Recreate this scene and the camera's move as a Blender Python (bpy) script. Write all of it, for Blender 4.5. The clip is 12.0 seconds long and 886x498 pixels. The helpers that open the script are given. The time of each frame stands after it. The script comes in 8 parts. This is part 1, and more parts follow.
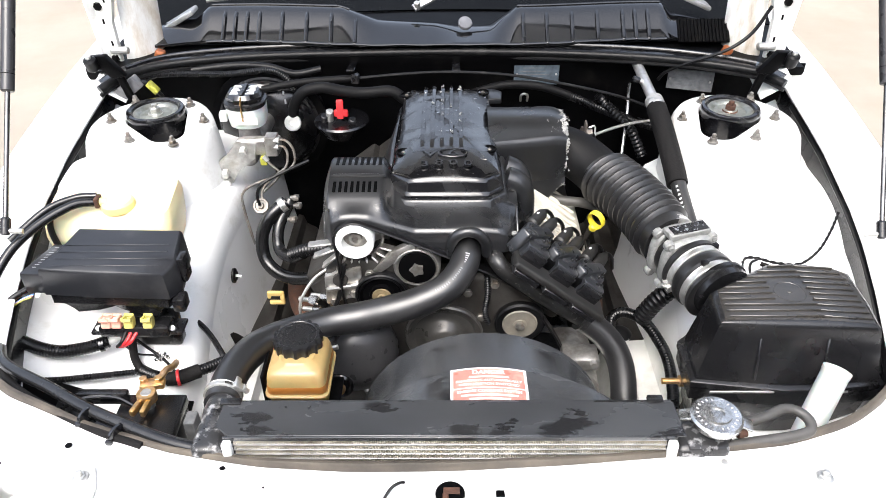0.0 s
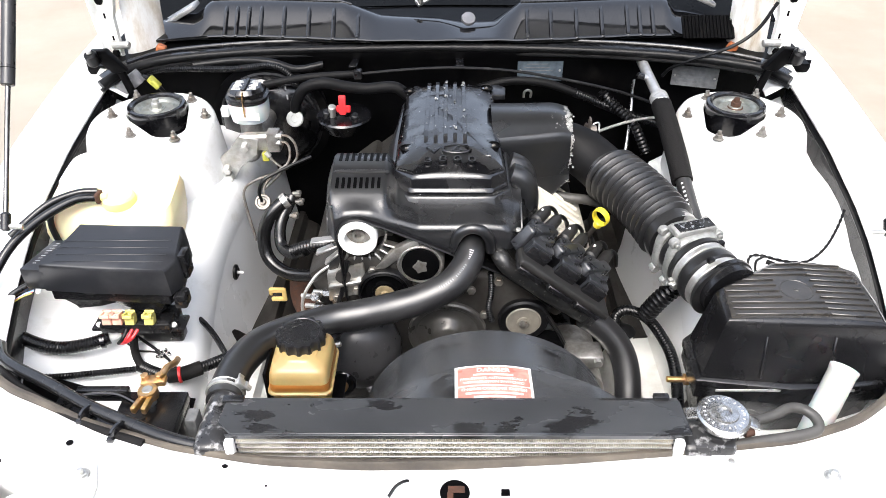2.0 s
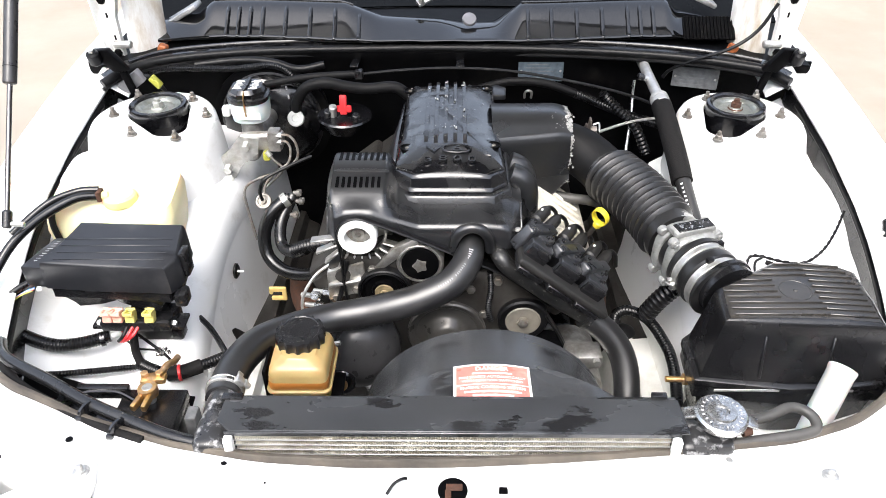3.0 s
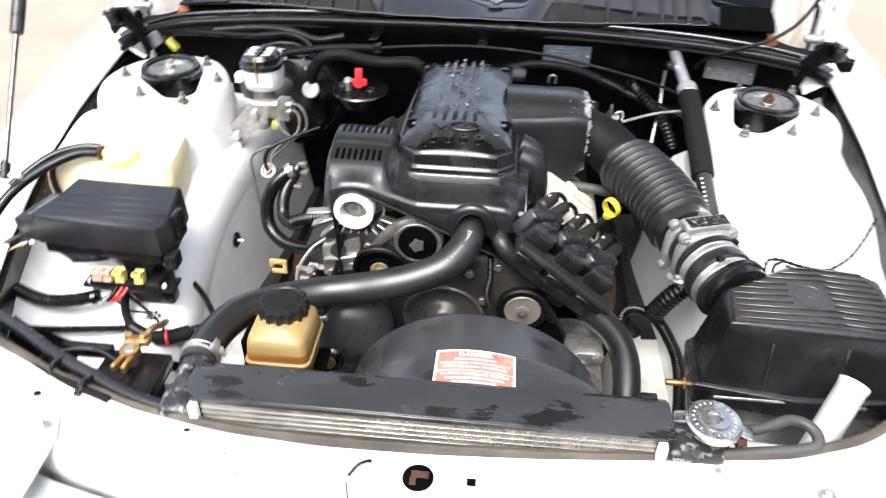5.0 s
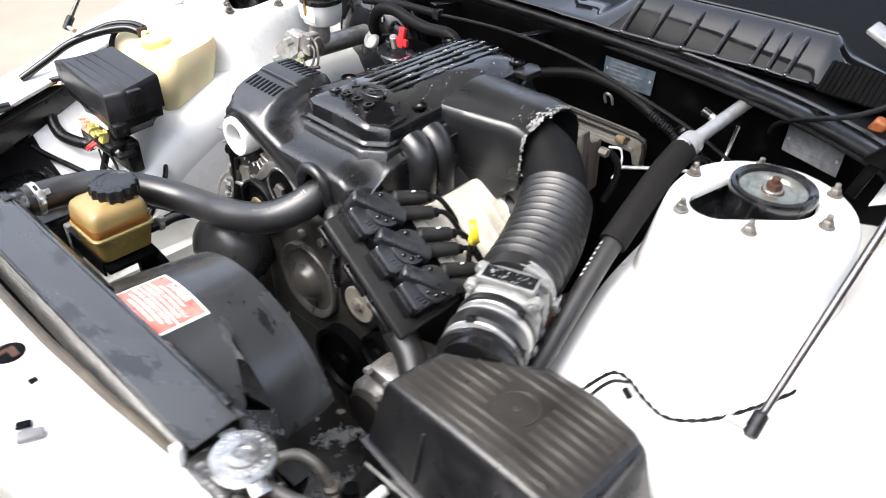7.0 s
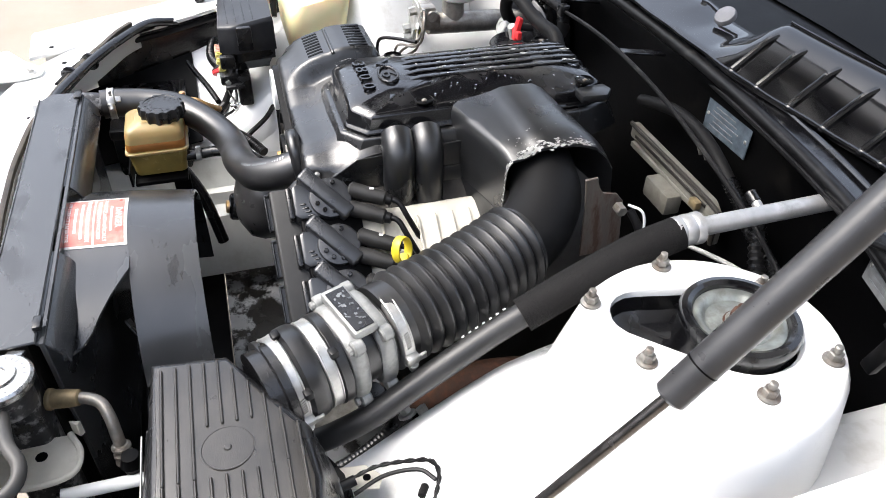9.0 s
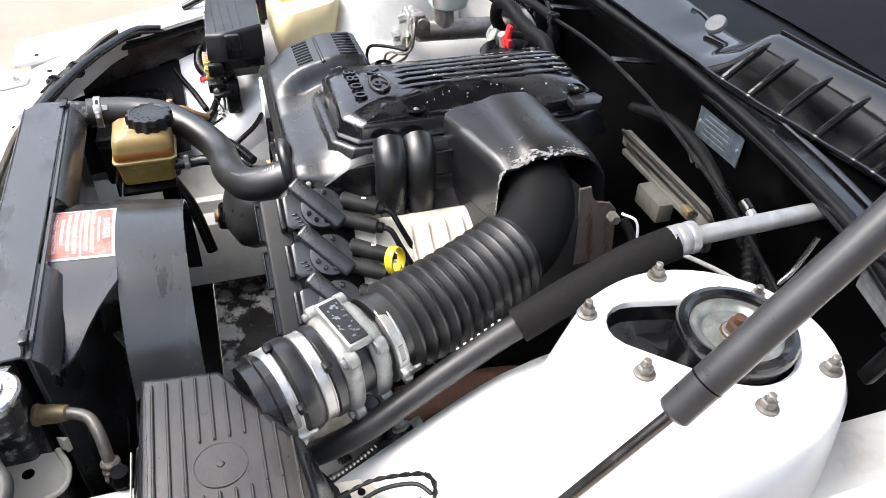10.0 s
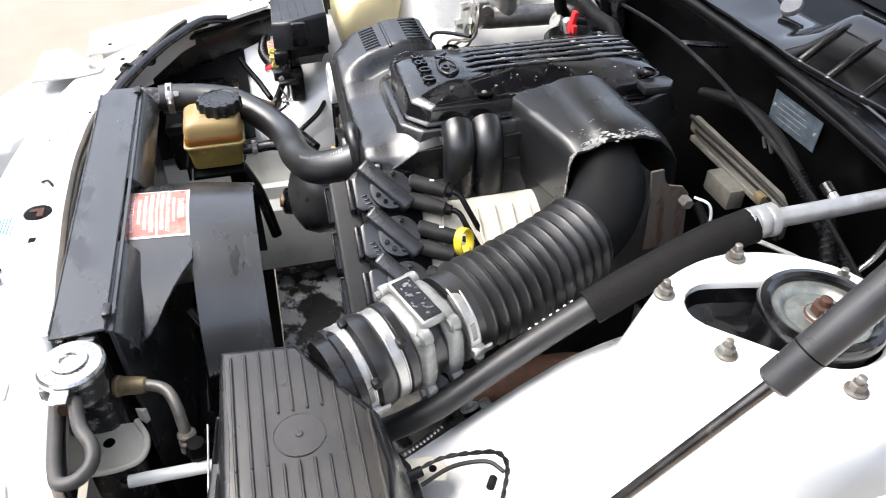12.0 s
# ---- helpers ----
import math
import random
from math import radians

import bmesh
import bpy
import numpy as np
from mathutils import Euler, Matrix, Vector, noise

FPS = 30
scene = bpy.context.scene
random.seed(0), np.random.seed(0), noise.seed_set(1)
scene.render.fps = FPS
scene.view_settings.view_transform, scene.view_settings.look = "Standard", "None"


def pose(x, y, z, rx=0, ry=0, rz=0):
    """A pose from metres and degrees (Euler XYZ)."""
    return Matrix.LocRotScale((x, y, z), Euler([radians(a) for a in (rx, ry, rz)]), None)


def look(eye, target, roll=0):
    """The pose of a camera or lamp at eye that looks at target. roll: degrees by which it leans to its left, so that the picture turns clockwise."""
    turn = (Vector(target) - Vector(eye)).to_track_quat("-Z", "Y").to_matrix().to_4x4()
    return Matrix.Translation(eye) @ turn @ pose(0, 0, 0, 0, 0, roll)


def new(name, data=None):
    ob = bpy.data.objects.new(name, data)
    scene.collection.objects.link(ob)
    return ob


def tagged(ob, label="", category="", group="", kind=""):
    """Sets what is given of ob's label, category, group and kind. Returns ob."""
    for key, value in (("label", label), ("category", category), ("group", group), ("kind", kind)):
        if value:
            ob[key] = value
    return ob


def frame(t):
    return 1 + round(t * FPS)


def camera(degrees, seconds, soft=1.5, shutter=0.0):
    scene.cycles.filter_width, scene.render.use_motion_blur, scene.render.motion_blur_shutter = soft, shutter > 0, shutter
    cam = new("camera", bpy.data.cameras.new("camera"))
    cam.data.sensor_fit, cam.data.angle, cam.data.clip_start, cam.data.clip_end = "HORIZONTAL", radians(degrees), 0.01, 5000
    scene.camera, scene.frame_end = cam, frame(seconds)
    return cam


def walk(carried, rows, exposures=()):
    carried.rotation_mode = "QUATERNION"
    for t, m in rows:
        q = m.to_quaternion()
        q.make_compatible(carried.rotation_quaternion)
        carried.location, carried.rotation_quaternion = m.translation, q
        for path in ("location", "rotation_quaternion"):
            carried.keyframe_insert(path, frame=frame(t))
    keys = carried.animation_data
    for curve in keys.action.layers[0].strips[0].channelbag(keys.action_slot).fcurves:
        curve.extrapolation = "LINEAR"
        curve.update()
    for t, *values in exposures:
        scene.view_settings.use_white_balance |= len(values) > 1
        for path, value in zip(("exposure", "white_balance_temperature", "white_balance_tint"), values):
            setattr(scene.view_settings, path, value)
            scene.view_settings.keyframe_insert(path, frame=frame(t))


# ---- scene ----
cam = camera(61.9, 12.0, soft=0.8, shutter=0.7)
PATH = [
    (0, (0.002, -0.042, 1.68), (-0.017, 1.575, 0.503), -0.6),
    (0.5, (0.002, -0.039, 1.682), (-0.021, 1.575, 0.502), -1.0),
    (1, (0.002, -0.04, 1.674), (-0.029, 1.581, 0.503), -0.8),
    (1.5, (-0.003, -0.039, 1.67), (-0.032, 1.579, 0.495), -0.7),
    (2, (-0.006, -0.035, 1.673), (-0.023, 1.578, 0.491), -0.4),
    (2.5, (-0.004, -0.037, 1.676), (-0.027, 1.579, 0.499), -0.5),
    (3, (-0.002, -0.04, 1.671), (-0.024, 1.576, 0.493), -0.3),
    (4.8, (0.035, -0.018, 1.646), (-0.025, 1.582, 0.447), 0.6),
    (5, (0.073, -0.009, 1.622), (-0.061, 1.592, 0.431), 1.2),
    (5.5, (0.21, 0.045, 1.575), (-0.156, 1.62, 0.398), -0.4),
    (6, (0.385, 0.181, 1.528), (-0.121, 1.71, 0.342), 3.1),
    (6.5, (0.633, 0.29, 1.506), (-0.236, 1.668, 0.345), 2.4),
    (7, (0.849, 0.421, 1.531), (-0.223, 1.62, 0.342), 2.2),
    (7.2, (0.88, 0.490, 1.515), (-0.267, 1.634, 0.334), 1.6),
    (8.8, (1.024, 0.939, 1.513), (-0.468, 1.43, 0.274), 2.3),
    (9, (1.018, 0.943, 1.509), (-0.466, 1.425, 0.258), 1.9),
    (9.5, (1.008, 0.941, 1.509), (-0.473, 1.452, 0.265), 2.3),
    (10, (1.006, 0.938, 1.509), (-0.476, 1.456, 0.27), 2.4),
    (10.5, (1.01, 0.932, 1.51), (-0.499, 1.441, 0.299), 1.6),
    (11, (1.01, 0.922, 1.503), (-0.518, 1.389, 0.3), 0.6),
    (11.5, (1.011, 0.909, 1.496), (-0.489, 1.349, 0.249), 1.5),
    (12, (1.01, 0.905, 1.492), (-0.502, 1.304, 0.246), 0.3),
]
walk(cam, [(t, look(eye, target, roll)) for t, eye, target, roll in PATH])

# ---- world and light ----
world = bpy.data.worlds.new("sky")
scene.world = world
world.use_nodes = True
wn, wl = world.node_tree.nodes, world.node_tree.links
sky = wn.new("ShaderNodeTexSky")
sky.sky_type, sky.sun_disc = "NISHITA", False
sky.sun_elevation, sky.sun_rotation = radians(58), radians(195)
sky.air_density, sky.dust_density, sky.ozone_density = 1.0, 4.0, 1.0
soft_sky = wn.new("ShaderNodeHueSaturation")
soft_sky.inputs["Saturation"].default_value = 0.55
wl.new(sky.outputs["Color"], soft_sky.inputs["Color"])
wl.new(soft_sky.outputs["Color"], wn["Background"].inputs["Color"])
wn["Background"].inputs["Strength"].default_value = 0.15
sun = new("sun", bpy.data.lights.new("sun", "SUN"))
sun.data.energy, sun.data.angle, sun.data.color = 0.6, radians(40), (1.0, 0.985, 0.96)
sun.matrix_world = look((-0.65, -1.42, 4.8), (0, 1.0, 0.8))
scene.view_settings.exposure = 1.95

# ---- materials ----


def material(name, base, rough=0.5, metal=0.0, vary=0.08, scale=30.0, bump=0.05, bump_scale=200.0, second=None, spots=0.0,
             spot_scale=12.0, spot_edge=0.08, coat=0.0, sss=0.0, spec=0.5, rough_vary=0.15, stretch=(1, 1, 1), wet=None, coat_rough=0.08):
    """A surface with a broad and a fine variation; second is the colour of stains or wear that cover the share spots."""
    m = bpy.data.materials.new(name)
    m.use_nodes = True
    n, l = m.node_tree.nodes, m.node_tree.links
    b = n["Principled BSDF"]
    tc = n.new("ShaderNodeTexCoord")
    mp = n.new("ShaderNodeMapping")
    mp.inputs["Scale"].default_value = stretch
    l.new(tc.outputs["Object"], mp.inputs["Vector"])
    big = n.new("ShaderNodeTexNoise")
    big.inputs["Scale"].default_value, big.inputs["Detail"].default_value = scale, 6
    l.new(mp.outputs["Vector"], big.inputs["Vector"])
    ramp = n.new("ShaderNodeMapRange")
    ramp.inputs["From Min"].default_value, ramp.inputs["From Max"].default_value = 0.3, 0.7
    ramp.inputs["To Min"].default_value, ramp.inputs["To Max"].default_value = 1 - vary * 2, 1 + vary
    l.new(big.outputs["Fac"], ramp.inputs["Value"])
    mul = n.new("ShaderNodeMix")
    mul.data_type, mul.blend_type = "RGBA", "MULTIPLY"
    mul.inputs["Factor"].default_value = 1
    mul.inputs["A"].default_value = (*base, 1)
    l.new(ramp.outputs["Result"], mul.inputs["B"])
    colour = mul.outputs["Result"]
    mask = None
    if second is not None and spots > 0:
        sp = n.new("ShaderNodeTexNoise")
        sp.inputs["Scale"].default_value, sp.inputs["Detail"].default_value, sp.inputs["Roughness"].default_value = spot_scale, 8, 0.65
        l.new(mp.outputs["Vector"], sp.inputs["Vector"])
        edge = n.new("ShaderNodeMapRange")
        cut = 0.5 + (0.5 - spots) * 0.45
        edge.inputs["From Min"].default_value, edge.inputs["From Max"].default_value = cut - spot_edge / 2, cut + spot_edge / 2
        l.new(sp.outputs["Fac"], edge.inputs["Value"])
        mixer = n.new("ShaderNodeMix")
        mixer.data_type = "RGBA"
        l.new(edge.outputs["Result"], mixer.inputs["Factor"])
        l.new(colour, mixer.inputs["A"])
        mixer.inputs["B"].default_value = (*second, 1)
        colour, mask = mixer.outputs["Result"], edge.outputs["Result"]
    l.new(colour, b.inputs["Base Color"])
    rr = n.new("ShaderNodeMapRange")
    rr.inputs["From Min"].default_value, rr.inputs["From Max"].default_value = 0.3, 0.7
    rr.inputs["To Min"].default_value, rr.inputs["To Max"].default_value = max(0.03, rough - rough_vary * rough), min(1, rough + rough_vary * rough)
    fine = n.new("ShaderNodeTexNoise")
    fine.inputs["Scale"].default_value, fine.inputs["Detail"].default_value = bump_scale, 4
    l.new(mp.outputs["Vector"], fine.inputs["Vector"])
    l.new(big.outputs["Fac"], rr.inputs["Value"])
    l.new(rr.outputs["Result"], b.inputs["Roughness"])
    b.inputs["Metallic"].default_value = metal
    if wet:
        share, wet_scale, dry_rough = wet
        film = n.new("ShaderNodeTexNoise")
        film.inputs["Scale"].default_value, film.inputs["Detail"].default_value, film.inputs["Distortion"].default_value = wet_scale, 5, 0.4
        l.new(mp.outputs["Vector"], film.inputs["Vector"])
        dry = n.new("ShaderNodeMapRange")
        cut = 0.5 + (share - 0.5) * 0.45
        dry.inputs["From Min"].default_value, dry.inputs["From Max"].default_value = cut - 0.09, cut + 0.09
        dry.inputs["To Min"].default_value, dry.inputs["To Max"].default_value = rough, dry_rough
        l.new(film.outputs["Fac"], dry.inputs["Value"])
        l.new(dry.outputs["Result"], b.inputs["Roughness"])
    bp = n.new("ShaderNodeBump")
    bp.inputs["Strength"].default_value, bp.inputs["Distance"].default_value = bump, 0.002
    l.new(fine.outputs["Fac"], bp.inputs["Height"])
    l.new(bp.outputs["Normal"], b.inputs["Normal"])
    if coat:
        b.inputs["Coat Weight"].default_value, b.inputs["Coat Roughness"].default_value = coat, coat_rough
    if sss:
        b.inputs["Subsurface Weight"].default_value, b.inputs["Subsurface Scale"].default_value = sss, 0.02
    b.inputs["Specular IOR Level"].default_value = spec
    return m


WHITE = material("white_car_paint", (0.84, 0.845, 0.84), 0.3, vary=0.02, scale=5, bump=0.02, bump_scale=120, second=(0.52, 0.50, 0.44), spots=0.06, spot_scale=9, spot_edge=0.25, coat=0.4)
WHITE_DULL = material("dusty_white_paint", (0.78, 0.785, 0.755), 0.5, vary=0.06, scale=8, bump=0.04, bump_scale=150, second=(0.40, 0.37, 0.31), spots=0.16, spot_scale=7, spot_edge=0.3)
BLACK_BODY = material("black_body_paint", (0.0022, 0.0022, 0.0025), 0.36, spec=0.06, vary=0.15, scale=12, bump=0.05, bump_scale=90, second=(0.008, 0.0075, 0.007), spots=0.15, spot_scale=14, spot_edge=0.2)
BLACK_GLOSS = material("wet_black_plastic", (0.005, 0.005, 0.006), 0.10, vary=0.15, scale=25, bump=0.05, bump_scale=60, second=(0.02, 0.02, 0.02), spots=0.2, spot_scale=30, spot_edge=0.2, wet=(0.55, 14, 0.30), spec=0.8)
# Black coil plastic; its blue-grey tint is the sky's reflection put into colour.
COIL = material("sky_tinted_coil_plastic", (0.020, 0.0215, 0.025), 0.30, vary=0.15, scale=30, bump=0.06, bump_scale=300, second=(0.05, 0.05, 0.05), spots=0.08, spot_scale=60, spot_edge=0.2, spec=0.8)
PLASTIC = material("grained_black_plastic", (0.009, 0.009, 0.010), 0.27, spec=0.6, vary=0.15, scale=18, bump=0.12, bump_scale=420, second=(0.03, 0.029, 0.028), spots=0.12, spot_scale=16, spot_edge=0.2)
COVER = material("worn_engine_cover_plastic", (0.011, 0.0115, 0.0128), 0.26, spec=0.8, vary=0.2, scale=26, bump=0.04, bump_scale=200, second=(0.020, 0.020, 0.021), spots=0.10, spot_scale=34, spot_edge=0.2, wet=(0.5, 9, 0.36), coat=0.12, coat_rough=0.3)
PANEL_TOP = material("wet_engine_cover_plastic", (0.005, 0.005, 0.006), 0.08, vary=0.2, scale=60, bump=0.35, bump_scale=38, second=(0.02, 0.02, 0.02), spots=0.10, spot_scale=70, spot_edge=0.2, wet=(0.55, 22, 0.34), spec=0.7, coat=0.25, coat_rough=0.1)
# Base raised to grey to carry the sky's sheen; dark spots are wet stains.
SHROUD = material("sheen_greyed_shroud_plastic", (0.034, 0.036, 0.039), 0.26, spec=0.85, vary=0.12, scale=6, bump=0.05, bump_scale=350, second=(0.010, 0.010, 0.011), spots=0.30, spot_scale=9, spot_edge=0.015, stretch=(1, 2.4, 1))
RUBBER = material("black_rubber", (0.005, 0.005, 0.0056), 0.42, spec=0.28, vary=0.2, scale=25, bump=0.06, bump_scale=300, second=(0.025, 0.025, 0.024), spots=0.12, spot_scale=20, spot_edge=0.2)
RAD_HOSE = material("greyed_radiator_hose_rubber", (0.012, 0.012, 0.013), 0.38, spec=0.9, vary=0.15, scale=18, bump=0.04, bump_scale=250, second=(0.035, 0.035, 0.035), spots=0.12, spot_scale=25, spot_edge=0.2)
BELLOWS = material("grey_black_bellows_rubber", (0.014, 0.014, 0.0148), 0.34, spec=0.65, vary=0.2, scale=25, bump=0.06, bump_scale=300, second=(0.035, 0.034, 0.032), spots=0.15, spot_scale=20, spot_edge=0.25)
MATT_RUBBER = material("matt_black_rubber", (0.0045, 0.0045, 0.005), 0.62, spec=0.2, vary=0.2, scale=25, bump=0.06, bump_scale=300)
HOSE = material("smooth_black_hose_rubber", (0.0055, 0.0055, 0.006), 0.25, spec=0.6, vary=0.15, scale=18, bump=0.03, bump_scale=250, second=(0.025, 0.025, 0.025), spots=0.12, spot_scale=25, spot_edge=0.2)
LOOM = material("black_loom_plastic", (0.006, 0.006, 0.0066), 0.28, spec=0.4, vary=0.2, scale=30, bump=0.03)
ALU = material("cast_aluminium", (0.55, 0.54, 0.52), 0.40, 0.85, vary=0.2, scale=35, bump=0.3, bump_scale=260, second=(0.20, 0.18, 0.15), spots=0.32, spot_scale=22, spot_edge=0.3)
# Engine grime, with the deep shade between parts darkened into the base.
GRIMY = material("grimy_shaded_engine_metal", (0.056, 0.053, 0.049), 0.55, 0.5, vary=0.25, scale=20, bump=0.3, bump_scale=140, second=(0.025, 0.021, 0.018), spots=0.45, spot_scale=14, spot_edge=0.3)
STEEL = material("bright_steel", (0.62, 0.62, 0.61), 0.25, 1.0, vary=0.1, scale=60, bump=0.05, second=(0.3, 0.27, 0.23), spots=0.12, spot_scale=40, spot_edge=0.2)
BAND = material("brushed_clamp_steel", (0.62, 0.62, 0.60), 0.42, 0.85, vary=0.15, scale=50, bump=0.08, second=(0.36, 0.33, 0.28), spots=0.15, spot_scale=35, spot_edge=0.3)
CAP_METAL = material("pitted_bright_cap_metal", (0.58, 0.58, 0.57), 0.24, 0.95, vary=0.2, scale=70, bump=0.35, bump_scale=180, second=(0.30, 0.29, 0.27), spots=0.25, spot_scale=60, spot_edge=0.2)
ZINC = material("dull_zinc_steel", (0.58, 0.58, 0.56), 0.40, 0.8, vary=0.15, scale=60, bump=0.15, second=(0.36, 0.33, 0.28), spots=0.2, spot_scale=50, spot_edge=0.3)
RUST = material("rusty_steel", (0.10, 0.042, 0.024), 0.8, 0.2, vary=0.3, scale=80, bump=0.4, second=(0.05, 0.028, 0.02), spots=0.4, spot_scale=90, spot_edge=0.3)
BRASS = material("tarnished_brass", (0.72, 0.45, 0.15), 0.4, 0.9, vary=0.25, scale=90, bump=0.25, second=(0.60, 0.40, 0.27), spots=0.4, spot_scale=70, spot_edge=0.3)
CREAM = material("yellowed_cream_plastic", (0.80, 0.72, 0.46), 0.42, vary=0.05, scale=6, bump=0.04, sss=0.35, second=(0.72, 0.58, 0.28), spots=0.15, spot_scale=5, spot_edge=0.5)
CREAM_CAP = material("pale_yellow_cap_plastic", (0.86, 0.79, 0.33), 0.4, vary=0.04, scale=20, bump=0.03, sss=0.2)
AMBER = material("amber_stained_plastic", (0.355, 0.26, 0.11), 0.33, vary=0.14, scale=14, bump=0.03, sss=0.2, second=(0.34, 0.22, 0.08), spots=0.22, spot_scale=9, spot_edge=0.4)
FLUID = material("dark_fluid_band", (0.26, 0.10, 0.02), 0.35, vary=0.15, scale=20, bump=0.02)
YELLOW = material("bright_yellow_plastic", (0.70, 0.56, 0.035), 0.35, vary=0.05, bump=0.02)
FUSE_YELLOW = material("yellow_fuse_plastic", (0.62, 0.54, 0.16), 0.3, vary=0.06, bump=0.02)
FUSE_PINK = material("pink_fuse_plastic", (0.80, 0.42, 0.32), 0.3, vary=0.06, bump=0.02)
RED = material("red_plastic", (0.65, 0.03, 0.035), 0.35, vary=0.06, bump=0.02)
WHITE_PLASTIC = material("white_plastic", (0.78, 0.79, 0.78), 0.4, vary=0.04, bump=0.02)
MILKY = material("milky_translucent_plastic", (0.62, 0.64, 0.63), 0.35, vary=0.04, scale=8, bump=0.02, sss=0.3)
LABEL_WHITE = material("white_sticker", (0.80, 0.78, 0.76), 0.3, vary=0.03, bump=0.01)
# Sticker red, lightened to pink for the reflections that wash over it.
LABEL_RED = material("pink_washed_red_sticker", (0.62, 0.18, 0.145), 0.3, vary=0.12, scale=40, bump=0.01, second=(0.70, 0.36, 0.30), spots=0.22, spot_scale=45, spot_edge=0.25)
PLATE = material("stamped_alloy_plate", (0.11, 0.14, 0.17), 0.4, 0.4, vary=0.2, scale=70, bump=0.1)
PRINT = material("pale_print", (0.75, 0.75, 0.74), 0.5, vary=0.05)
GREY_PRINT = material("grey_print", (0.36, 0.36, 0.37), 0.5, vary=0.08)
FIN = material("radiator_fin_metal", (0.70, 0.68, 0.61), 0.45, 0.5, vary=0.2, scale=60, bump=0.1, second=(0.30, 0.25, 0.17), spots=0.3, spot_scale=20, spot_edge=0.4)
TANK = material("speckled_black_tank", (0.022, 0.022, 0.023), 0.3, vary=0.2, scale=25, bump=0.25, bump_scale=160, second=(0.26, 0.26, 0.26), spots=0.34, spot_scale=60, spot_edge=0.12)
PAINT_CHIP = material("bare_primer_chips", (0.34, 0.34, 0.33), 0.55, vary=0.25, scale=120, bump=0.2)
SILVER_PAINT = material("silver_grey_paint", (0.48, 0.48, 0.48), 0.35, 0.6, vary=0.1, scale=60, bump=0.08, second=(0.25, 0.24, 0.22), spots=0.2, spot_scale=30, spot_edge=0.2)
BLUE_PRINT = material("blue_print", (0.05, 0.22, 0.65), 0.4, vary=0.05)
HEADLAMP = material("grey_headlamp_plastic", (0.42, 0.44, 0.45), 0.3, vary=0.1, scale=12, bump=0.04)
GLASS = material("dark_windscreen_glass", (0.004, 0.0045, 0.005), 0.03, vary=0.1, bump=0.0, spec=0.1)
CONCRETE = material("pale_concrete", (0.31, 0.275, 0.225), 0.75, vary=0.06, scale=2.5, bump=0.2, bump_scale=60, second=(0.25, 0.215, 0.17), spots=0.3, spot_scale=1.6, spot_edge=0.4)
DARK_STEEL = material("satin_dark_steel", (0.10, 0.096, 0.09), 0.30, 0.45, vary=0.15, scale=20, bump=0.05, bump_scale=120, second=(0.05, 0.045, 0.04), spots=0.2, spot_scale=18, spot_edge=0.3)
CREAM_CAST = material("dirty_cream_casting", (0.68, 0.645, 0.56), 0.45, vary=0.1, scale=15, bump=0.1, bump_scale=150, second=(0.36, 0.32, 0.25), spots=0.2, spot_scale=12, spot_edge=0.3)
OLIVE = material("olive_brown_stained_plastic", (0.25, 0.18, 0.05), 0.33, vary=0.2, scale=20, bump=0.03, sss=0.15, second=(0.42, 0.34, 0.16), spots=0.15, spot_scale=60, spot_edge=0.2)
DUSTY = material("dusty_black_plastic", (0.018, 0.0165, 0.015), 0.30, vary=0.2, scale=14, bump=0.10, bump_scale=380, second=(0.046, 0.041, 0.035), spots=0.40, spot_scale=11, spot_edge=0.35, stretch=(1, 2, 1), spec=0.7)
DULL_BRASS = material("dull_brown_brass", (0.27, 0.21, 0.12), 0.5, 0.4, vary=0.2, scale=60, bump=0.1)
STRUT = material("satin_black_strut_paint", (0.035, 0.035, 0.037), 0.30, vary=0.15, scale=40, bump=0.05, bump_scale=160, second=(0.10, 0.10, 0.10), spots=0.06, spot_scale=120, spot_edge=0.08)
# Pale base carries the sky's sheen on the wet tray; the rest is grime.
TRAY = material("grimy_undertray_with_sheen", (0.30, 0.31, 0.32), 0.25, vary=0.2, scale=8, bump=0.15, bump_scale=40, second=(0.012, 0.011, 0.010), spots=0.55, spot_scale=9, spot_edge=0.05)
OLD_ZINC = material("dark_weathered_zinc", (0.26, 0.25, 0.23), 0.5, 0.7, vary=0.2, scale=70, bump=0.2, second=(0.14, 0.10, 0.07), spots=0.3, spot_scale=60, spot_edge=0.3)
COWL = material("wet_black_cowl_plastic", (0.003, 0.003, 0.0035), 0.06, spec=0.6, vary=0.15, scale=25, bump=0.04, bump_scale=60, second=(0.010, 0.010, 0.010), spots=0.2, spot_scale=30, spot_edge=0.2, wet=(0.62, 12, 0.18), coat=0.35, coat_rough=0.05)
GREY_HOSE = material("faded_grey_hose_rubber", (0.055, 0.053, 0.05), 0.5, vary=0.2, scale=30, bump=0.05, bump_scale=200)
RUSTY_ZINC = material("rust_stained_zinc_plate", (0.27, 0.265, 0.24), 0.5, 0.3, vary=0.25, scale=30, bump=0.2, second=(0.09, 0.055, 0.04), spots=0.42, spot_scale=35, spot_edge=0.2, stretch=(1, 2, 0.6))
STREAKED = material("rust_streaked_dark_steel", (0.15, 0.135, 0.12), 0.55, 0.2, vary=0.25, scale=30, bump=0.2, second=(0.06, 0.03, 0.022), spots=0.48, spot_scale=30, spot_edge=0.2, stretch=(1, 2.4, 0.6))
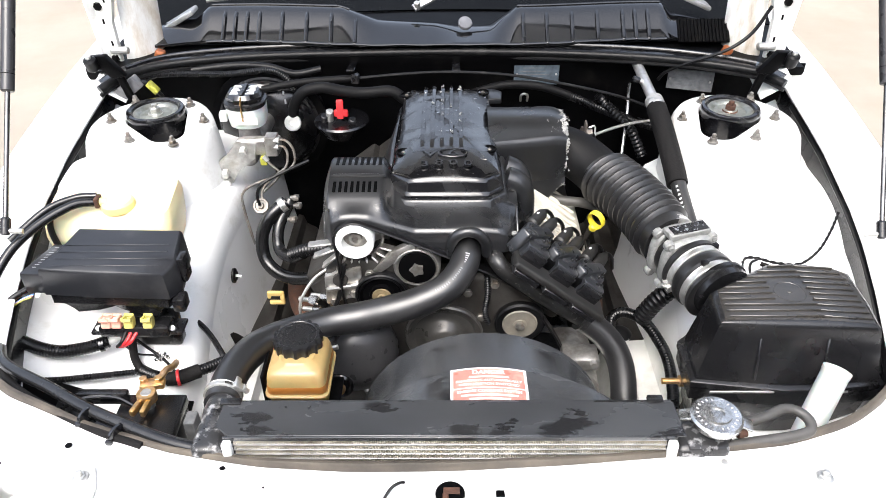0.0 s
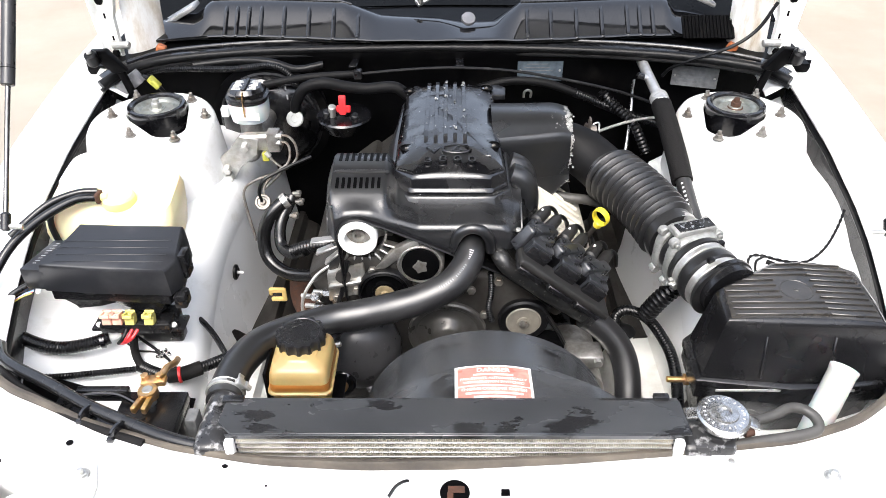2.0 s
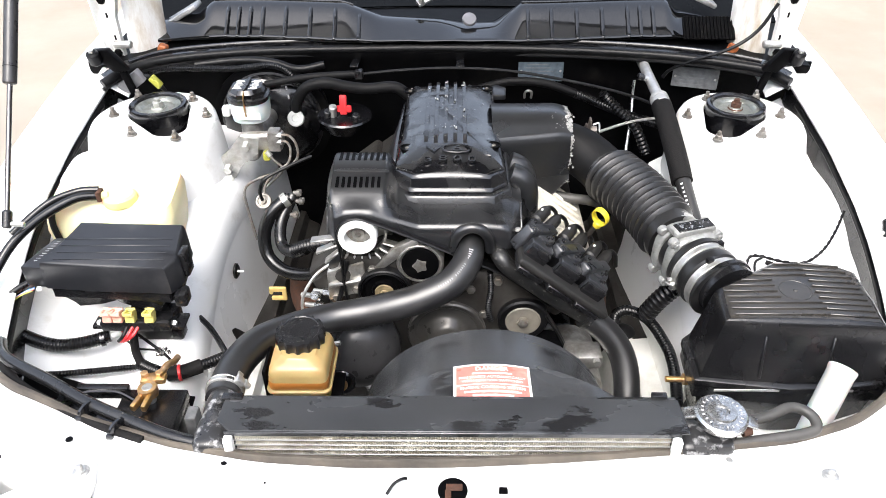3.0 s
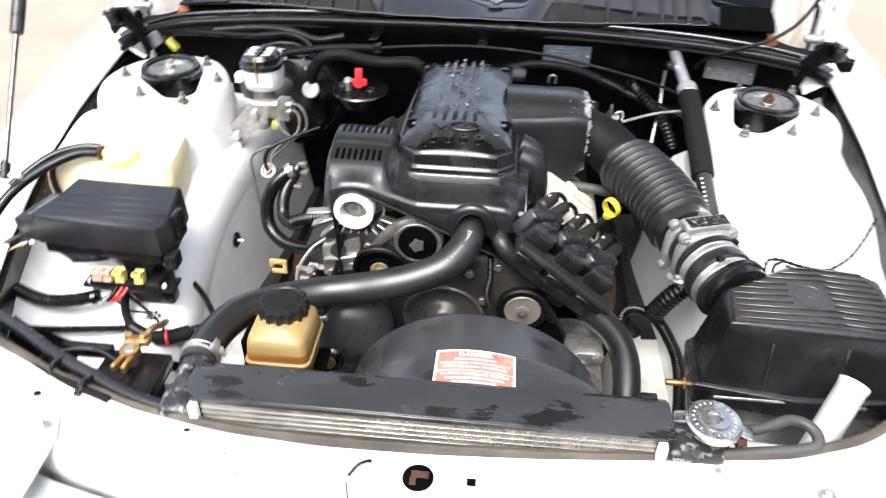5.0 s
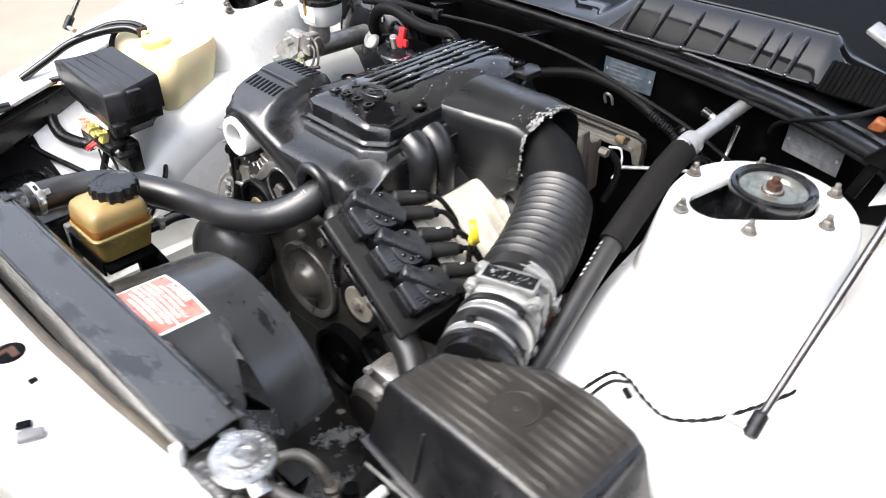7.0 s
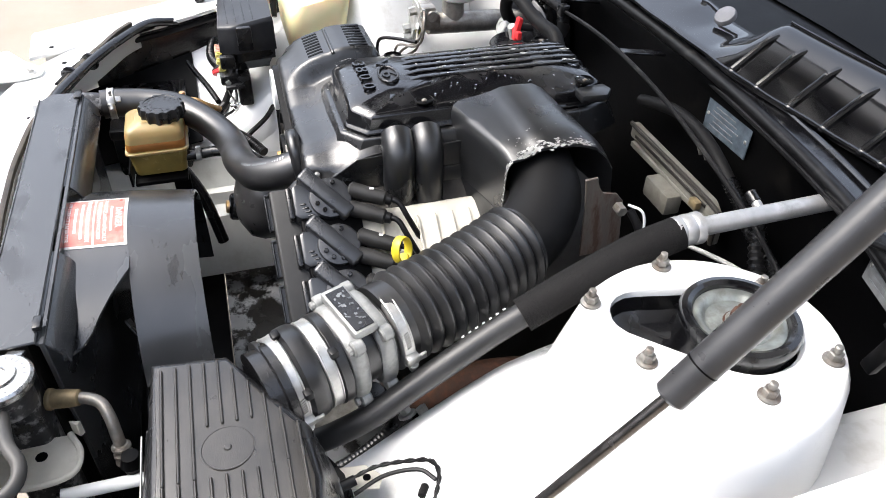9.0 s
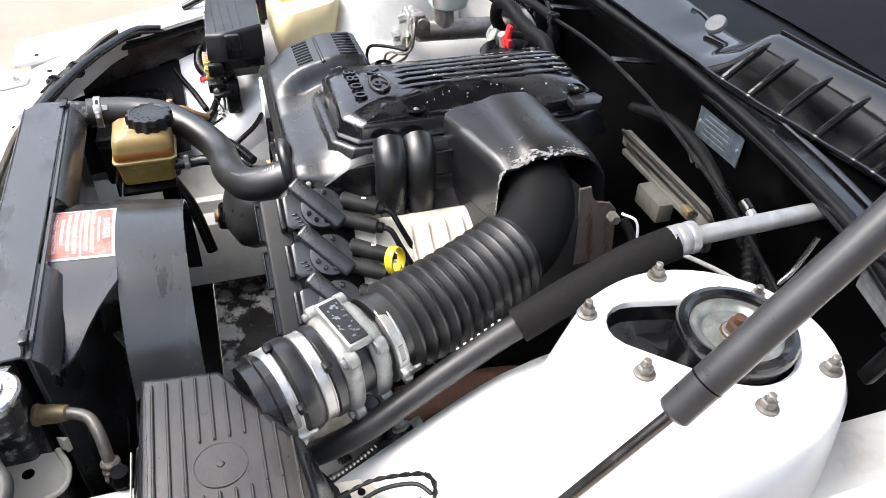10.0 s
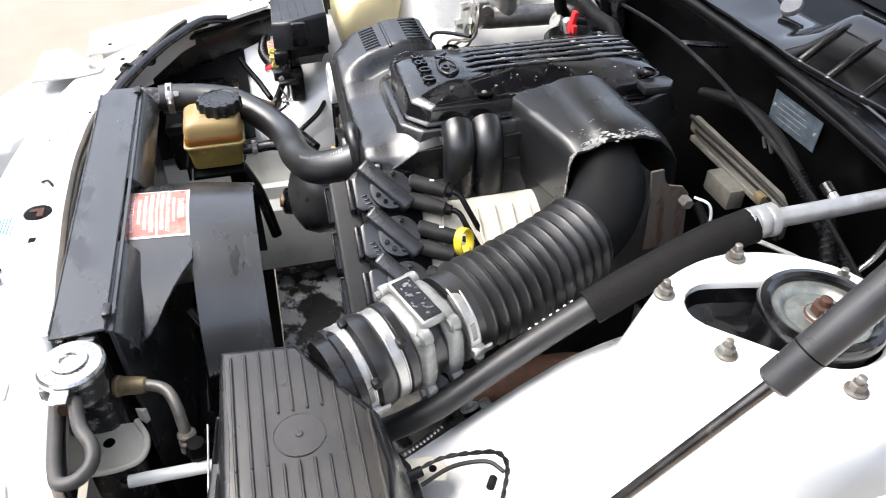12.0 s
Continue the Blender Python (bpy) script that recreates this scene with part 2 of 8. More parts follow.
PIPE_BLACK = material("chipped_black_pipe_paint", (0.014, 0.014, 0.014), 0.34, vary=0.2, scale=25, bump=0.25, bump_scale=160, second=(0.20, 0.19, 0.18), spots=0.16, spot_scale=130, spot_edge=0.1)
STAINED = material("stained_white_paint", (0.80, 0.80, 0.78), 0.4, vary=0.08, scale=10, bump=0.04, second=(0.36, 0.27, 0.16), spots=0.30, spot_scale=14, spot_edge=0.3, stretch=(2, 1, 0.5))
CLIP_YELLOW = material("aged_yellow_clip_plastic", (0.66, 0.47, 0.17), 0.4, vary=0.08, scale=30, bump=0.03)
GREY_BLOCK = material("grey_connector_plastic", (0.17, 0.17, 0.18), 0.4, vary=0.1, scale=50, bump=0.05)
DUSTY_METAL = material("dusty_grey_metal", (0.22, 0.205, 0.175), 0.5, 0.1, vary=0.2, scale=30, bump=0.15, second=(0.16, 0.14, 0.11), spots=0.35, spot_scale=20, spot_edge=0.3)
AC_RUBBER = material("matt_grey_hose_rubber", (0.022, 0.022, 0.0225), 0.42, vary=0.15, scale=30, bump=0.04, bump_scale=220)
PALE_METAL = material("dusty_pale_pressed_metal", (0.22, 0.215, 0.19), 0.5, 0.1, vary=0.15, scale=25, bump=0.1, second=(0.10, 0.09, 0.07), spots=0.3, spot_scale=18, spot_edge=0.3)
ROD_STEEL = material("dark_polished_rod_steel", (0.20, 0.19, 0.185), 0.24, 1.0, vary=0.1, scale=60, bump=0.03, second=(0.12, 0.10, 0.09), spots=0.15, spot_scale=40, spot_edge=0.3)
MOUNT_CAP = material("grey_green_weathered_zinc", (0.34, 0.355, 0.325), 0.38, 0.8, vary=0.2, scale=45, bump=0.15, second=(0.14, 0.12, 0.09), spots=0.22, spot_scale=40, spot_edge=0.3)
WATER = bpy.data.materials.new("clear_water_beads")
WATER.use_nodes = True
water = WATER.node_tree.nodes["Principled BSDF"].inputs
water["Transmission Weight"].default_value, water["IOR"].default_value, water["Roughness"].default_value = 1.0, 1.33, 0.02
GREY_DISC = material("pale_grey_plastic", (0.42, 0.43, 0.42), 0.45, vary=0.06, scale=60, bump=0.02)
BOOT = material("dusty_boot_rubber", (0.020, 0.0195, 0.019), 0.45, spec=0.35, vary=0.2, scale=40, bump=0.06, bump_scale=250)
FELT = material("black_reflection_felt", (0.006, 0.006, 0.006), 0.9, vary=0.2, scale=20, bump=0.5, bump_scale=200, spec=0.1)
SEAL = material("dusty_seal_rubber", (0.045, 0.038, 0.032), 0.6, vary=0.25, scale=12, bump=0.1, bump_scale=120, second=(0.13, 0.11, 0.085), spots=0.42, spot_scale=7, spot_edge=0.3)
FADED = material("faded_grey_print", (0.16, 0.17, 0.18), 0.5, vary=0.2, scale=90)
TAPE = material("black_cloth_tape", (0.009, 0.0085, 0.0085), 0.7, spec=0.15, vary=0.2, scale=40, bump=0.5, bump_scale=350)
PAPER = material("weathered_white_label", (0.15, 0.155, 0.16), 0.5, vary=0.2, scale=80)
ORANGE = material("orange_plastic", (0.34, 0.10, 0.03), 0.5, vary=0.3, scale=60)
FLAP = material("olive_green_plastic", (0.36, 0.36, 0.05), 0.4, vary=0.08)

# ---- mesh helpers ----


def thing(name, label, category, at=(0, 0, 0), group="", kind=""):
    return tagged(put(new(name), at), label, category, group, kind)


def put(ob, at):
    ob.location = at
    return ob


def part(name, bm, mat, parent=None, label="", smooth=True, angle=38):
    """Links a bmesh, given in world metres, as one mesh object under its parent."""
    me = bpy.data.meshes.new(name)
    bmesh.ops.recalc_face_normals(bm, faces=bm.faces)
    bm.to_mesh(me)
    bm.free()
    me.materials.append(mat)
    if smooth:
        me.polygons.foreach_set("use_smooth", [True] * len(me.polygons))
        me.set_sharp_from_angle(angle=radians(angle))
    ob = new(name, me)
    if parent is not None:
        ob.parent = parent
        base = Vector(parent.location)
        if parent.parent is not None:
            base = base + Vector(parent.parent.location)
        me.transform(Matrix.Translation(-base))
    return tagged(ob, label)


def join(*bms):
    """Joins bmeshes that form one piece."""
    out = bms[0]
    for b in bms[1:]:
        tmp = bpy.data.meshes.new("tmp")
        b.to_mesh(tmp)
        b.free()
        out.from_mesh(tmp)
        bpy.data.meshes.remove(tmp)
    return out


def box(c, s, bevel=0.0, seg=2, m=None, taper=None):
    """A box with centre c, size s and rounded edges; taper: the scale of its top in x and y."""
    bm = bmesh.new()
    bmesh.ops.create_cube(bm, size=1)
    for v in bm.verts:
        if taper and v.co.z > 0:
            v.co.x *= taper[0]
            v.co.y *= taper[1]
        v.co = Vector((v.co.x * s[0], v.co.y * s[1], v.co.z * s[2]))
    if bevel:
        bmesh.ops.bevel(bm, geom=bm.edges[:], offset=bevel, segments=seg, profile=0.5, affect="EDGES")
    mat = Matrix.Translation(c) @ m if m is not None else Matrix.Translation(c)
    bm.transform(mat)
    return bm


def frame_to(a, b):
    """A turn that lays z along the way from a to b."""
    return (Vector(b) - Vector(a)).to_track_quat("Z", "Y").to_matrix().to_4x4()


def lathe(profile, m=None, n=24, turn=None):
    """Turns a profile of (radius, height) round z, placed by m."""
    bm = bmesh.new()
    rings = []
    for r, h in profile:
        if r < 1e-5:
            rings.append([bm.verts.new((0, 0, h))])
        else:
            rings.append([bm.verts.new((r * math.cos(2 * math.pi * k / n), r * math.sin(2 * math.pi * k / n), h)) for k in range(n)])
    for a, b in zip(rings, rings[1:]):
        for k in range(n):
            q = (k + 1) % n
            if len(a) == 1 and len(b) > 1:
                bm.faces.new((a[0], b[q], b[k]))
            elif len(b) == 1 and len(a) > 1:
                bm.faces.new((a[k], a[q], b[0]))
            elif len(a) > 1:
                bm.faces.new((a[k], a[q], b[q], b[k]))
    for ring, flip in ((rings[0], True), (rings[-1], False)):
        if len(ring) > 1:
            bm.faces.new(ring[::-1] if flip else ring)
    if m is not None:
        bm.transform(m)
    return bm


def rod(a, b, r, n=16, r2=None, bevel=0.0):
    """A straight bar from a to b."""
    d = (Vector(b) - Vector(a)).length
    r2 = r if r2 is None else r2
    e = min(bevel, d / 3)
    prof = [(r - e, 0), (r, e), (r2, d - e), (r2 - e, d)] if e else [(r, 0), (r2, d)]
    return lathe(prof, Matrix.Translation(a) @ frame_to(a, b), n)


def smooth_path(points, step=0.008):
    """A curve through the points, at even steps."""
    p = [Vector(q) for q in points]
    if len(p) == 2:
        k = max(2, int((p[1] - p[0]).length / step))
        return [p[0].lerp(p[1], i / k) for i in range(k + 1)]
    p = [2 * p[0] - p[1]] + p + [2 * p[-1] - p[-2]]
    dense = []
    for i in range(1, len(p) - 2):
        a, b, c, d = p[i - 1:i + 3]
        for j in range(24):
            t = j / 24
            dense.append(0.5 * (2 * b + (c - a) * t + (2 * a - 5 * b + 4 * c - d) * t * t + (3 * b - a - 3 * c + d) * t ** 3))
    dense.append(p[-2])
    out, acc = [dense[0]], 0.0
    for a, b in zip(dense, dense[1:]):
        seg = (b - a).length
        while acc + seg >= step and seg > 1e-9:
            a = a.lerp(b, (step - acc) / seg)
            out.append(a)
            seg, acc = (b - a).length, 0.0
        acc += seg
    if (out[-1] - dense[-1]).length > step * 0.3:
        out.append(dense[-1])
    else:
        out[-1] = dense[-1]
    return out


def tube(points, r, n=12, step=0.008, ribs=0.0, pitch=0.006, flat=None):
    """A hose along a curve. r: a radius or a function of 0 to 1; ribs: depth of rings every pitch metres; flat: (width, height, up)."""
    if ribs:
        step = pitch / 4
    path = smooth_path(points, step)
    bm = bmesh.new()
    t0 = (path[1] - path[0]).normalized()
    nrm = t0.orthogonal().normalized() if flat is None else Vector(flat[2]).cross(t0).normalized()
    rings = []
    for i, p in enumerate(path):
        t = (path[min(i + 1, len(path) - 1)] - path[max(i - 1, 0)]).normalized()
        if flat is None:
            nrm = (nrm - t * nrm.dot(t)).normalized()
        else:
            nrm = Vector(flat[2]).cross(t).normalized()
        bi = t.cross(nrm)
        s = i / (len(path) - 1)
        rad = r(s) if callable(r) else r
        if ribs:
            rad += (0, -ribs * 0.6, -ribs, -ribs * 0.6)[i % 4]
        ring = []
        for k in range(n):
            a = 2 * math.pi * k / n
            if flat is None:
                ring.append(bm.verts.new(p + nrm * (rad * math.cos(a)) + bi * (rad * math.sin(a))))
            else:
                c, d = math.cos(a), math.sin(a)
                ring.append(bm.verts.new(p + nrm * (flat[0] / 2 * math.copysign(abs(c) ** 0.5, c)) + bi * (flat[1] / 2 * math.copysign(abs(d) ** 0.5, d))))
        rings.append(ring)
    for a, b in zip(rings, rings[1:]):
        for k in range(n):
            bm.faces.new((a[k], a[(k + 1) % n], b[(k + 1) % n], b[k]))
    bm.faces.new(rings[0][::-1])
    bm.faces.new(rings[-1])
    return bm


def prism(poly, z0, z1, bevel=0.0, seg=2, m=None, inset=0.0):
    """A plate with the outline poly in x and y from z0 to z1; inset: how far the top draws in."""
    bm = bmesh.new()
    c = Vector((sum(p[0] for p in poly) / len(poly), sum(p[1] for p in poly) / len(poly)))
    low = [bm.verts.new((p[0], p[1], z0)) for p in poly]
    top = []
    for p in poly:
        d = Vector((p[0], p[1])) - c
        q = c + d * (1 - inset / max(d.length, 1e-6))
        top.append(bm.verts.new((q.x, q.y, z1)))
    bm.faces.new(low[::-1])
    bm.faces.new(top)
    k = len(poly)
    for i in range(k):
        bm.faces.new((low[i], low[(i + 1) % k], top[(i + 1) % k], top[i]))
    if bevel:
        bmesh.ops.bevel(bm, geom=bm.edges[:], offset=bevel, segments=seg, profile=0.5, affect="EDGES")
    if m is not None:
        bm.transform(m)
    return bm


def loft(rings, closed=True, caps=True):
    """Skins rings of equal point counts."""
    bm = bmesh.new()
    vs = [[bm.verts.new(p) for p in ring] for ring in rings]
    n = len(vs[0])
    for a, b in zip(vs, vs[1:]):
        for k in range(n if closed else n - 1):
            bm.faces.new((a[k], a[(k + 1) % n], b[(k + 1) % n], b[k]))
    if caps and closed:
        bm.faces.new(vs[0][::-1])
        bm.faces.new(vs[-1])
    return bm


def sheet(rows, thick, axis=(0, 0, -1)):
    """A sheet over a grid of points, with a thickness along axis."""
    bm = bmesh.new()
    off = Vector(axis) * thick
    a = [[bm.verts.new(p) for p in row] for row in rows]
    b = [[bm.verts.new(Vector(p) + off) for p in row] for row in rows]
    nr, nc = len(rows), len(rows[0])
    for i in range(nr - 1):
        for j in range(nc - 1):
            bm.faces.new((a[i][j], a[i][j + 1], a[i + 1][j + 1], a[i + 1][j]))
            bm.faces.new((b[i][j], b[i + 1][j], b[i + 1][j + 1], b[i][j + 1]))
    edge = [(0, j) for j in range(nc)] + [(i, nc - 1) for i in range(1, nr)] + [(nr - 1, j) for j in range(nc - 2, -1, -1)] + [(i, 0) for i in range(nr - 2, 0, -1)]
    for k, (i, j) in enumerate(edge):
        p, q = edge[(k + 1) % len(edge)]
        bm.faces.new((a[i][j], b[i][j], b[p][q], a[p][q]))
    return bm


def ease(a, b, t):
    t = min(1.0, max(0.0, (t - a) / (b - a)))
    return t * t * (3 - 2 * t)


def curve_at(xs, ys, x):
    """A smooth reading of a short table."""
    return float(np.interp(x, xs, ys))


def ring_clamp(a, b, r, parent, screw_at, mat=None, wide=0.012):
    """A worm-drive hose clip round the way from a to b, with its screw box and slots beside it."""
    turn = frame_to(a, b)
    c = part("clamp_band", lathe([(r, 0), (r + 0.0018, 0.0008), (r + 0.0022, 0.002), (r + 0.0014, 0.003), (r + 0.0014, wide - 0.003), (r + 0.0022, wide - 0.002), (r + 0.0018, wide - 0.0008), (r, wide)], Matrix.Translation(a) @ turn, 48), mat or BAND, parent, "bright steel worm-drive band")
    inv = (Matrix.Translation(a) @ turn).inverted()
    p = inv @ Vector(screw_at)
    ang = math.atan2(p.y, p.x)
    m = Matrix.Translation(a) @ turn @ Matrix.Rotation(ang, 4, "Z") @ Matrix.Translation((r + 0.004, 0, wide / 2))
    part("clamp_housing", join(box((0, 0, 0), (0.010, 0.016, wide + 0.002), 0.003, 2, m), box((-0.002, 0.012, 0), (0.004, 0.010, wide - 0.002), 0.001, 1, m)), BAND, c, "pressed screw housing")
    part("clamp_screw", join(rod(m @ Vector((0.002, -0.007, 0)), m @ Vector((0.002, -0.018, 0)), 0.0046, 6, bevel=0.001), rod(m @ Vector((0.002, -0.006, 0)), m @ Vector((0.002, -0.009, 0)), 0.0066, 14)), ZINC, c, "small hex screw")
    for k in range(7):
        ms = Matrix.Translation(a) @ turn @ Matrix.Rotation(ang + 0.32 + 0.058 * k, 4, "Z") @ Matrix.Translation((r + 0.0014, 0, wide / 2))
        part("clamp_slot", box((0, 0, 0), (0.0008, 0.0011, wide * 0.45), 0, 1, ms @ Matrix.Rotation(0.3, 4, "X")), GRIMY, c, "cut slot")
    return c


def nut(p, parent, r=0.0085, h=0.010, mat=None, up=(0, 0, 1)):
    """A flanged nut with the end of its stud."""
    m = Matrix.Translation(p) @ frame_to((0, 0, 0), up)
    fl = lathe([(r * 1.45, 0), (r * 1.4, 0.002), (r * 1.1, 0.003)], m, 18)
    hexa = lathe([(r, 0.002), (r, h - 0.001), (r * 0.85, h)], m, 6)
    stud = lathe([(r * 0.55, h - 0.001), (r * 0.55, h + 0.007), (r * 0.4, h + 0.008)], m, 10)
    return part("nut", join(fl, hexa, stud), mat or OLD_ZINC, parent, "flanged zinc nut on its stud")


def letters(text, size, m, mat, parent, name="lettering", depth=0.0006, label=""):
    """Raised writing in the built-in font, centred at m."""
    cu = bpy.data.curves.new(name, "FONT")
    cu.body, cu.size, cu.extrude, cu.align_x, cu.align_y, cu.resolution_u = text, size, depth, "CENTER", "CENTER", 3
    tmp = bpy.data.objects.new(name, cu)
    scene.collection.objects.link(tmp)
    me = bpy.data.meshes.new_from_object(tmp.evaluated_get(bpy.context.evaluated_depsgraph_get()))
    bpy.data.objects.remove(tmp)
    bm = bmesh.new()
    bm.from_mesh(me)
    bpy.data.meshes.remove(me)
    bm.transform(m)
    return part(name, bm, mat, parent, label, smooth=False)


def hull2(c1, r1, c2, r2, n=40, centre=None):
    """Outline of two circles wrapped by a band, as n points at even angles round centre."""
    o = Vector(centre or c1)
    out = []
    for k in range(n):
        a = 2 * math.pi * k / n
        d = Vector((math.cos(a), math.sin(a)))
        best = 0.0
        for j in range(21):
            t = j / 20
            c, r = Vector(c1).lerp(Vector(c2), t) - o, r1 + (r2 - r1) * t
            b = c.dot(d)
            disc = b * b - c.length_squared + r * r
            if disc >= 0:
                best = max(best, b + math.sqrt(disc))
        out.append((o.x + d.x * best, o.y + d.y * best))
    return out

# ---- ground ----
ground = sheet([[(-60 + 12 * i, -60 + 12 * j, 0) for i in range(11)] for j in range(11)], 0.1)
tagged(part("ground", ground, CONCRETE, smooth=False), "pale beige stained concrete floor around the car", "floor", kind="structure")

# ---- added walls, out of view, that cut the horizon light ----
BLOCK = material("grey_blockwork", (0.20, 0.195, 0.185), 0.8, vary=0.15, scale=1.2, bump=0.3, bump_scale=25, second=(0.11, 0.105, 0.10), spots=0.3, spot_scale=0.8, spot_edge=0.4)
for name, c, d in (("wall_left", (-9.0, 3.0, 1.7), (0.2, 18.0, 3.4)), ("wall_right", (7.0, 3.0, 2.6), (0.2, 18.0, 5.2)), ("wall_back", (0.0, 12.0, 1.3), (13.8, 0.2, 2.6)), ("wall_front", (-1.0, -6.0, 2.1), (15.8, 0.2, 4.2))):
    tagged(part(name, box(c, d), BLOCK, smooth=False), "unseen grey wall added to cut the horizon light", "wall", kind="structure")

# ---- car body ----
car = thing("car_body", "white painted car front with open engine bay", "car body", (0, 1.0, 0), kind="structure")

REAR_X = (-0.86, -0.75, -0.68, -0.60, -0.52, -0.386, -0.262, -0.131, 0.006, 0.159, 0.315, 0.474, 0.564, 0.64, 0.70, 0.80)
REAR_Y = (0.98, 0.80, 0.738, 0.702, 0.665, 0.623, 0.60, 0.592, 0.594, 0.603, 0.617, 0.636, 0.666, 0.714, 0.78, 0.98)


def rear_edge(x):
    return curve_at(REAR_X, REAR_Y, x)


def front_edge(x):
    return 0.462 + 0.34 * x * x


rows = []
for dz, k in ((-0.16, 0.0), (-0.03, 0.0), (-0.010, 0.03), (-0.002, 0.08), (0.0, 0.14), (0.0, 0.5), (0.002, 0.80), (0.004, 0.93), (0.001, 0.975), (-0.006, 1.0), (-0.05, 1.0)):
    row = []
    for i in range(61):
        x = -0.86 + 1.66 * i / 60
        a, b = front_edge(x), rear_edge(x)
        row.append((x, a + (b - a) * k, 0.848 + dz - 0.05 * ease(0.45, 0.85, abs(x)) * (1 - k)))
    rows.append(row)
part("front_panel", sheet(rows, 0.003), WHITE, car, "white painted front cross panel")

GUARD_Y = (0.50, 0.62, 0.75, 0.86, 0.93, 1.00, 1.08, 1.15, 1.20, 1.26, 1.35, 1.45, 1.55, 1.66)
GUARD_Z = (0.63, 0.64, 0.66, 0.675, 0.69, 0.745, 0.80, 0.838, 0.86, 0.87, 0.87, 0.86, 0.85, 0.85)


WIDE_Y = (0.50, 0.66, 0.82, 0.95, 1.06, 1.15, 1.31, 1.47, 1.66, 2.0)
WIDE_U = (0.60, 0.655, 0.715, 0.752, 0.768, 0.772, 0.775, 0.778, 0.785, 0.80)
LOW_Z = (0.70, 0.72, 0.755, 0.790, 0.825, 0.850, 0.885, 0.915, 0.945, 0.95)
FLANGE_Z = (0.83, 0.838, 0.842, 0.858, 0.890, 0.918, 0.955, 0.975, 0.99, 1.0)


def guard(s, cx):
    """One inner guard: chassis wall, shelf and the flange towards the fender."""
    rows, wall = [], []
    for j in range(60):
        y = 0.50 + 1.16 * j / 59
        zt = curve_at(GUARD_Y, GUARD_Z, y)
        inner = 0.452 - 0.03 * ease(1.05, 1.45, y) + 0.02 * ease(0.9, 0.65, y) + (0.19 * ease(1.42, 1.50, y) if s > 0 else 0.0)
        wide = curve_at(WIDE_Y, WIDE_U, y)
        low = curve_at(WIDE_Y, LOW_Z, y)
        prof = [(inner, zt - 0.09), (inner + 0.006, zt - 0.045), (inner + 0.02, zt - 0.015), (inner + 0.045, zt), (inner + 0.09, zt + 0.003),
                (wide - 0.12, zt + 0.012), (wide - 0.07, max(zt + 0.012, low - 0.055)), (wide - 0.03, max(zt + 0.01, low - 0.03)), (wide - 0.004, max(zt + 0.012, low - 0.01))]
        rows.append([(cx + s * u, y, z) for u, z in prof])
        wall.append([(cx + s * u, y, z) for u, z in ((inner - 0.045, 0.40), (inner - 0.03, 0.52), (inner - 0.012, 0.62), (inner + 0.0005, zt - 0.088))])
    part("guard_wall", sheet(wall, 0.003, (s, 0, 0)), WHITE, car, "dusty white inner wall")
    return part("inner_guard", sheet(rows, 0.003, (s * 0.2, 0, -1)), WHITE, car, "white painted inner guard")


guard(1, 0.0)
guard(-1, -0.02)


def fender(s, cx):
    rows = []
    for j in range(40):
        y = 0.55 + 1.45 * j / 39
        wide = curve_at(WIDE_Y, WIDE_U, y)
        fl = curve_at(WIDE_Y, FLANGE_Z, y)
        prof = [(wide - 0.008, fl - 0.010), (wide - 0.011, fl - 0.003), (wide - 0.006, fl), (wide + 0.035, fl + 0.004), (wide + 0.065, fl + 0.012), (wide + 0.095, fl + 0.008), (wide + 0.118, fl - 0.012), (wide + 0.128, fl - 0.05), (wide + 0.135, fl - 0.4)]
        rows.append([(cx + s * u, y, z) for u, z in prof])
    return part("fender", sheet(rows, 0.002, (0, 0, -1)), WHITE, car, "white painted outer fender")


# Black sheet stands for the shade in the cavity round the battery.
well = []
for j in range(9):
    y = 0.56 + 0.31 * j / 8
    zt = curve_at(GUARD_Y, GUARD_Z, y)
    wide = curve_at(WIDE_Y, WIDE_U, y)
    well.append([(-0.02 - u, y, z) for u, z in ((0.44, zt + 0.002), (0.48, zt + 0.010), (wide - 0.13, zt + 0.020), (wide - 0.075, zt + 0.045), (wide - 0.03, zt + 0.065), (wide - 0.012, zt + 0.085))])
part("battery_cavity_shade", sheet(well, 0.002), BLACK_BODY, car, "black sheet for the dark cavity round the battery")

fender(1, 0.0)
fender(-1, -0.02)


def rail(s, cx, y0, y1, mat, label):
    rows = []
    for j in range(14):
        y = y0 + (y1 - y0) * j / 13
        rows.append([(cx + s * u, y, z) for u, z in ((0.30, 0.42), (0.325, 0.50), (0.34, 0.545), (0.365, 0.56), (0.372, 0.585), (0.385, 0.588), (0.392, 0.562), (0.425, 0.565), (0.44, 0.63))])
    return part("chassis_rail", sheet(rows, 0.003), mat, car, label)


rail(1, 0.0, 0.62, 0.918, GRIMY, "dark metal chassis rail")
rail(1, 0.0, 0.92, 1.15, WHITE_DULL, "dusty white chassis rail")
rail(1, 0.0, 1.152, 1.62, GRIMY, "dark metal chassis rail")
rail(-1, -0.02, 0.62, 1.10, WHITE_DULL, "dusty white chassis rail")
rail(-1, -0.02, 1.102, 1.62, GRIMY, "dark metal chassis rail")


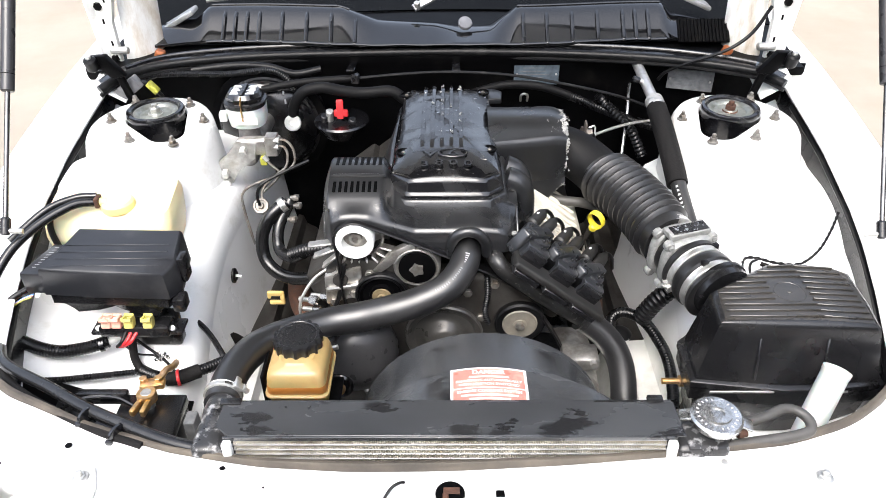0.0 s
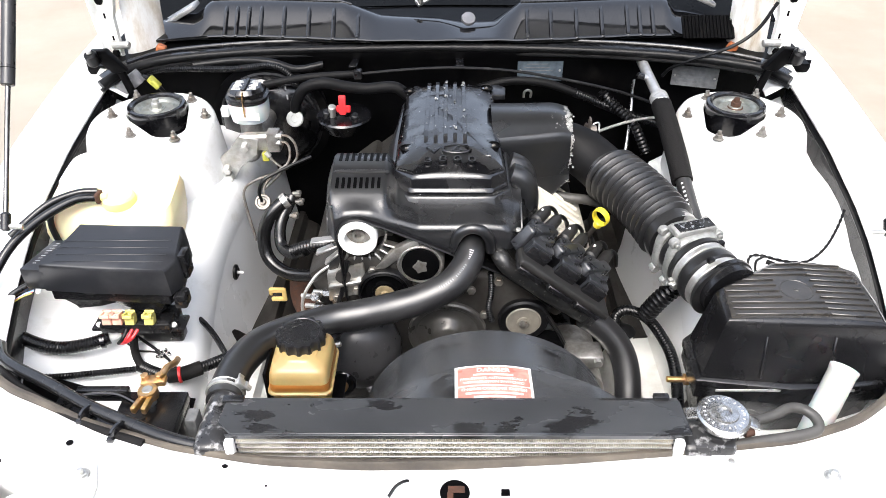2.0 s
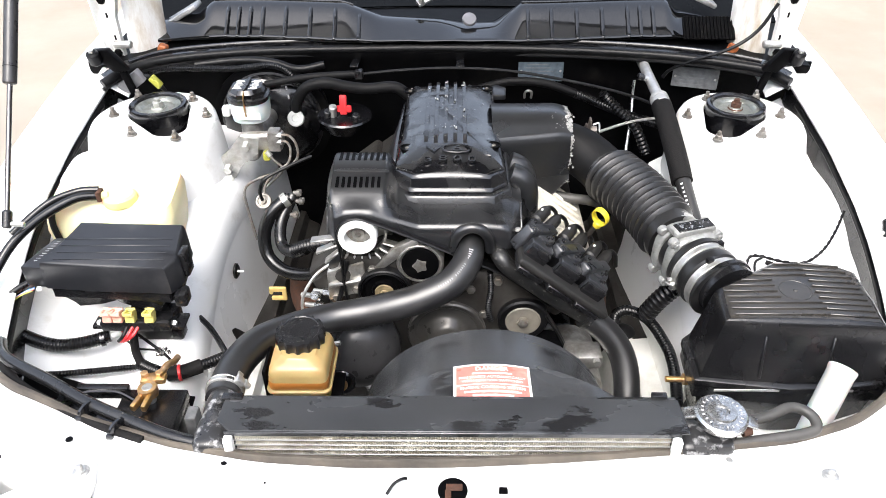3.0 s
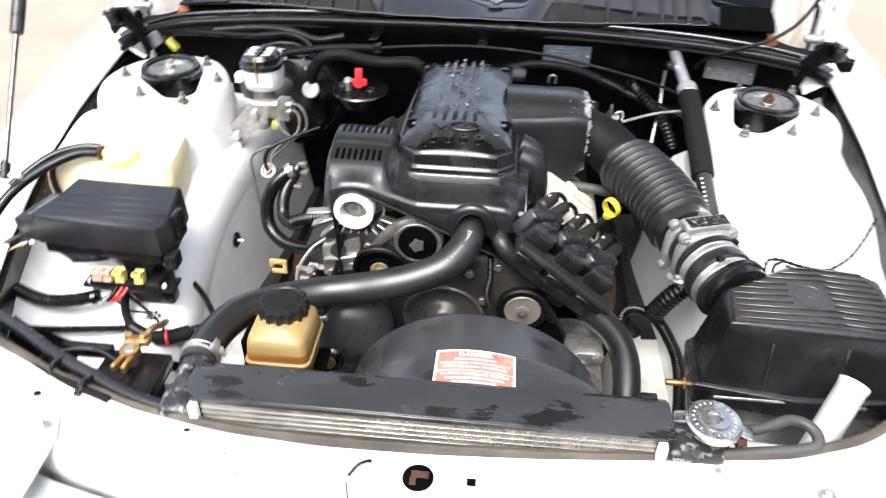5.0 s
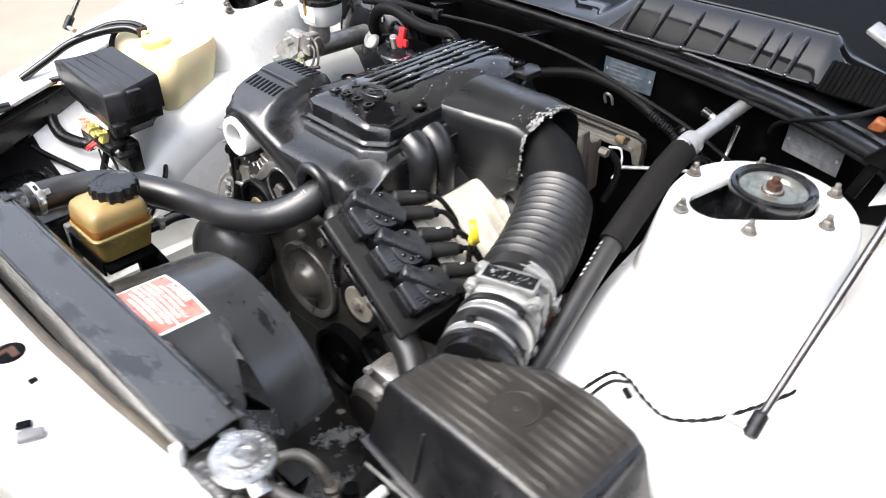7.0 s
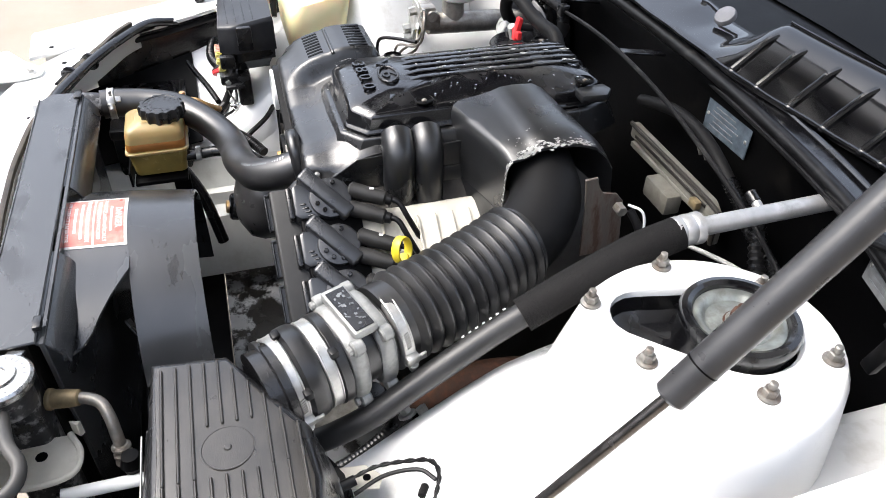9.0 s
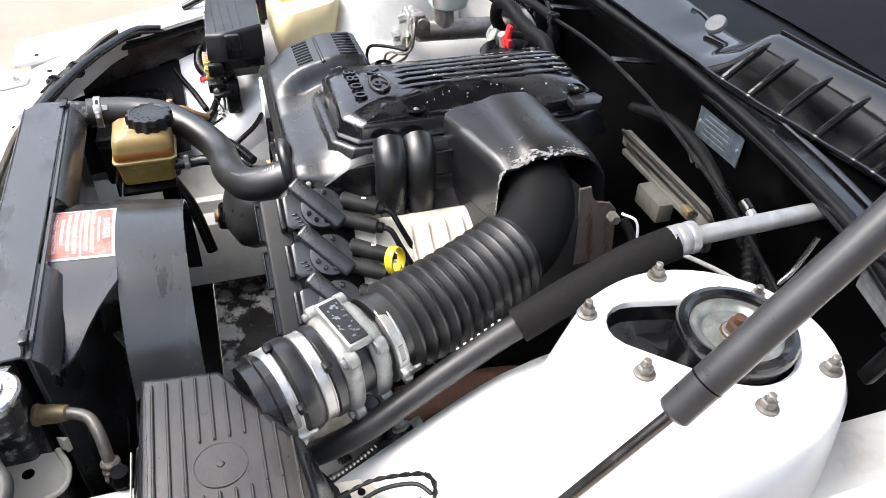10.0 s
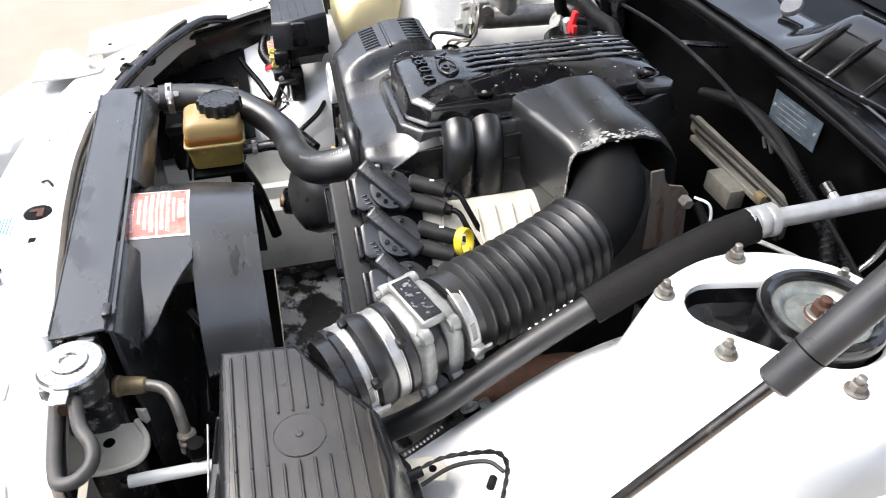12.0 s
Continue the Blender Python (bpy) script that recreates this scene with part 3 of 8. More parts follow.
def tower(cx, cy, s):
    """A strut tower with the wrapped hole in its top."""
    n = 48
    hole = hull2((cx + s * 0.012, cy + 0.032), 0.062, (cx - s * 0.032, cy - 0.048), 0.036, n, (cx, cy))
    rings = [[(x, y, 0.972) for x, y in hole], [(x, y, 0.982) for x, y in hole]]
    rings.append([(cx + (x - cx) * 1.04, cy + (y - cy) * 1.04, 0.985) for x, y in hole])
    for rx, ry, dy, z in ((0.116, 0.126, 0.0, 0.985), (0.122, 0.133, 0.0, 0.982), (0.128, 0.140, -0.002, 0.972), (0.134, 0.148, -0.006, 0.94), (0.142, 0.163, -0.014, 0.88), (0.152, 0.185, -0.026, 0.80), (0.16, 0.20, -0.03, 0.68)):
        rings.append([(cx + s * 0.016 + rx * math.cos(2 * math.pi * k / n), cy + dy + ry * math.sin(2 * math.pi * k / n), z) for k in range(n)])
    t = part("strut_tower", loft(rings, True, False), WHITE, car, "white painted strut tower")
    bowl = [[(x, y, z) for x, y in [(cx + (px - cx) * f, cy + (py - cy) * f) for px, py in hole]] for f, z in ((1.0, 0.974), (0.97, 0.955), (0.8, 0.945), (0.02, 0.944))]
    part("recess", loft(bowl, True, False), BLACK_GLOSS, t, "black recess in the tower top")
    return t


TOWERS = ((0.583, 1.365, 1), (-0.612, 1.367, -1))
for cx, cy, s in TOWERS:
    tower(cx, cy, s)

fw = []
for j, (y, z) in enumerate(((1.655, 0.35), (1.655, 0.60), (1.645, 0.80), (1.65, 0.985), (1.64, 1.0), (1.64, 1.02))):
    fw.append([(-0.84 + 1.66 * i / 40, y - 0.06 * ease(0.55, 0.85, abs(-0.84 + 1.66 * i / 40)), z) for i in range(41)])
part("firewall", sheet(fw, 0.004, (0, 1, 0)), BLACK_BODY, car, "dark black painted firewall")
part("floor_pan", box((0, 1.281, 0.36), (1.2, 0.838, 0.02), 0.004), TRAY, car, "wet grimy undertray, sky sheen in its pale patches")
part("front_pan", box((0, 0.68, 0.36), (1.2, 0.36, 0.02), 0.004), BLACK_BODY, car, "dark front undertray")
part("grille_backing", box((0, 0.52, 0.62), (1.35, 0.03, 0.26), 0.01), BLACK_BODY, car, "dark opening behind the front panel")
x, y = 0.001, 0.552
part("latch_hole", lathe([(0.029, 0.0), (0.030, 0.002), (0.027, 0.0036), (0.0225, 0.0042), (0.0205, 0.003), (0.020, 0.0012), (0.0, 0.0011)], Matrix.Translation((x, y, 0.8485)), 36), WHITE, car, "ringed bonnet latch hole")
part("latch_core", lathe([(0.0195, 0), (0.0195, 0.0022), (0.018, 0.0024), (0, 0.0024)], Matrix.Translation((x, y, 0.8487)), 30), BLACK_BODY, car, "dark inside of the latch hole")
part("latch_spring", join(box((x + 0.002, y + 0.004, 0.8518), (0.022, 0.010, 0.003), 0.001, 1), box((x - 0.006, y - 0.006, 0.8515), (0.008, 0.012, 0.002), 0.0006, 1)), RUST, car, "rusty latch plate in the hole")
for x, y, w, d in ((0.067, 0.5535, 0.012, 0.011), (-0.247, 0.563, 0.004, 0.004), (0.10, 0.578, 0.004, 0.004), (-0.225, 0.535, 0.003, 0.003), (-0.40, 0.60, 0.004, 0.004)):
    part("panel_hole", box((x, y, 0.8485), (w, d, 0.002), 0.0006, 1), BLACK_BODY, car, "small dark hole in the panel")
for x, y in ((-0.535, 0.632), (-0.308, 0.594), (-0.119, 0.583), (0.375, 0.603), (0.622, 0.615), (-0.62, 0.60)):
    part("panel_plug", lathe([(0.005, 0), (0.005, 0.001), (0, 0.0016)], Matrix.Translation((x, y, 0.8500)), 12), ZINC if abs(x) < 0.45 and x != -0.308 else BLACK_BODY, car, "small plug in the panel")


def lamp_bracket(s, cx):
    b = thing("headlamp_bracket", "white headlamp bracket bolted to the front panel", "bracket", (cx, 0.57, 0.85), group="headlamp brackets")
    pts = [(cx + s * u, y) for u, y in ((-0.012, 0.595), (0.012, 0.600), (0.026, 0.592), (0.060, 0.555), (0.120, 0.52), (0.115, 0.47), (-0.030, 0.47), (-0.026, 0.560))][::-s]
    part("tab", prism(pts, 0.8487, 0.8537, 0.002), WHITE_DULL, b)
    nut((cx, 0.575, 0.8535), b, 0.008, 0.006, ZINC)
    return b


lamp_bracket(1, 0.498)
lamp_bracket(-1, -0.494)


def headlamp(s):
    h = thing("headlamp", "grey backed headlamp at the front corner", "headlamp", (s * 0.48, 0.47, 0.8), group="headlamps")
    pts = [(s * 0.24, 0.462), (s * 0.30, 0.482), (s * 0.46, 0.522), (s * 0.60, 0.57), (s * 0.64, 0.50), (s * 0.50, 0.42), (s * 0.26, 0.40)]
    if s < 0:
        pts = pts[::-1]
    part("housing", prism(pts, 0.66, 0.825, 0.012, 3, inset=0.008), HEADLAMP, h, "grey moulded lamp housing")
    part("lens", prism([(x, y - 0.055) for x, y in pts[2:7]] if s > 0 else [(x, y - 0.055) for x, y in pts[0:5]], 0.66, 0.80, 0.006, 2), MILKY, h, "clear lens edge")
    return h


headlamp(1)
headlamp(-1)
latch = thing("bonnet_release_hook", "small black hook beside the latch hole", "hook", (-0.076, 0.556, 0.85))
part("hook", tube([(-0.085, 0.545, 0.851), (-0.076, 0.556, 0.858), (-0.066, 0.562, 0.860), (-0.060, 0.566, 0.856)], 0.0022, 8, 0.004), RUBBER, latch)
part("stem", tube([(-0.086, 0.535, 0.852), (-0.080, 0.515, 0.851), (-0.073, 0.50, 0.851)], 0.0012, 6, 0.005), STEEL, latch)
sticker = thing("blue_sticker", "white and blue compliance sticker on the front panel", "sticker", (0.02, 0.50, 0.849))
part("paper", box((0.025, 0.507, 0.8495), (0.055, 0.026, 0.001)), LABEL_WHITE, sticker)
for k in range(5):
    part("print_bar", box((0.025, 0.498 + 0.0045 * k, 0.8502), (0.046 - 0.006 * (k % 2), 0.002, 0.0006)), BLUE_PRINT, sticker, "blue line of print")
pc = thing("panel_clip", "grey plastic clip lying on the front panel", "clip", (0.148, 0.515, 0.849))
mpc = Matrix.Translation((0.148, 0.515, 0.853)) @ Matrix.Rotation(1.15, 4, "Z")
part("body", box((0.004, 0, 0), (0.030, 0.015, 0.008), 0.003, 2, mpc), GREY_BLOCK, pc)
part("tongue", box((-0.018, 0.001, -0.0015), (0.018, 0.012, 0.004), 0.0015, 1, mpc), BLACK_BODY, pc, "dark clip tongue")
part("print_bar", box((0.356, 0.570, 0.851), (0.03, 0.006, 0.0004)), GREY_PRINT, car, "faint stamped line")

# ---- bonnet, hinges, gas struts ----
bonnet = thing("bonnet", "white raised bonnet above the engine bay", "bonnet", (0, 1.70, 1.10))
brow = []
for j in range(13):
    t = 0.10 + 0.90 * j / 12
    brow.append([(-0.74 + 1.48 * i / 20, 1.74 - 0.74 * t, 1.14 + 1.16 * t + 0.03 * math.cos((i - 10) / 10 * 1.4)) for i in range(21)])
part("skin", sheet(brow, 0.012, (0, 0.8, 0.55)), WHITE, bonnet)
# Unseen dark pad, added so that cowl and cover reflect black.
pad = []
for j in range(9):
    t = 0.25 + 0.65 * j / 8
    pad.append([(-0.70 + 1.40 * i / 12, 1.722 - 0.74 * t, 1.122 + 1.16 * t + 0.03 * math.cos((-0.70 + 1.40 * i / 12) / 0.74 * 1.4)) for i in range(13)])
part("reflection_pad", sheet(pad, 0.008, (0, 0.8, 0.55)), FELT, bonnet, "unseen black pad that darkens the reflections below")
for x in (-0.5, 0.0, 0.5):
    part("stiffener", box((x, 1.30, 1.82), (0.09, 0.9, 0.03), 0.012, 2, Matrix.Rotation(radians(-57.5), 4, "X")), WHITE_DULL, bonnet, "pressed stiffening rib")


def hinge(s, cx):
    plate = [(0.006, -0.01), (0.032, -0.01), (0.042, 0.10), (0.054, 0.24), (-0.004, 0.26), (-0.014, 0.16), (0.008, 0.10)]
    m = Matrix.Translation((cx, 1.60, 1.02)) @ Matrix.Rotation(radians(90), 4, "X") @ Matrix.Rotation(radians(s * 18), 4, "Y")
    h = part("bonnet_hinge", prism([(s * a, b) for a, b in plate][::s], -0.005, 0.005, 0.002, 1, m), WHITE_DULL, car, "white painted bonnet hinge arm")
    part("flange", box((0, 0, 0), (0.004, 0.20, 0.03), 0.001, 1, m @ Matrix.Translation((s * 0.044, 0.10, 0.012)) @ Matrix.Rotation(s * -0.1, 4, "Z")), WHITE, h, "folded edge")
    for a, b in ((0.020, 0.015), (0.030, 0.135), (0.026, 0.20)):
        part("bolt", rod(m @ Vector((s * a, b, 0.004)), m @ Vector((s * a, b, 0.013)), 0.0095, 6, bevel=0.001), BLACK_BODY, h, "dark bolt head")
    for a, b in ((0.020, 0.05), (0.028, 0.10), (0.012, 0.15)):
        part("slot", box((0, 0, 0), (0.008, 0.014, 0.012), 0.002, 1, m @ Matrix.Translation((s * a, b, 0))), BLACK_BODY, h, "dark slot")
    part("pivot", rod((cx - 0.02, 1.585, 1.06), (cx + 0.02, 1.585, 1.06), 0.009, 12, bevel=0.002), ZINC, h, "steel pivot")
    part("side_panel", sheet([[(cx - s * 0.068 * i / 9, 1.605 + 0.065 * (i / 9) ** 2 + 0.03 * j / 6, 1.0 + 0.17 * j / 6) for i in range(10)] for j in range(7)], 0.003, (0, 1, 0)), STAINED, h, "white curved panel with brown stains")
    part("mount_shelf", sheet([[(cx + s * (-0.02 + 0.016 * j), 1.50 + 0.022 * i, 0.972 + 0.010 * j + 0.004 * i) for i in range(6)] for j in range(5)], 0.003), WHITE, h, "white painted shelf")
    clip = part("clip", box((cx - s * 0.070, 1.63, 1.030), (0.022, 0.022, 0.028), 0.006, 3, Matrix.Rotation(0.4, 4, "Y")), ORANGE, h, "orange plastic clip")
    return h


hinge(1, 0.72)
hinge(-1, -0.75)


def bump_stop(s, cx):
    b = thing("bump_stop", "black rubber bonnet bump stop on its arm", "bump stop", (cx, 1.49, 1.03), group="bump stops")
    part("arm", prism([(s * -0.062, -0.030), (s * -0.030, -0.034), (s * 0.004, 0.000), (s * 0.010, 0.016), (s * -0.026, 0.018)][::s], -0.009, 0.009, 0.003, 2, Matrix.Translation((cx, 1.492, 1.068)) @ Matrix.Rotation(radians(90), 4, "X")), BLACK_BODY, b)
    part("buffer", rod((cx + s * 0.002, 1.482, 1.056), (cx + s * 0.002, 1.470, 1.086), 0.0135, 20, bevel=0.004), RUBBER, b)
    part("bolt", rod((cx + s * 0.002, 1.470, 1.086), (cx + s * 0.002, 1.468, 1.092), 0.006, 8), ZINC, b)
    part("foot", box((cx - s * 0.050, 1.494, 1.012), (0.016, 0.012, 0.07), 0.003, 2, Matrix.Rotation(s * 0.25, 4, "Y")), BLACK_BODY, b, "black bracket foot")
    return b


bump_stop(1, 0.732)
bump_stop(-1, -0.768)


def gas_strut(x, balls, neck, top):
    g = thing("gas_strut", "black gas strut with a polished steel rod", "gas strut", balls, group="bonnet gas struts")
    part("rod", rod(balls, neck, 0.0045, 14), ROD_STEEL, g, "dark polished steel rod")
    d = (Vector(top) - Vector(neck)).normalized()
    part("tube", rod(neck, top, 0.0115, 24, bevel=0.002), STRUT, g, "scratched satin black tube")
    part("collar", rod(Vector(neck) + d * 0.03, Vector(neck) + d * 0.0312, 0.0119, 24), BLACK_BODY, g)
    e = part("socket", rod(Vector(balls) - d * 0.012, Vector(balls) + d * 0.02, 0.0085, 14, bevel=0.003), PLASTIC, g, "black plastic ball socket")
    part("ball_stud", rod(Vector(balls) - d * 0.004, Vector(balls) + Vector((-0.028 if x > 0 else 0.028, 0, -0.006)), 0.005, 10), ZINC, e)
    return g


gas_strut(1, (0.753, 1.019, 0.941), (0.768, 1.178, 1.145), (0.772, 1.46, 1.515))
gas_strut(-1, (-0.772, 1.015, 0.958), (-0.772, 1.162, 1.148), (-0.772, 1.43, 1.50))

# ---- strut mounts ----
for cx, cy, s in TOWERS:
    mx, my = cx + s * 0.012, cy + 0.032
    mount = thing("strut_mount", "black rubber strut mount with steel cap on its tower", "strut mount", (mx, my, 0.95), group="strut mounts")
    part("rubber_ring", lathe([(0.055, 0.944), (0.060, 0.960), (0.0585, 0.985), (0.0600, 0.990), (0.0610, 0.997), (0.0585, 1.0025), (0.053, 1.0035), (0.0485, 1.001), (0.0465, 0.996), (0.0455, 0.990)], Matrix.Translation((mx, my, 0)), 44), BLACK_GLOSS, mount)
    part("cap_plate", lathe([(0.0465, 0.985), (0.0465, 0.9965), (0.043, 0.9975), (0.038, 0.9965), (0.033, 0.991), (0.016, 0.9915), (0.013, 0.996), (0.0, 0.997)], Matrix.Translation((mx, my, 0)), 40), MOUNT_CAP, mount, "dished weathered steel cap")
    nut((mx, my, 0.992), mount, 0.011, 0.014, RUST if s > 0 else ZINC)
NUTS_L = ((0.489, 1.371), (0.523, 1.268), (0.613, 1.284), (0.682, 1.372), (0.66, 1.462), (0.552, 1.455))
for x, y in NUTS_L:
    tagged(nut((x, y, 0.9855), None, 0.0075, 0.011), "flanged zinc strut nut on the white tower", "nut", "strut nuts").name = "strut_nut"
for x, y in ((-0.516, 1.373), (-0.550, 1.270), (-0.643, 1.286), (-0.712, 1.374), (-0.69, 1.464), (-0.566, 1.450)):
    tagged(nut((x, y, 0.9855), None, 0.0075, 0.011), "flanged zinc strut nut on the white tower", "nut", "strut nuts").name = "strut_nut"

# ---- seals ----
seal_path = [(x, rear_edge(x) - 0.001, 0.846) for x in np.linspace(-0.70, 0.70, 34)]
wseal = thing("weather_seal", "dusty black rubber bonnet seal along the front panel", "seal", (0, 0.6, 0.846))
part("bulb", tube([(x, y, 0.851 + 0.003 * math.sin(8.5 * x + 2.2)) for x, y, z in seal_path], 0.0085, 12, 0.012, flat=(0.009, 0.018, (0, 0.3, 1))), SEAL, wseal)
part("carrier", tube([(x, y + 0.006, z - 0.010) for x, y, z in seal_path], 0.004, 8, 0.02), RUBBER, wseal, "black push-on carrier strip")
for sx, cx in ((1, 0.0), (-1, -0.02)):
    rows = []
    for j in range(34):
        y = 0.66 + 0.92 * j / 33
        w, z0, z1 = curve_at(WIDE_Y, WIDE_U, y), curve_at(WIDE_Y, LOW_Z, y), curve_at(WIDE_Y, FLANGE_Z, y)
        rows.append([(cx + sx * (w + du), y, z) for du, z in ((-0.006, z0 - 0.01), (-0.004, z0 + 0.3 * (z1 - z0)), (-0.002, z1 - 0.010), (0.003, z1 - 0.004))])
    strip = thing("guard_strip", "black strip below the fender flange", "trim strip", (cx + sx * 0.77, 1.1, 0.87), group="guard strips")
    part("strip", sheet(rows, 0.004, (sx, 0, 0)), PLASTIC, strip)
    part("rubber_bead", tube([(cx + sx * (curve_at(WIDE_Y, WIDE_U, y) - 0.004), y, curve_at(WIDE_Y, FLANGE_Z, y) - 0.026) for y in np.linspace(0.70, 1.50, 18)], 0.007, 8, 0.015), RUBBER, strip)
LIP = ((-0.775, 1.49, 1.005), (-0.74, 1.53, 1.018), (-0.66, 1.59, 1.022), (-0.46, 1.64, 1.022), (-0.19, 1.652, 1.024), (0.01, 1.654, 1.025), (0.21, 1.645, 1.025), (0.40, 1.625, 1.024), (0.53, 1.60, 1.023), (0.64, 1.56, 1.022), (0.70, 1.53, 1.020), (0.74, 1.49, 1.01))
cseal = thing("cowl_seal", "black rubber cowl seal over the firewall edge", "seal", (0, 1.65, 1.02))
part("bulb", tube(LIP, 0.010, 12, 0.012), RUBBER, cseal)
part("lip", tube([(x, y - 0.004, z - 0.012) for x, y, z in LIP], 0.005, 8, 0.02), RUBBER, cseal, "thin lower sealing lip")
lip = thing("cowl_flange", "glossy black painted cowl flange", "flange", (0, 1.65, 1.03), kind="structure")
part("flange", tube([(x, y + 0.022, z + 0.006) for x, y, z in LIP], 0.01, 10, 0.02, flat=(0.045, 0.006, (0, 0, 1))), BLACK_GLOSS, lip)
part("bead", tube([(x * 0.995, y + 0.030, z + 0.012) for x, y, z in LIP[1:-1]], 0.004, 8, 0.015), BLACK_GLOSS, lip, "raised black bead")

# ---- cowl, windscreen, wiper ----
COWL_X = (-0.74, -0.62, -0.585, -0.26, -0.17, -0.03, 0.03, 0.10, 0.165, 0.52, 0.545, 0.68)
COWL_H = (0.012, 0.030, 0.056, 0.058, 0.026, 0.018, 0.008, 0.010, 0.058, 0.056, 0.030, 0.006)
COWL_P = ((0.0, -0.10), (0.001, 0.0), (0.010, 0.13), (0.022, 0.30), (0.036, 0.50), (0.050, 0.69), (0.063, 0.85), (0.076, 0.96), (0.090, 1.0), (0.099, 0.96), (0.103, 0.80), (0.106, 0.0))


def cowl_point(x, k):
    dy, hz = COWL_P[k]
    return (x, 1.652 + dy + 0.030 * ease(0.15, 0.5, abs(x)) - 0.035 * ease(0.55, 0.75, abs(x)), 1.046 + curve_at(COWL_X, COWL_H, x) * hz)


crow = [[cowl_point(-0.74 + 1.42 * i / 140, k) for i in range(141)] for k in range(len(COWL_P))]
cowl = part("cowl_panel", sheet(crow, 0.004), COWL, car, "glossy black ribbed plastic cowl panel")
part("plenum", sheet([[(-0.80 + 0.08 * i, 1.645 + 0.07 * j - 0.10 * ease(0.5, 0.8, abs(-0.80 + 0.08 * i)), 1.026 + 0.004 * j) for i in range(21)] for j in range(6)], 0.004), BLACK_BODY, car, "black plenum under the cowl")
for x in (-0.541, -0.514, -0.486, -0.456, -0.400, -0.340, -0.280, -0.222, 0.178, 0.234, 0.295, 0.356, 0.418, 0.448, 0.479):
    part("rib", tube([Vector(cowl_point(x, k)) + Vector((0, -0.002, 0.002)) for k in (1, 2, 3, 4, 5)] + [Vector(cowl_point(x, 6)) + Vector((0, 0.0, -0.002))], 0.0046, 8, 0.004), BLACK_GLOSS, cowl)
    part("rib_foot", lathe([(0.0065, 0), (0.006, 0.003), (0.003, 0.005), (0, 0.0055)], Matrix.Translation(Vector(cowl_point(x, 1)) + Vector((0, -0.002, -0.001))) @ frame_to((0, 0, 0), (0, -0.8, 0.6)), 12), COWL, cowl, "moulded rib foot")
part("front_bead", tube([Vector(cowl_point(-0.58 + 1.10 * i / 30, 1)) + Vector((0, -0.004, -0.001 + 0.0008 * math.sin(i * 2.1))) for i in range(31)], 0.0032, 8, 0.010), COWL, cowl)
part("crest_bead", tube([Vector(cowl_point(-0.58 + 0.34 * i / 12, 8)) + Vector((0, 0.002, 0.001)) for i in range(13)], 0.0025, 8, 0.010), COWL, cowl)
part("crest_bead", tube([Vector(cowl_point(0.165 + 0.35 * i / 12, 8)) + Vector((0, 0.002, 0.001)) for i in range(13)], 0.0025, 8, 0.010), COWL, cowl)
part("mesh_grille", box((0.600, 1.672, 1.066), (0.12, 0.06, 0.006), 0.001, 1, Matrix.Rotation(0.7, 4, "X")), BLACK_BODY, cowl, "fine black mesh grille")
for i in range(14):
    part("grille_bar", box((0.546 + 0.0083 * i, 1.669, 1.070), (0.0016, 0.058, 0.003), 0, 1, Matrix.Rotation(0.7, 4, "X")), BLACK_BODY, cowl)
ws = [[(-0.80 + 1.60 * i / 24, 1.905 + 0.80 * j / 6 - 0.13 * ((i - 12) / 12) ** 2, 1.045 + 0.37 * j / 6) for i in range(25)] for j in range(7)]
tagged(part("windscreen", sheet(ws, 0.006, (0, 0.5, -0.7)), GLASS), "dark windscreen glass above the cowl", "windscreen", kind="structure")
wiper = thing("wiper_arm", "silver grey wiper arm over the cowl", "wiper", (-0.08, 1.80, 1.10))
part("arm", tube([(-0.085, 1.77, 1.092), (-0.03, 1.80, 1.112), (0.06, 1.85, 1.14), (0.17, 1.90, 1.17)], 0.008, 10, 0.01, flat=(0.02, 0.009, (0, -0.5, 0.8))), SILVER_PAINT, wiper)
part("pivot_bolt", rod((-0.075, 1.772, 1.09), (-0.077, 1.765, 1.108), 0.008, 6, bevel=0.001), ZINC, wiper)
part("washer_spindle", lathe([(0.017, 0), (0.018, 0.004), (0.016, 0.009), (0, 0.011)], Matrix.Translation((0.040, 1.728, 1.066)) @ frame_to((0, 0, 0), (0.1, -0.6, 0.8)), 24), GREY_BLOCK, wiper, "round grey spindle cap")
# Added pale bar in place of white reflections at the windscreen base.
base_glint = thing("wiper_arm", "silver grey bar for the white reflections at the windscreen base", "wiper", (-0.45, 1.80, 1.11))
part("arm", tube([(-0.60, 1.80, 1.105), (-0.45, 1.80, 1.118), (-0.30, 1.80, 1.112)], 0.008, 10, 0.01, flat=(0.012, 0.008, (0, -0.3, 1))), SILVER_PAINT, base_glint)
# Two silver slabs make the white glare at the cowl's ends.
cowl_glint = thing("cowl_glint_slabs", "pale slabs for the wet glare beside the cowl", "panel", (-0.60, 1.75, 1.07))
part("panel", box((-0.66, 1.75, 1.075), (0.10, 0.05, 0.012), 0.004, 2, Matrix.Rotation(-0.5, 4, "Y")), SILVER_PAINT, cowl_glint)
part("panel", box((0.60, 1.80, 1.10), (0.10, 0.05, 0.012), 0.004, 2, Matrix.Rotation(0.4, 4, "Y")), SILVER_PAINT, cowl_glint)
aer = thing("loose_cable", "thin black cable looping over the cowl", "cable", (0.6, 1.6, 1.0))
part("cable", tube([(0.50, 1.625, 0.965), (0.51, 1.61, 0.99), (0.55, 1.585, 1.022), (0.62, 1.56, 1.06), (0.67, 1.56, 1.10), (0.70, 1.56, 1.16)], 0.004, 8, 0.01), RUBBER, aer)

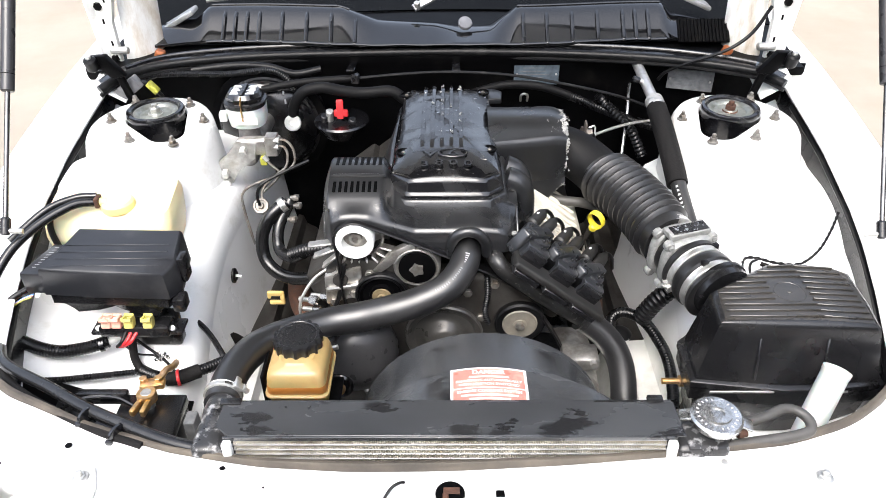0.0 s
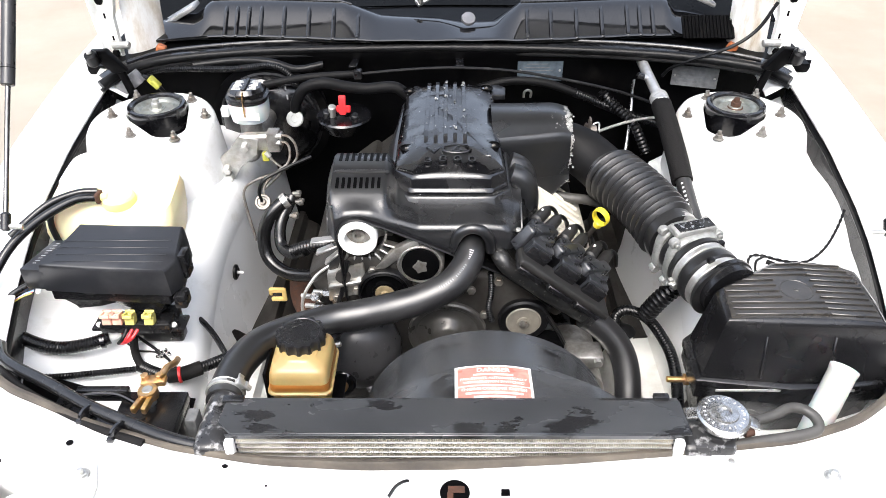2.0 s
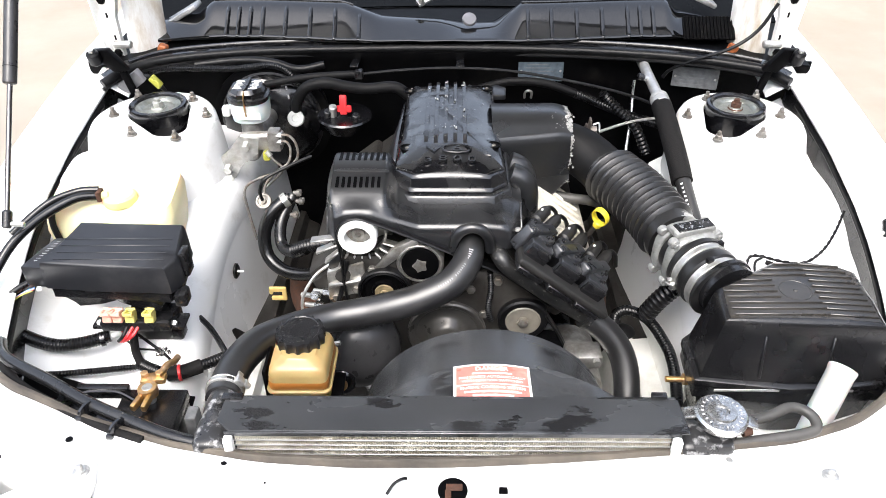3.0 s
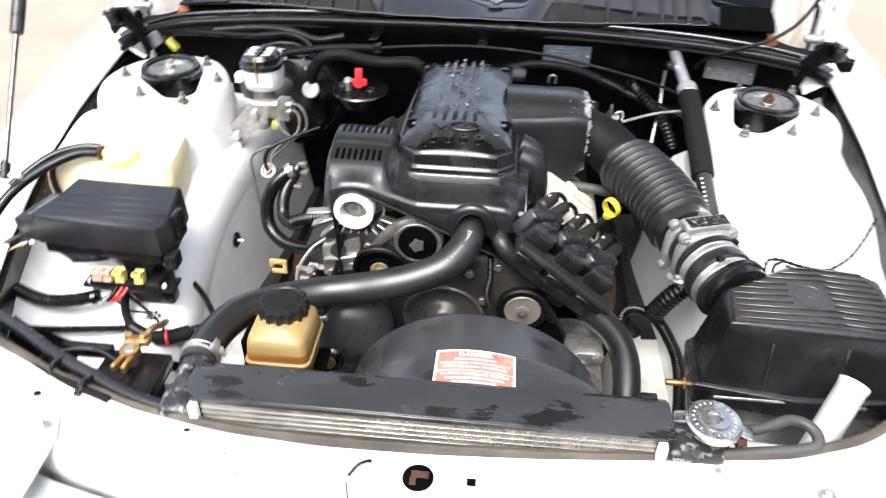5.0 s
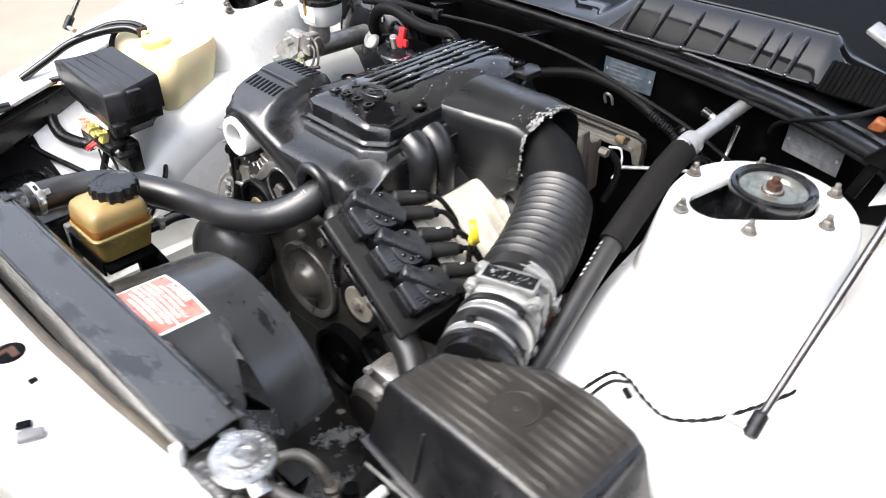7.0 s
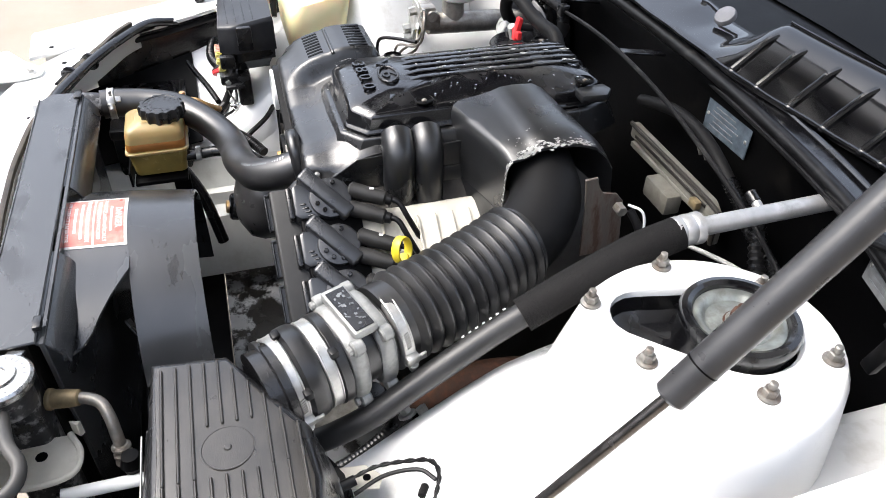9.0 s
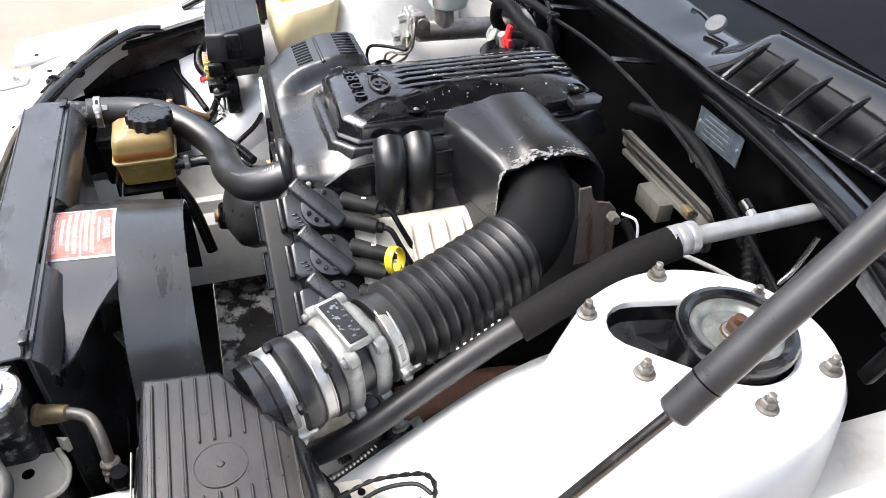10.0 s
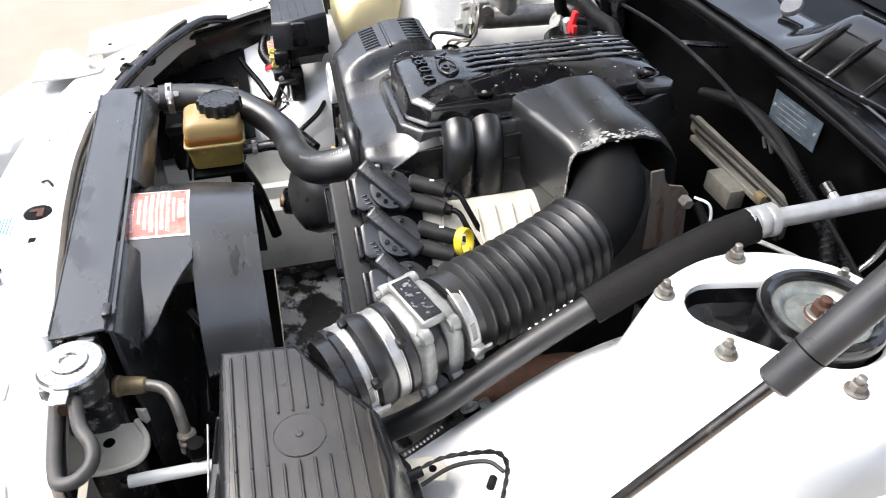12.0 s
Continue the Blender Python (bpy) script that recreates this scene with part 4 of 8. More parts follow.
# ---- identity plates ----
for c, w, h, mat, label in (((0.2115, 1.6445, 0.972), 0.108, 0.052, PLATE, "stamped blue-grey alloy plate riveted to the firewall"), ((0.575, 1.62, 0.965), 0.105, 0.050, PAPER, "grey printed plate on the firewall")):
    p = thing("id_plate", label, "plate", c, group="id plates")
    m = Matrix.Translation(c) @ Matrix.Rotation(radians(90), 4, "X")
    if c[0] > 0.4:
        m = m @ Matrix.Rotation(radians(-16), 4, "Y")
    part("sheet", box((0, 0, 0), (w, h, 0.002), 0.0006, 1, m), mat, p)
    for k in range(5):
        part("print_bar", box((0, 0, 0), (0.05 + 0.012 * (k % 3), 0.0018, 0.0006), 0, 1, m @ Matrix.Translation((-0.008, 0.016 - 0.008 * k, 0.0012))), FADED, p, "line of small print")
    for sx in (-1, 1):
        part("rivet", lathe([(0.003, 0), (0.0025, 0.0015), (0, 0.002)], m @ Matrix.Translation((sx * (w / 2 - 0.007), 0, 0.001)), 10), ZINC, p)

# ---- radiator ----
rad = thing("radiator", "aluminium finned radiator with speckled black end tanks", "radiator", (0, 0.63, 0.45))
# Solid dark block stands for the shade behind the fins.
part("core_block", box((0, 0.648, 0.66), (0.60, 0.036, 0.42), 0.002), GRIMY, rad, "dark block for the shade inside the core")
fins = bmesh.new()
for r in range(8):
    z0 = 0.8735 - 0.0098 * r
    prev = None
    for k in range(361):
        x = -0.298 + 0.596 * k / 360
        y = 0.6195 if k % 2 else 0.6235
        a, b = fins.verts.new((x, y, z0)), fins.verts.new((x, y, z0 - 0.0072))
        if prev:
            fins.faces.new((prev[0], a, b, prev[1]))
        prev = (a, b)
tagged(part("fin_sheet", fins, FIN, rad, "rows of fine zigzag fins", smooth=False), kind="stuff")
for r in range(9):
    part("core_tube", box((0, 0.6225, 0.8752 - 0.0098 * r), (0.598, 0.007, 0.0026), 0.0008, 1), SILVER_PAINT, rad, "flat bright core tube")
for sx in (-1, 1):
    part("end_tab", box((sx * 0.3035, 0.612, 0.862), (0.013, 0.012, 0.036), 0.003), WHITE_PLASTIC, rad, "white plastic end tab")
    part("tank", box((sx * 0.335, 0.640, 0.655), (0.050, 0.06, 0.42), 0.012, 3), TANK, rad, "speckled black end tank")
part("outlet", tube([(-0.335, 0.645, 0.84), (-0.338, 0.68, 0.852), (-0.339, 0.72, 0.845)], 0.021, 20, 0.01), TANK, rad, "speckled black hose outlet")
part("filler_neck", join(box((0.355, 0.636, 0.852), (0.06, 0.05, 0.03), 0.008), lathe([(0.028, 0.84), (0.028, 0.874), (0.033, 0.876)], Matrix.Translation((0.371, 0.652, 0.003)), 28)), TANK, rad)
cap = part("cap", lathe([(0.034, 0.874), (0.036, 0.877), (0.036, 0.884), (0.033, 0.887), (0.020, 0.888), (0.019, 0.891), (0.010, 0.892), (0.009, 0.889), (0.0, 0.889)], Matrix.Translation((0.371, 0.652, 0.003)), 44), CAP_METAL, rad, "stamped bright metal radiator cap")
for a in (-12, 168):
    part("ear", box((0, 0, 0), (0.024, 0.020, 0.005), 0.002, 2, Matrix.Translation((0.371, 0.652, 0.881)) @ Matrix.Rotation(radians(a), 4, "Z") @ Matrix.Translation((0.038, 0, 0)) @ Matrix.Rotation(0.3, 4, "Y")), CAP_METAL, cap)
for k in range(22):
    if k % 11 > 8:
        continue
    a = 2 * math.pi * k / 22
    part("print_bar", box((0, 0, 0), (0.004, 0.0022, 0.0006), 0, 1, Matrix.Translation((0.371, 0.652, 0.8905)) @ Matrix.Rotation(a, 4, "Z") @ Matrix.Translation((0, 0.0265, 0)) @ Matrix.Rotation(1.57, 4, "Z")), GREY_PRINT, cap, "embossed mark")
of = thing("overflow_hose", "grey rubber overflow hose looping off the radiator cap", "hose", (0.45, 0.65, 0.86))
part("hose", tube([(0.408, 0.655, 0.868), (0.434, 0.661, 0.869), (0.455, 0.668, 0.871), (0.477, 0.680, 0.869), (0.497, 0.680, 0.866), (0.510, 0.667, 0.863), (0.508, 0.650, 0.860), (0.490, 0.643, 0.858), (0.46, 0.638, 0.856), (0.41, 0.632, 0.853), (0.34, 0.622, 0.850)], 0.0075, 14, 0.005), GREY_HOSE, of)
part("clip", rod((0.402, 0.644, 0.861), (0.414, 0.646, 0.863), 0.0088, 16), RUST, of, "rusty spring clip")

cover_plate = thing("radiator_cover", "flat grey-black plastic cover over the radiator top", "cover", (0, 0.65, 0.87))
part("plate", prism([(-0.325, 0.640), (-0.303, 0.6205), (0.322, 0.6205), (0.319, 0.682), (-0.322, 0.684)], 0.8795, 0.8835, 0.0015, 1), SHROUD, cover_plate)
part("front_lip", box((0.0, 0.6195, 0.8795), (0.62, 0.003, 0.008), 0.001, 1), SHROUD, cover_plate)
part("clip_tab", box((0.292, 0.683, 0.888), (0.022, 0.010, 0.008), 0.002, 2), PLASTIC, cover_plate)
part("clip_tab", box((-0.312, 0.682, 0.884), (0.030, 0.012, 0.006), 0.002, 2), PLASTIC, cover_plate)

# ---- fan shroud ----
shroud = thing("fan_shroud", "black plastic fan shroud behind the radiator, greyed for its sheen", "fan shroud", (0.058, 0.77, 0.64))
FX, FZ = 0.058, 0.640


def hood(y0, y1, r0, r1, a0, a1, th=0.004, n=40, squash=0.985, flare=0.0):
    rows = []
    for j in range(9):
        t = j / 8
        y, r = y0 + (y1 - y0) * t, r0 + (r1 - r0) * t
        e = a1(t) if callable(a1) else a1
        row = []
        for i in range(n + 1):
            a = a0 + (e - a0) * i / n
            w = r * (1 + flare * ease(17, 52, a))
            row.append((FX + w * math.sin(radians(a)), y, FZ + squash * w * math.cos(radians(a))))
        rows.append(row)
    return sheet(rows, th)


part("hood", hood(0.676, 0.772, 0.233, 0.226, -72, lambda t: 53 - 9 * t if t < 0.45 else 49 - 23 * (t - 0.45) / 0.55, flare=0.22), SHROUD, shroud)
part("rear_hood", hood(0.770, 0.862, 0.2265, 0.214, -100, 68), SHROUD, shroud)
part("front_wall", prism([(-0.30, 0.40), (0.30, 0.40), (0.318, 0.8790), (-0.322, 0.8790)], 0, 0.006, 0.001, 1, Matrix.Translation((0, 0.690, 0)) @ Matrix.Rotation(radians(90), 4, "X")), SHROUD, shroud)
part("shoulder", sheet([[(-0.32 + 0.05 * i, 0.680 + 0.010 * j, 0.8790 - 0.004 * j * j) for i in range(7)] for j in range(4)], 0.004), SHROUD, shroud)
part("shoulder", sheet([[(0.14 + 0.044 * i, 0.680 + 0.010 * j, 0.8790 - 0.004 * j * j) for i in range(5)] for j in range(4)], 0.004), SHROUD, shroud)
part("fan_ring", hood(0.74, 0.80, 0.205, 0.205, 100, 260), SHROUD, shroud)
fan = thing("cooling_fan", "black plastic engine cooling fan inside the shroud", "fan", (FX, 0.76, FZ))
part("hub", rod((FX, 0.74, FZ), (FX, 0.79, FZ), 0.055, 28, bevel=0.006), PLASTIC, fan)
for k in range(7):
    m = Matrix.Translation((FX, 0.765, FZ)) @ Matrix.Rotation(2 * math.pi * k / 7, 4, "Y") @ Matrix.Translation((0, 0, 0.115)) @ Matrix.Rotation(0.5, 4, "Z")
    part("blade", box((0, 0, 0), (0.06, 0.004, 0.14), 0.0015, 1, m), PLASTIC, fan)

label = thing("warning_label", "red and white danger sticker on the fan shroud", "sticker", (0.06, 0.725, 0.868))
LW, LD = 0.116, 0.092


def on_hood(u, v, lift):
    """A point of the sticker, u to the right and v to the rear, wrapped on the hood."""
    x, y = FX + 0.002 + u, 0.724 + v
    r = 0.233 + (0.226 - 0.233) * (y - 0.676) / 0.096 + lift
    dx = (x - FX) / r
    return (x, y, FZ + 0.985 * r * math.sqrt(max(0, 1 - dx * dx)))


def patch(u0, u1, v0, v1, lift, n=10):
    return sheet([[on_hood(u0 + (u1 - u0) * i / n, v0 + (v1 - v0) * j / 6, lift) for i in range(n + 1)] for j in range(7)], 0.0004)


part("backing", patch(-LW / 2, LW / 2, -LD / 2, LD / 2, 0.0008), LABEL_WHITE, label)
part("upper_field", patch(-LW / 2 + 0.004, LW / 2 - 0.004, 0.003, LD / 2 - 0.004, 0.0012), LABEL_RED, label, "red field, washed pink for reflections")
part("lower_field", patch(-LW / 2 + 0.004, LW / 2 - 0.004, -LD / 2 + 0.004, 0.0005, 0.0012), LABEL_RED, label, "red field, washed pink for reflections")


def line_on_hood(text, size, v):
    cu = bpy.data.curves.new("line", "FONT")
    cu.body, cu.size, cu.align_x, cu.align_y, cu.resolution_u, cu.offset = text, size, "CENTER", "CENTER", 2, 0.00012
    tmp = bpy.data.objects.new("line", cu)
    scene.collection.objects.link(tmp)
    me = bpy.data.meshes.new_from_object(tmp.evaluated_get(bpy.context.evaluated_depsgraph_get()))
    bpy.data.objects.remove(tmp)
    bm = bmesh.new()
    bm.from_mesh(me)
    bpy.data.meshes.remove(me)
    for q in bm.verts:
        q.co = Vector(on_hood(q.co.x, v + q.co.y, 0.0017))
    part("printed_line", bm, LABEL_WHITE, label, "white printed words", smooth=False)


line_on_hood("DANGER", 0.0125, 0.0345)
line_on_hood("FAN STARTS AUTOMATICALLY", 0.0072, 0.0165)
line_on_hood("WITH IGNITION SWITCHED", 0.0072, 0.0085)
line_on_hood("ENGINE COOLING SYSTEM", 0.0080, -0.0060)
line_on_hood("USE CORRECT RADIATOR", 0.0080, -0.0325)
line_on_hood("CAP ONLY", 0.0072, -0.0400)
part("print_bar", patch(-0.030, 0.030, 0.0235, 0.0265, 0.0016), LABEL_WHITE, label, "line of small print")
part("print_bar", patch(-0.042, 0.042, -0.0160, -0.0125, 0.0016), LABEL_WHITE, label, "line of small print")
part("print_bar", patch(-0.030, 0.030, -0.0240, -0.0205, 0.0016), LABEL_WHITE, label, "line of small print")

# ---- power steering reservoir ----
ps = thing("power_steering_reservoir", "amber translucent power steering reservoir with black cap", "reservoir", (-0.243, 0.80, 0.75))


def rounded_ring(cx, cy, hx, hy, r, z, n=6):
    out = []
    for qx, qy, a0 in ((1, 1, 0), (-1, 1, 90), (-1, -1, 180), (1, -1, 270)):
        for k in range(n + 1):
            a = radians(a0 + 90 * k / n)
            out.append((cx + qx * (hx - r) + r * math.cos(a), cy + qy * (hy - r) + r * math.sin(a), z))
    return out


RX, RY = -0.238, 0.803
part("lower_tank", loft([rounded_ring(RX, RY, hx, hy, r, z) for hx, hy, r, z in ((0.036, 0.040, 0.012, 0.768), (0.041, 0.044, 0.012, 0.771), (0.0455, 0.0485, 0.012, 0.806), (0.0455, 0.0485, 0.012, 0.817))]), OLIVE, ps, "olive brown lower half")
part("tank", loft([rounded_ring(RX, RY, hx, hy, r, z) for hx, hy, r, z in ((0.0465, 0.0495, 0.012, 0.817), (0.047, 0.050, 0.012, 0.822), (0.0455, 0.0485, 0.012, 0.846), (0.0435, 0.0465, 0.013, 0.856), (0.038, 0.041, 0.014, 0.862), (0.030, 0.032, 0.016, 0.8645), (0.027, 0.028, 0.016, 0.868))]), AMBER, ps, "amber upper half")
part("seam_flange", loft([rounded_ring(RX, RY, h, h + 0.003, 0.013, z) for h, z in ((0.0495, 0.815), (0.0505, 0.816), (0.0505, 0.819), (0.0495, 0.820))]), AMBER, ps)
part("fluid_band", loft([rounded_ring(RX, RY, h, h + 0.003, 0.0125, z) for h, z in ((0.0468, 0.8215), (0.0474, 0.8225), (0.0470, 0.834), (0.0462, 0.8355))]), FLUID, ps, "dark fluid showing through the wall")
CX, CY = -0.240, 0.822
prof = []
for z, r in ((0.861, 0.035), (0.864, 0.0375), (0.881, 0.0375), (0.885, 0.0355), (0.8855, 0.031), (0.8845, 0.030)):
    prof.append([(CX + (r + 0.0018 * (1 if (k // 2) % 2 else -1) * (r > 0.033)) * math.cos(2 * math.pi * k / 56), CY + (r + 0.0018 * (1 if (k // 2) % 2 else -1) * (r > 0.033)) * math.sin(2 * math.pi * k / 56), z) for k in range(56)])
pcap = part("cap", loft(prof), PLASTIC, ps, "black ribbed screw cap")
for ring, r in ((14, 0.0255), (9, 0.017)):
    for k in range(ring):
        part("print_bar", box((0, 0, 0), (0.0045, 0.0030, 0.0010), 0.0003, 1, Matrix.Translation((CX, CY, 0.8848)) @ Matrix.Rotation(2 * math.pi * (k + 0.2) / (ring + 2), 4, "Z") @ Matrix.Translation((0, r, 0))), PLASTIC, pcap, "raised moulded mark")
part("bracket", join(box((RX - 0.056, RY, 0.80), (0.006, 0.06, 0.08), 0.002), box((RX, RY - 0.002, 0.763), (0.118, 0.09, 0.008), 0.002), box((RX, RY - 0.052, 0.775), (0.118, 0.004, 0.030), 0.001, 1), box((RX + 0.030, RY + 0.03, 0.70), (0.02, 0.03, 0.12), 0.003)), BLACK_BODY, ps, "black steel bracket")
part("return_pipe", tube([(RX + 0.028, RY + 0.044, 0.793), (RX + 0.028, RY + 0.070, 0.793), (RX + 0.034, RY + 0.105, 0.797), (RX + 0.055, RY + 0.16, 0.79), (RX + 0.06, RY + 0.20, 0.74)], 0.0095, 14, 0.007), HOSE, ps)
part("pipe_clip", lathe([(0.0105, 0), (0.012, 0.001), (0.012, 0.009), (0.0105, 0.010)], Matrix.Translation((RX + 0.028, RY + 0.062, 0.793)) @ frame_to((0, 0, 0), (0, 1, 0)), 20), BAND, ps, "bright hose clip")
part("clip_screw", join(box((RX + 0.034, RY + 0.067, 0.806), (0.012, 0.009, 0.009), 0.001, 1), rod((RX + 0.038, RY + 0.067, 0.809), (RX + 0.050, RY + 0.067, 0.812), 0.0042, 8)), BAND, ps, "small clip screw")
part("supply_pipe", tube([(RX + 0.02, RY + 0.03, 0.77), (RX + 0.03, RY + 0.06, 0.70), (RX + 0.04, RY + 0.08, 0.60)], 0.011, 12, 0.01), HOSE, ps)

# ---- upper radiator hose ----
uh = thing("upper_radiator_hose", "thick smooth black upper radiator hose", "hose", (-0.15, 0.94, 0.82))
HP = [(0.034, 1.075, 0.902), (0.033, 1.045, 0.898), (0.026, 1.003, 0.882), (-0.004, 0.966, 0.862), (-0.053, 0.949, 0.845), (-0.10, 0.938, 0.836), (-0.15, 0.935, 0.824), (-0.205, 0.926, 0.819), (-0.252, 0.903, 0.823), (-0.290, 0.872, 0.831), (-0.320, 0.838, 0.837), (-0.338, 0.790, 0.841), (-0.342, 0.738, 0.845), (-0.340, 0.712, 0.846)]
part("hose", tube(HP, 0.0262, 28, 0.006), RAD_HOSE, uh)
hose_line = smooth_path(HP, 0.004)
for k in range(22):
    q = 16 + k
    a, b = hose_line[q], hose_line[q + 1]
    along_hose = (b - a).normalized()
    face = Vector((0.1, -0.55, 0.83))
    face = (face - along_hose * face.dot(along_hose)).normalized()
    across = face.cross(along_hose)
    m = Matrix(((along_hose.x, across.x, face.x, 0), (along_hose.y, across.y, face.y, 0), (along_hose.z, across.z, face.z, 0), (0, 0, 0, 1)))
    if k in (5, 6, 14):
        continue
    part("print_bar", box((0, 0, 0), (0.0022, 0.0038 if k > 4 else 0.008 - 0.0015 * k, 0.0004), 0, 1, Matrix.Translation(a + face * 0.0261) @ m), GREY_PRINT if k < 5 else FADED, uh, "worn grey print")
ring_clamp((-0.342, 0.736, 0.845), (-0.3415, 0.726, 0.8455), 0.0270, uh, (-0.319, 0.730, 0.862), BAND)

# ---- lower hose and heater pipe ----
lp = thing("coolant_pipe", "speckled black steel coolant pipe with rubber elbow", "pipe", (0.2, 1.0, 0.8))
part("pipe", tube([(0.080, 1.065, 0.872), (0.084, 1.022, 0.884), (0.100, 1.008, 0.868), (0.135, 1.006, 0.840), (0.194, 1.003, 0.796), (0.268, 0.996, 0.748)], 0.0155, 18, 0.007), PIPE_BLACK, lp)
part("elbow_hose", tube([(0.25, 0.998, 0.760), (0.288, 0.988, 0.732), (0.315, 0.968, 0.700), (0.326, 0.940, 0.664), (0.325, 0.90, 0.62), (0.318, 0.86, 0.57), (0.31, 0.82, 0.53)], 0.0245, 22, 0.008), RAD_HOSE, lp, "thick black rubber elbow")
part("pipe_cap", rod((0.246, 0.998, 0.763), (0.254, 0.997, 0.757), 0.0250, 22), PIPE_BLACK, lp)

# ---- engine ----
eng = thing("engine_block", "grimy aluminium and iron engine block", "engine", (0, 1.25, 0.6))
part("block", box((0.0, 1.28, 0.62), (0.30, 0.44, 0.42), 0.02), GRIMY, eng)
part("front_case", box((0.01, 1.055, 0.70), (0.32, 0.05, 0.28), 0.02, 3), GRIMY, eng, "cast front timing case")
for s in (1, -1):
    m = Matrix.Translation((s * 0.165, 1.27, 0.80)) @ Matrix.Rotation(radians(s * 38), 4, "Y")
    part("head", box((0, 0, 0), (0.19, 0.42, 0.11), 0.012, 2, m), GRIMY, eng, "grimy cylinder head")
    m2 = Matrix.Translation((s * 0.211, 1.205 if s > 0 else 1.27, 0.829)) @ Matrix.Rotation(radians(s * 38), 4, "Y")
    part("rocker_cover", box((0, 0, 0), (0.143, 0.27 if s > 0 else 0.40, 0.04), 0.012, 2, m2), CREAM_CAST if s > 0 else GRIMY, eng, "pale cream rocker cover" if s > 0 else "grimy rocker cover")
    if s > 0:
        for k in range(7):
            part("cover_fin", box((0, 0, 0), (0.10, 0.004, 0.006), 0.001, 1, m2 @ Matrix.Translation((0, -0.085 + 0.026 * k, 0.022))), CREAM_CAST, eng)
part("manifold", box((0, 1.28, 0.89), (0.16, 0.40, 0.10), 0.02, 2), BLACK_BODY, eng, "dark intake manifold under the cover")
part("front_bracket", join(box((-0.12, 1.055, 0.845), (0.17, 0.05, 0.06), 0.010), box((-0.20, 1.06, 0.80), (0.06, 0.06, 0.10), 0.012), rod((-0.20, 1.02, 0.835), (-0.20, 1.05, 0.835), 0.014, 14)), GRIMY, eng, "grimy accessory bracket")
YZ = Matrix.Rotation(radians(90), 4, "X")
part("wedge_bracket", prism([(-0.232, 0.772), (-0.166, 0.794), (-0.160, 0.818), (-0.161, 0.864), (-0.230, 0.840)], 0, 0.022, 0.004, 2, Matrix.Translation((0, 1.048, 0)) @ YZ), ALU, eng, "cast aluminium wedge bracket")
part("wedge_rib", prism([(-0.228, 0.808), (-0.162, 0.822), (-0.162, 0.830), (-0.228, 0.816)], 0, 0.010, 0.002, 1, Matrix.Translation((0, 1.028, 0)) @ YZ), ALU, eng)
part("tensioner_arm", prism([(-0.152, 0.838), (-0.140, 0.836), (-0.100, 0.872), (-0.058, 0.905), (-0.064, 0.918), (-0.104, 0.896)], 0, 0.016, 0.003, 2, Matrix.Translation((0, 1.040, 0)) @ YZ), ALU, eng, "cast arm to the tensioner")
for bx, bz in ((-0.146, 0.846), (-0.216, 0.782), (-0.178, 0.80), (0.035, 0.80), (0.06, 0.74), (0.085, 0.82), (-0.02, 0.79)):
    part("case_bolt", rod((bx, 1.034, bz), (bx, 1.022, bz), 0.0085, 6, bevel=0.001), OLD_ZINC, eng, "hex bolt head")
part("exhaust_manifold", tube([(0.29, 1.13, 0.615), (0.305, 1.20, 0.635), (0.308, 1.3, 0.63), (0.30, 1.42, 0.58)], 0.030, 14, 0.015), RUST, eng, "rusty exhaust manifold")
part("exhaust_manifold", tube([(-0.30, 1.16, 0.62), (-0.33, 1.22, 0.62), (-0.35, 1.3, 0.60)], 0.026, 14, 0.015), RUST, eng, "rusty exhaust manifold")


def pulley(name, c, prof, label, group="pulleys", mat=None, n=48):
    """A pulley that faces the front of the car; prof gives (radius, distance towards the front)."""
    p = thing(name, label, "pulley", c, group=group)
    m = Matrix.Translation(c) @ Matrix.Rotation(radians(90), 4, "X")
    part("wheel", lathe(prof, m, n), mat or BLACK_BODY, p)
    return p, m


wp, m = pulley("water_pump_pulley", (-0.010, 1.035, 0.694), [(0.074, -0.02), (0.076, 0.0), (0.076, 0.012), (0.073, 0.015), (0.066, 0.014), (0.060, 0.008), (0.044, 0.007), (0.036, 0.012), (0.030, 0.024), (0.022, 0.030), (0.010, 0.033), (0, 0.0335)], "satin dark steel water pump pulley with domed hub", mat=DARK_STEEL)
idl, m = pulley("idler_pulley", (0.135, 1.03, 0.730), [(0.046, -0.015), (0.048, -0.012), (0.048, 0.010), (0.044, 0.013), (0.034, 0.012)], "idler pulley with dull metal centre and dark rim", mat=RUBBER)
part("centre_plate", lathe([(0.034, 0.005), (0.034, 0.0125), (0.032, 0.0145), (0.028, 0.0138), (0.013, 0.0142), (0.0125, 0.0165), (0, 0.0165)], m, 40), DUSTY_METAL, idl, "dull grey centre")
part("bolt", lathe([(0.0095, 0.016), (0.0095, 0.022), (0.006, 0.0235), (0, 0.0235)], m, 6), OLD_ZINC, idl, "hex bolt")
low, m = pulley("crank_pulley", (0.09, 1.02, 0.57), [(0.07, -0.02), (0.07, 0.014), (0.06, 0.015), (0.056, 0.006), (0.02, 0.008), (0.018, 0.015), (0, 0.016)], "black crank pulley low on the engine")
low2, m = pulley("tensioner_pulley", (0.185, 1.02, 0.655), [(0.038, -0.015), (0.038, 0.012), (0.033, 0.014), (0.030, 0.008), (0.012, 0.008), (0.010, 0.014), (0, 0.015)], "small black pulley below the idler")
alt = thing("alternator", "aluminium alternator with white pulley rim", "alternator", (-0.165, 1.06, 0.92))
m = Matrix.Translation((-0.166, 1.022, 0.925)) @ Matrix.Rotation(radians(90), 4, "X")
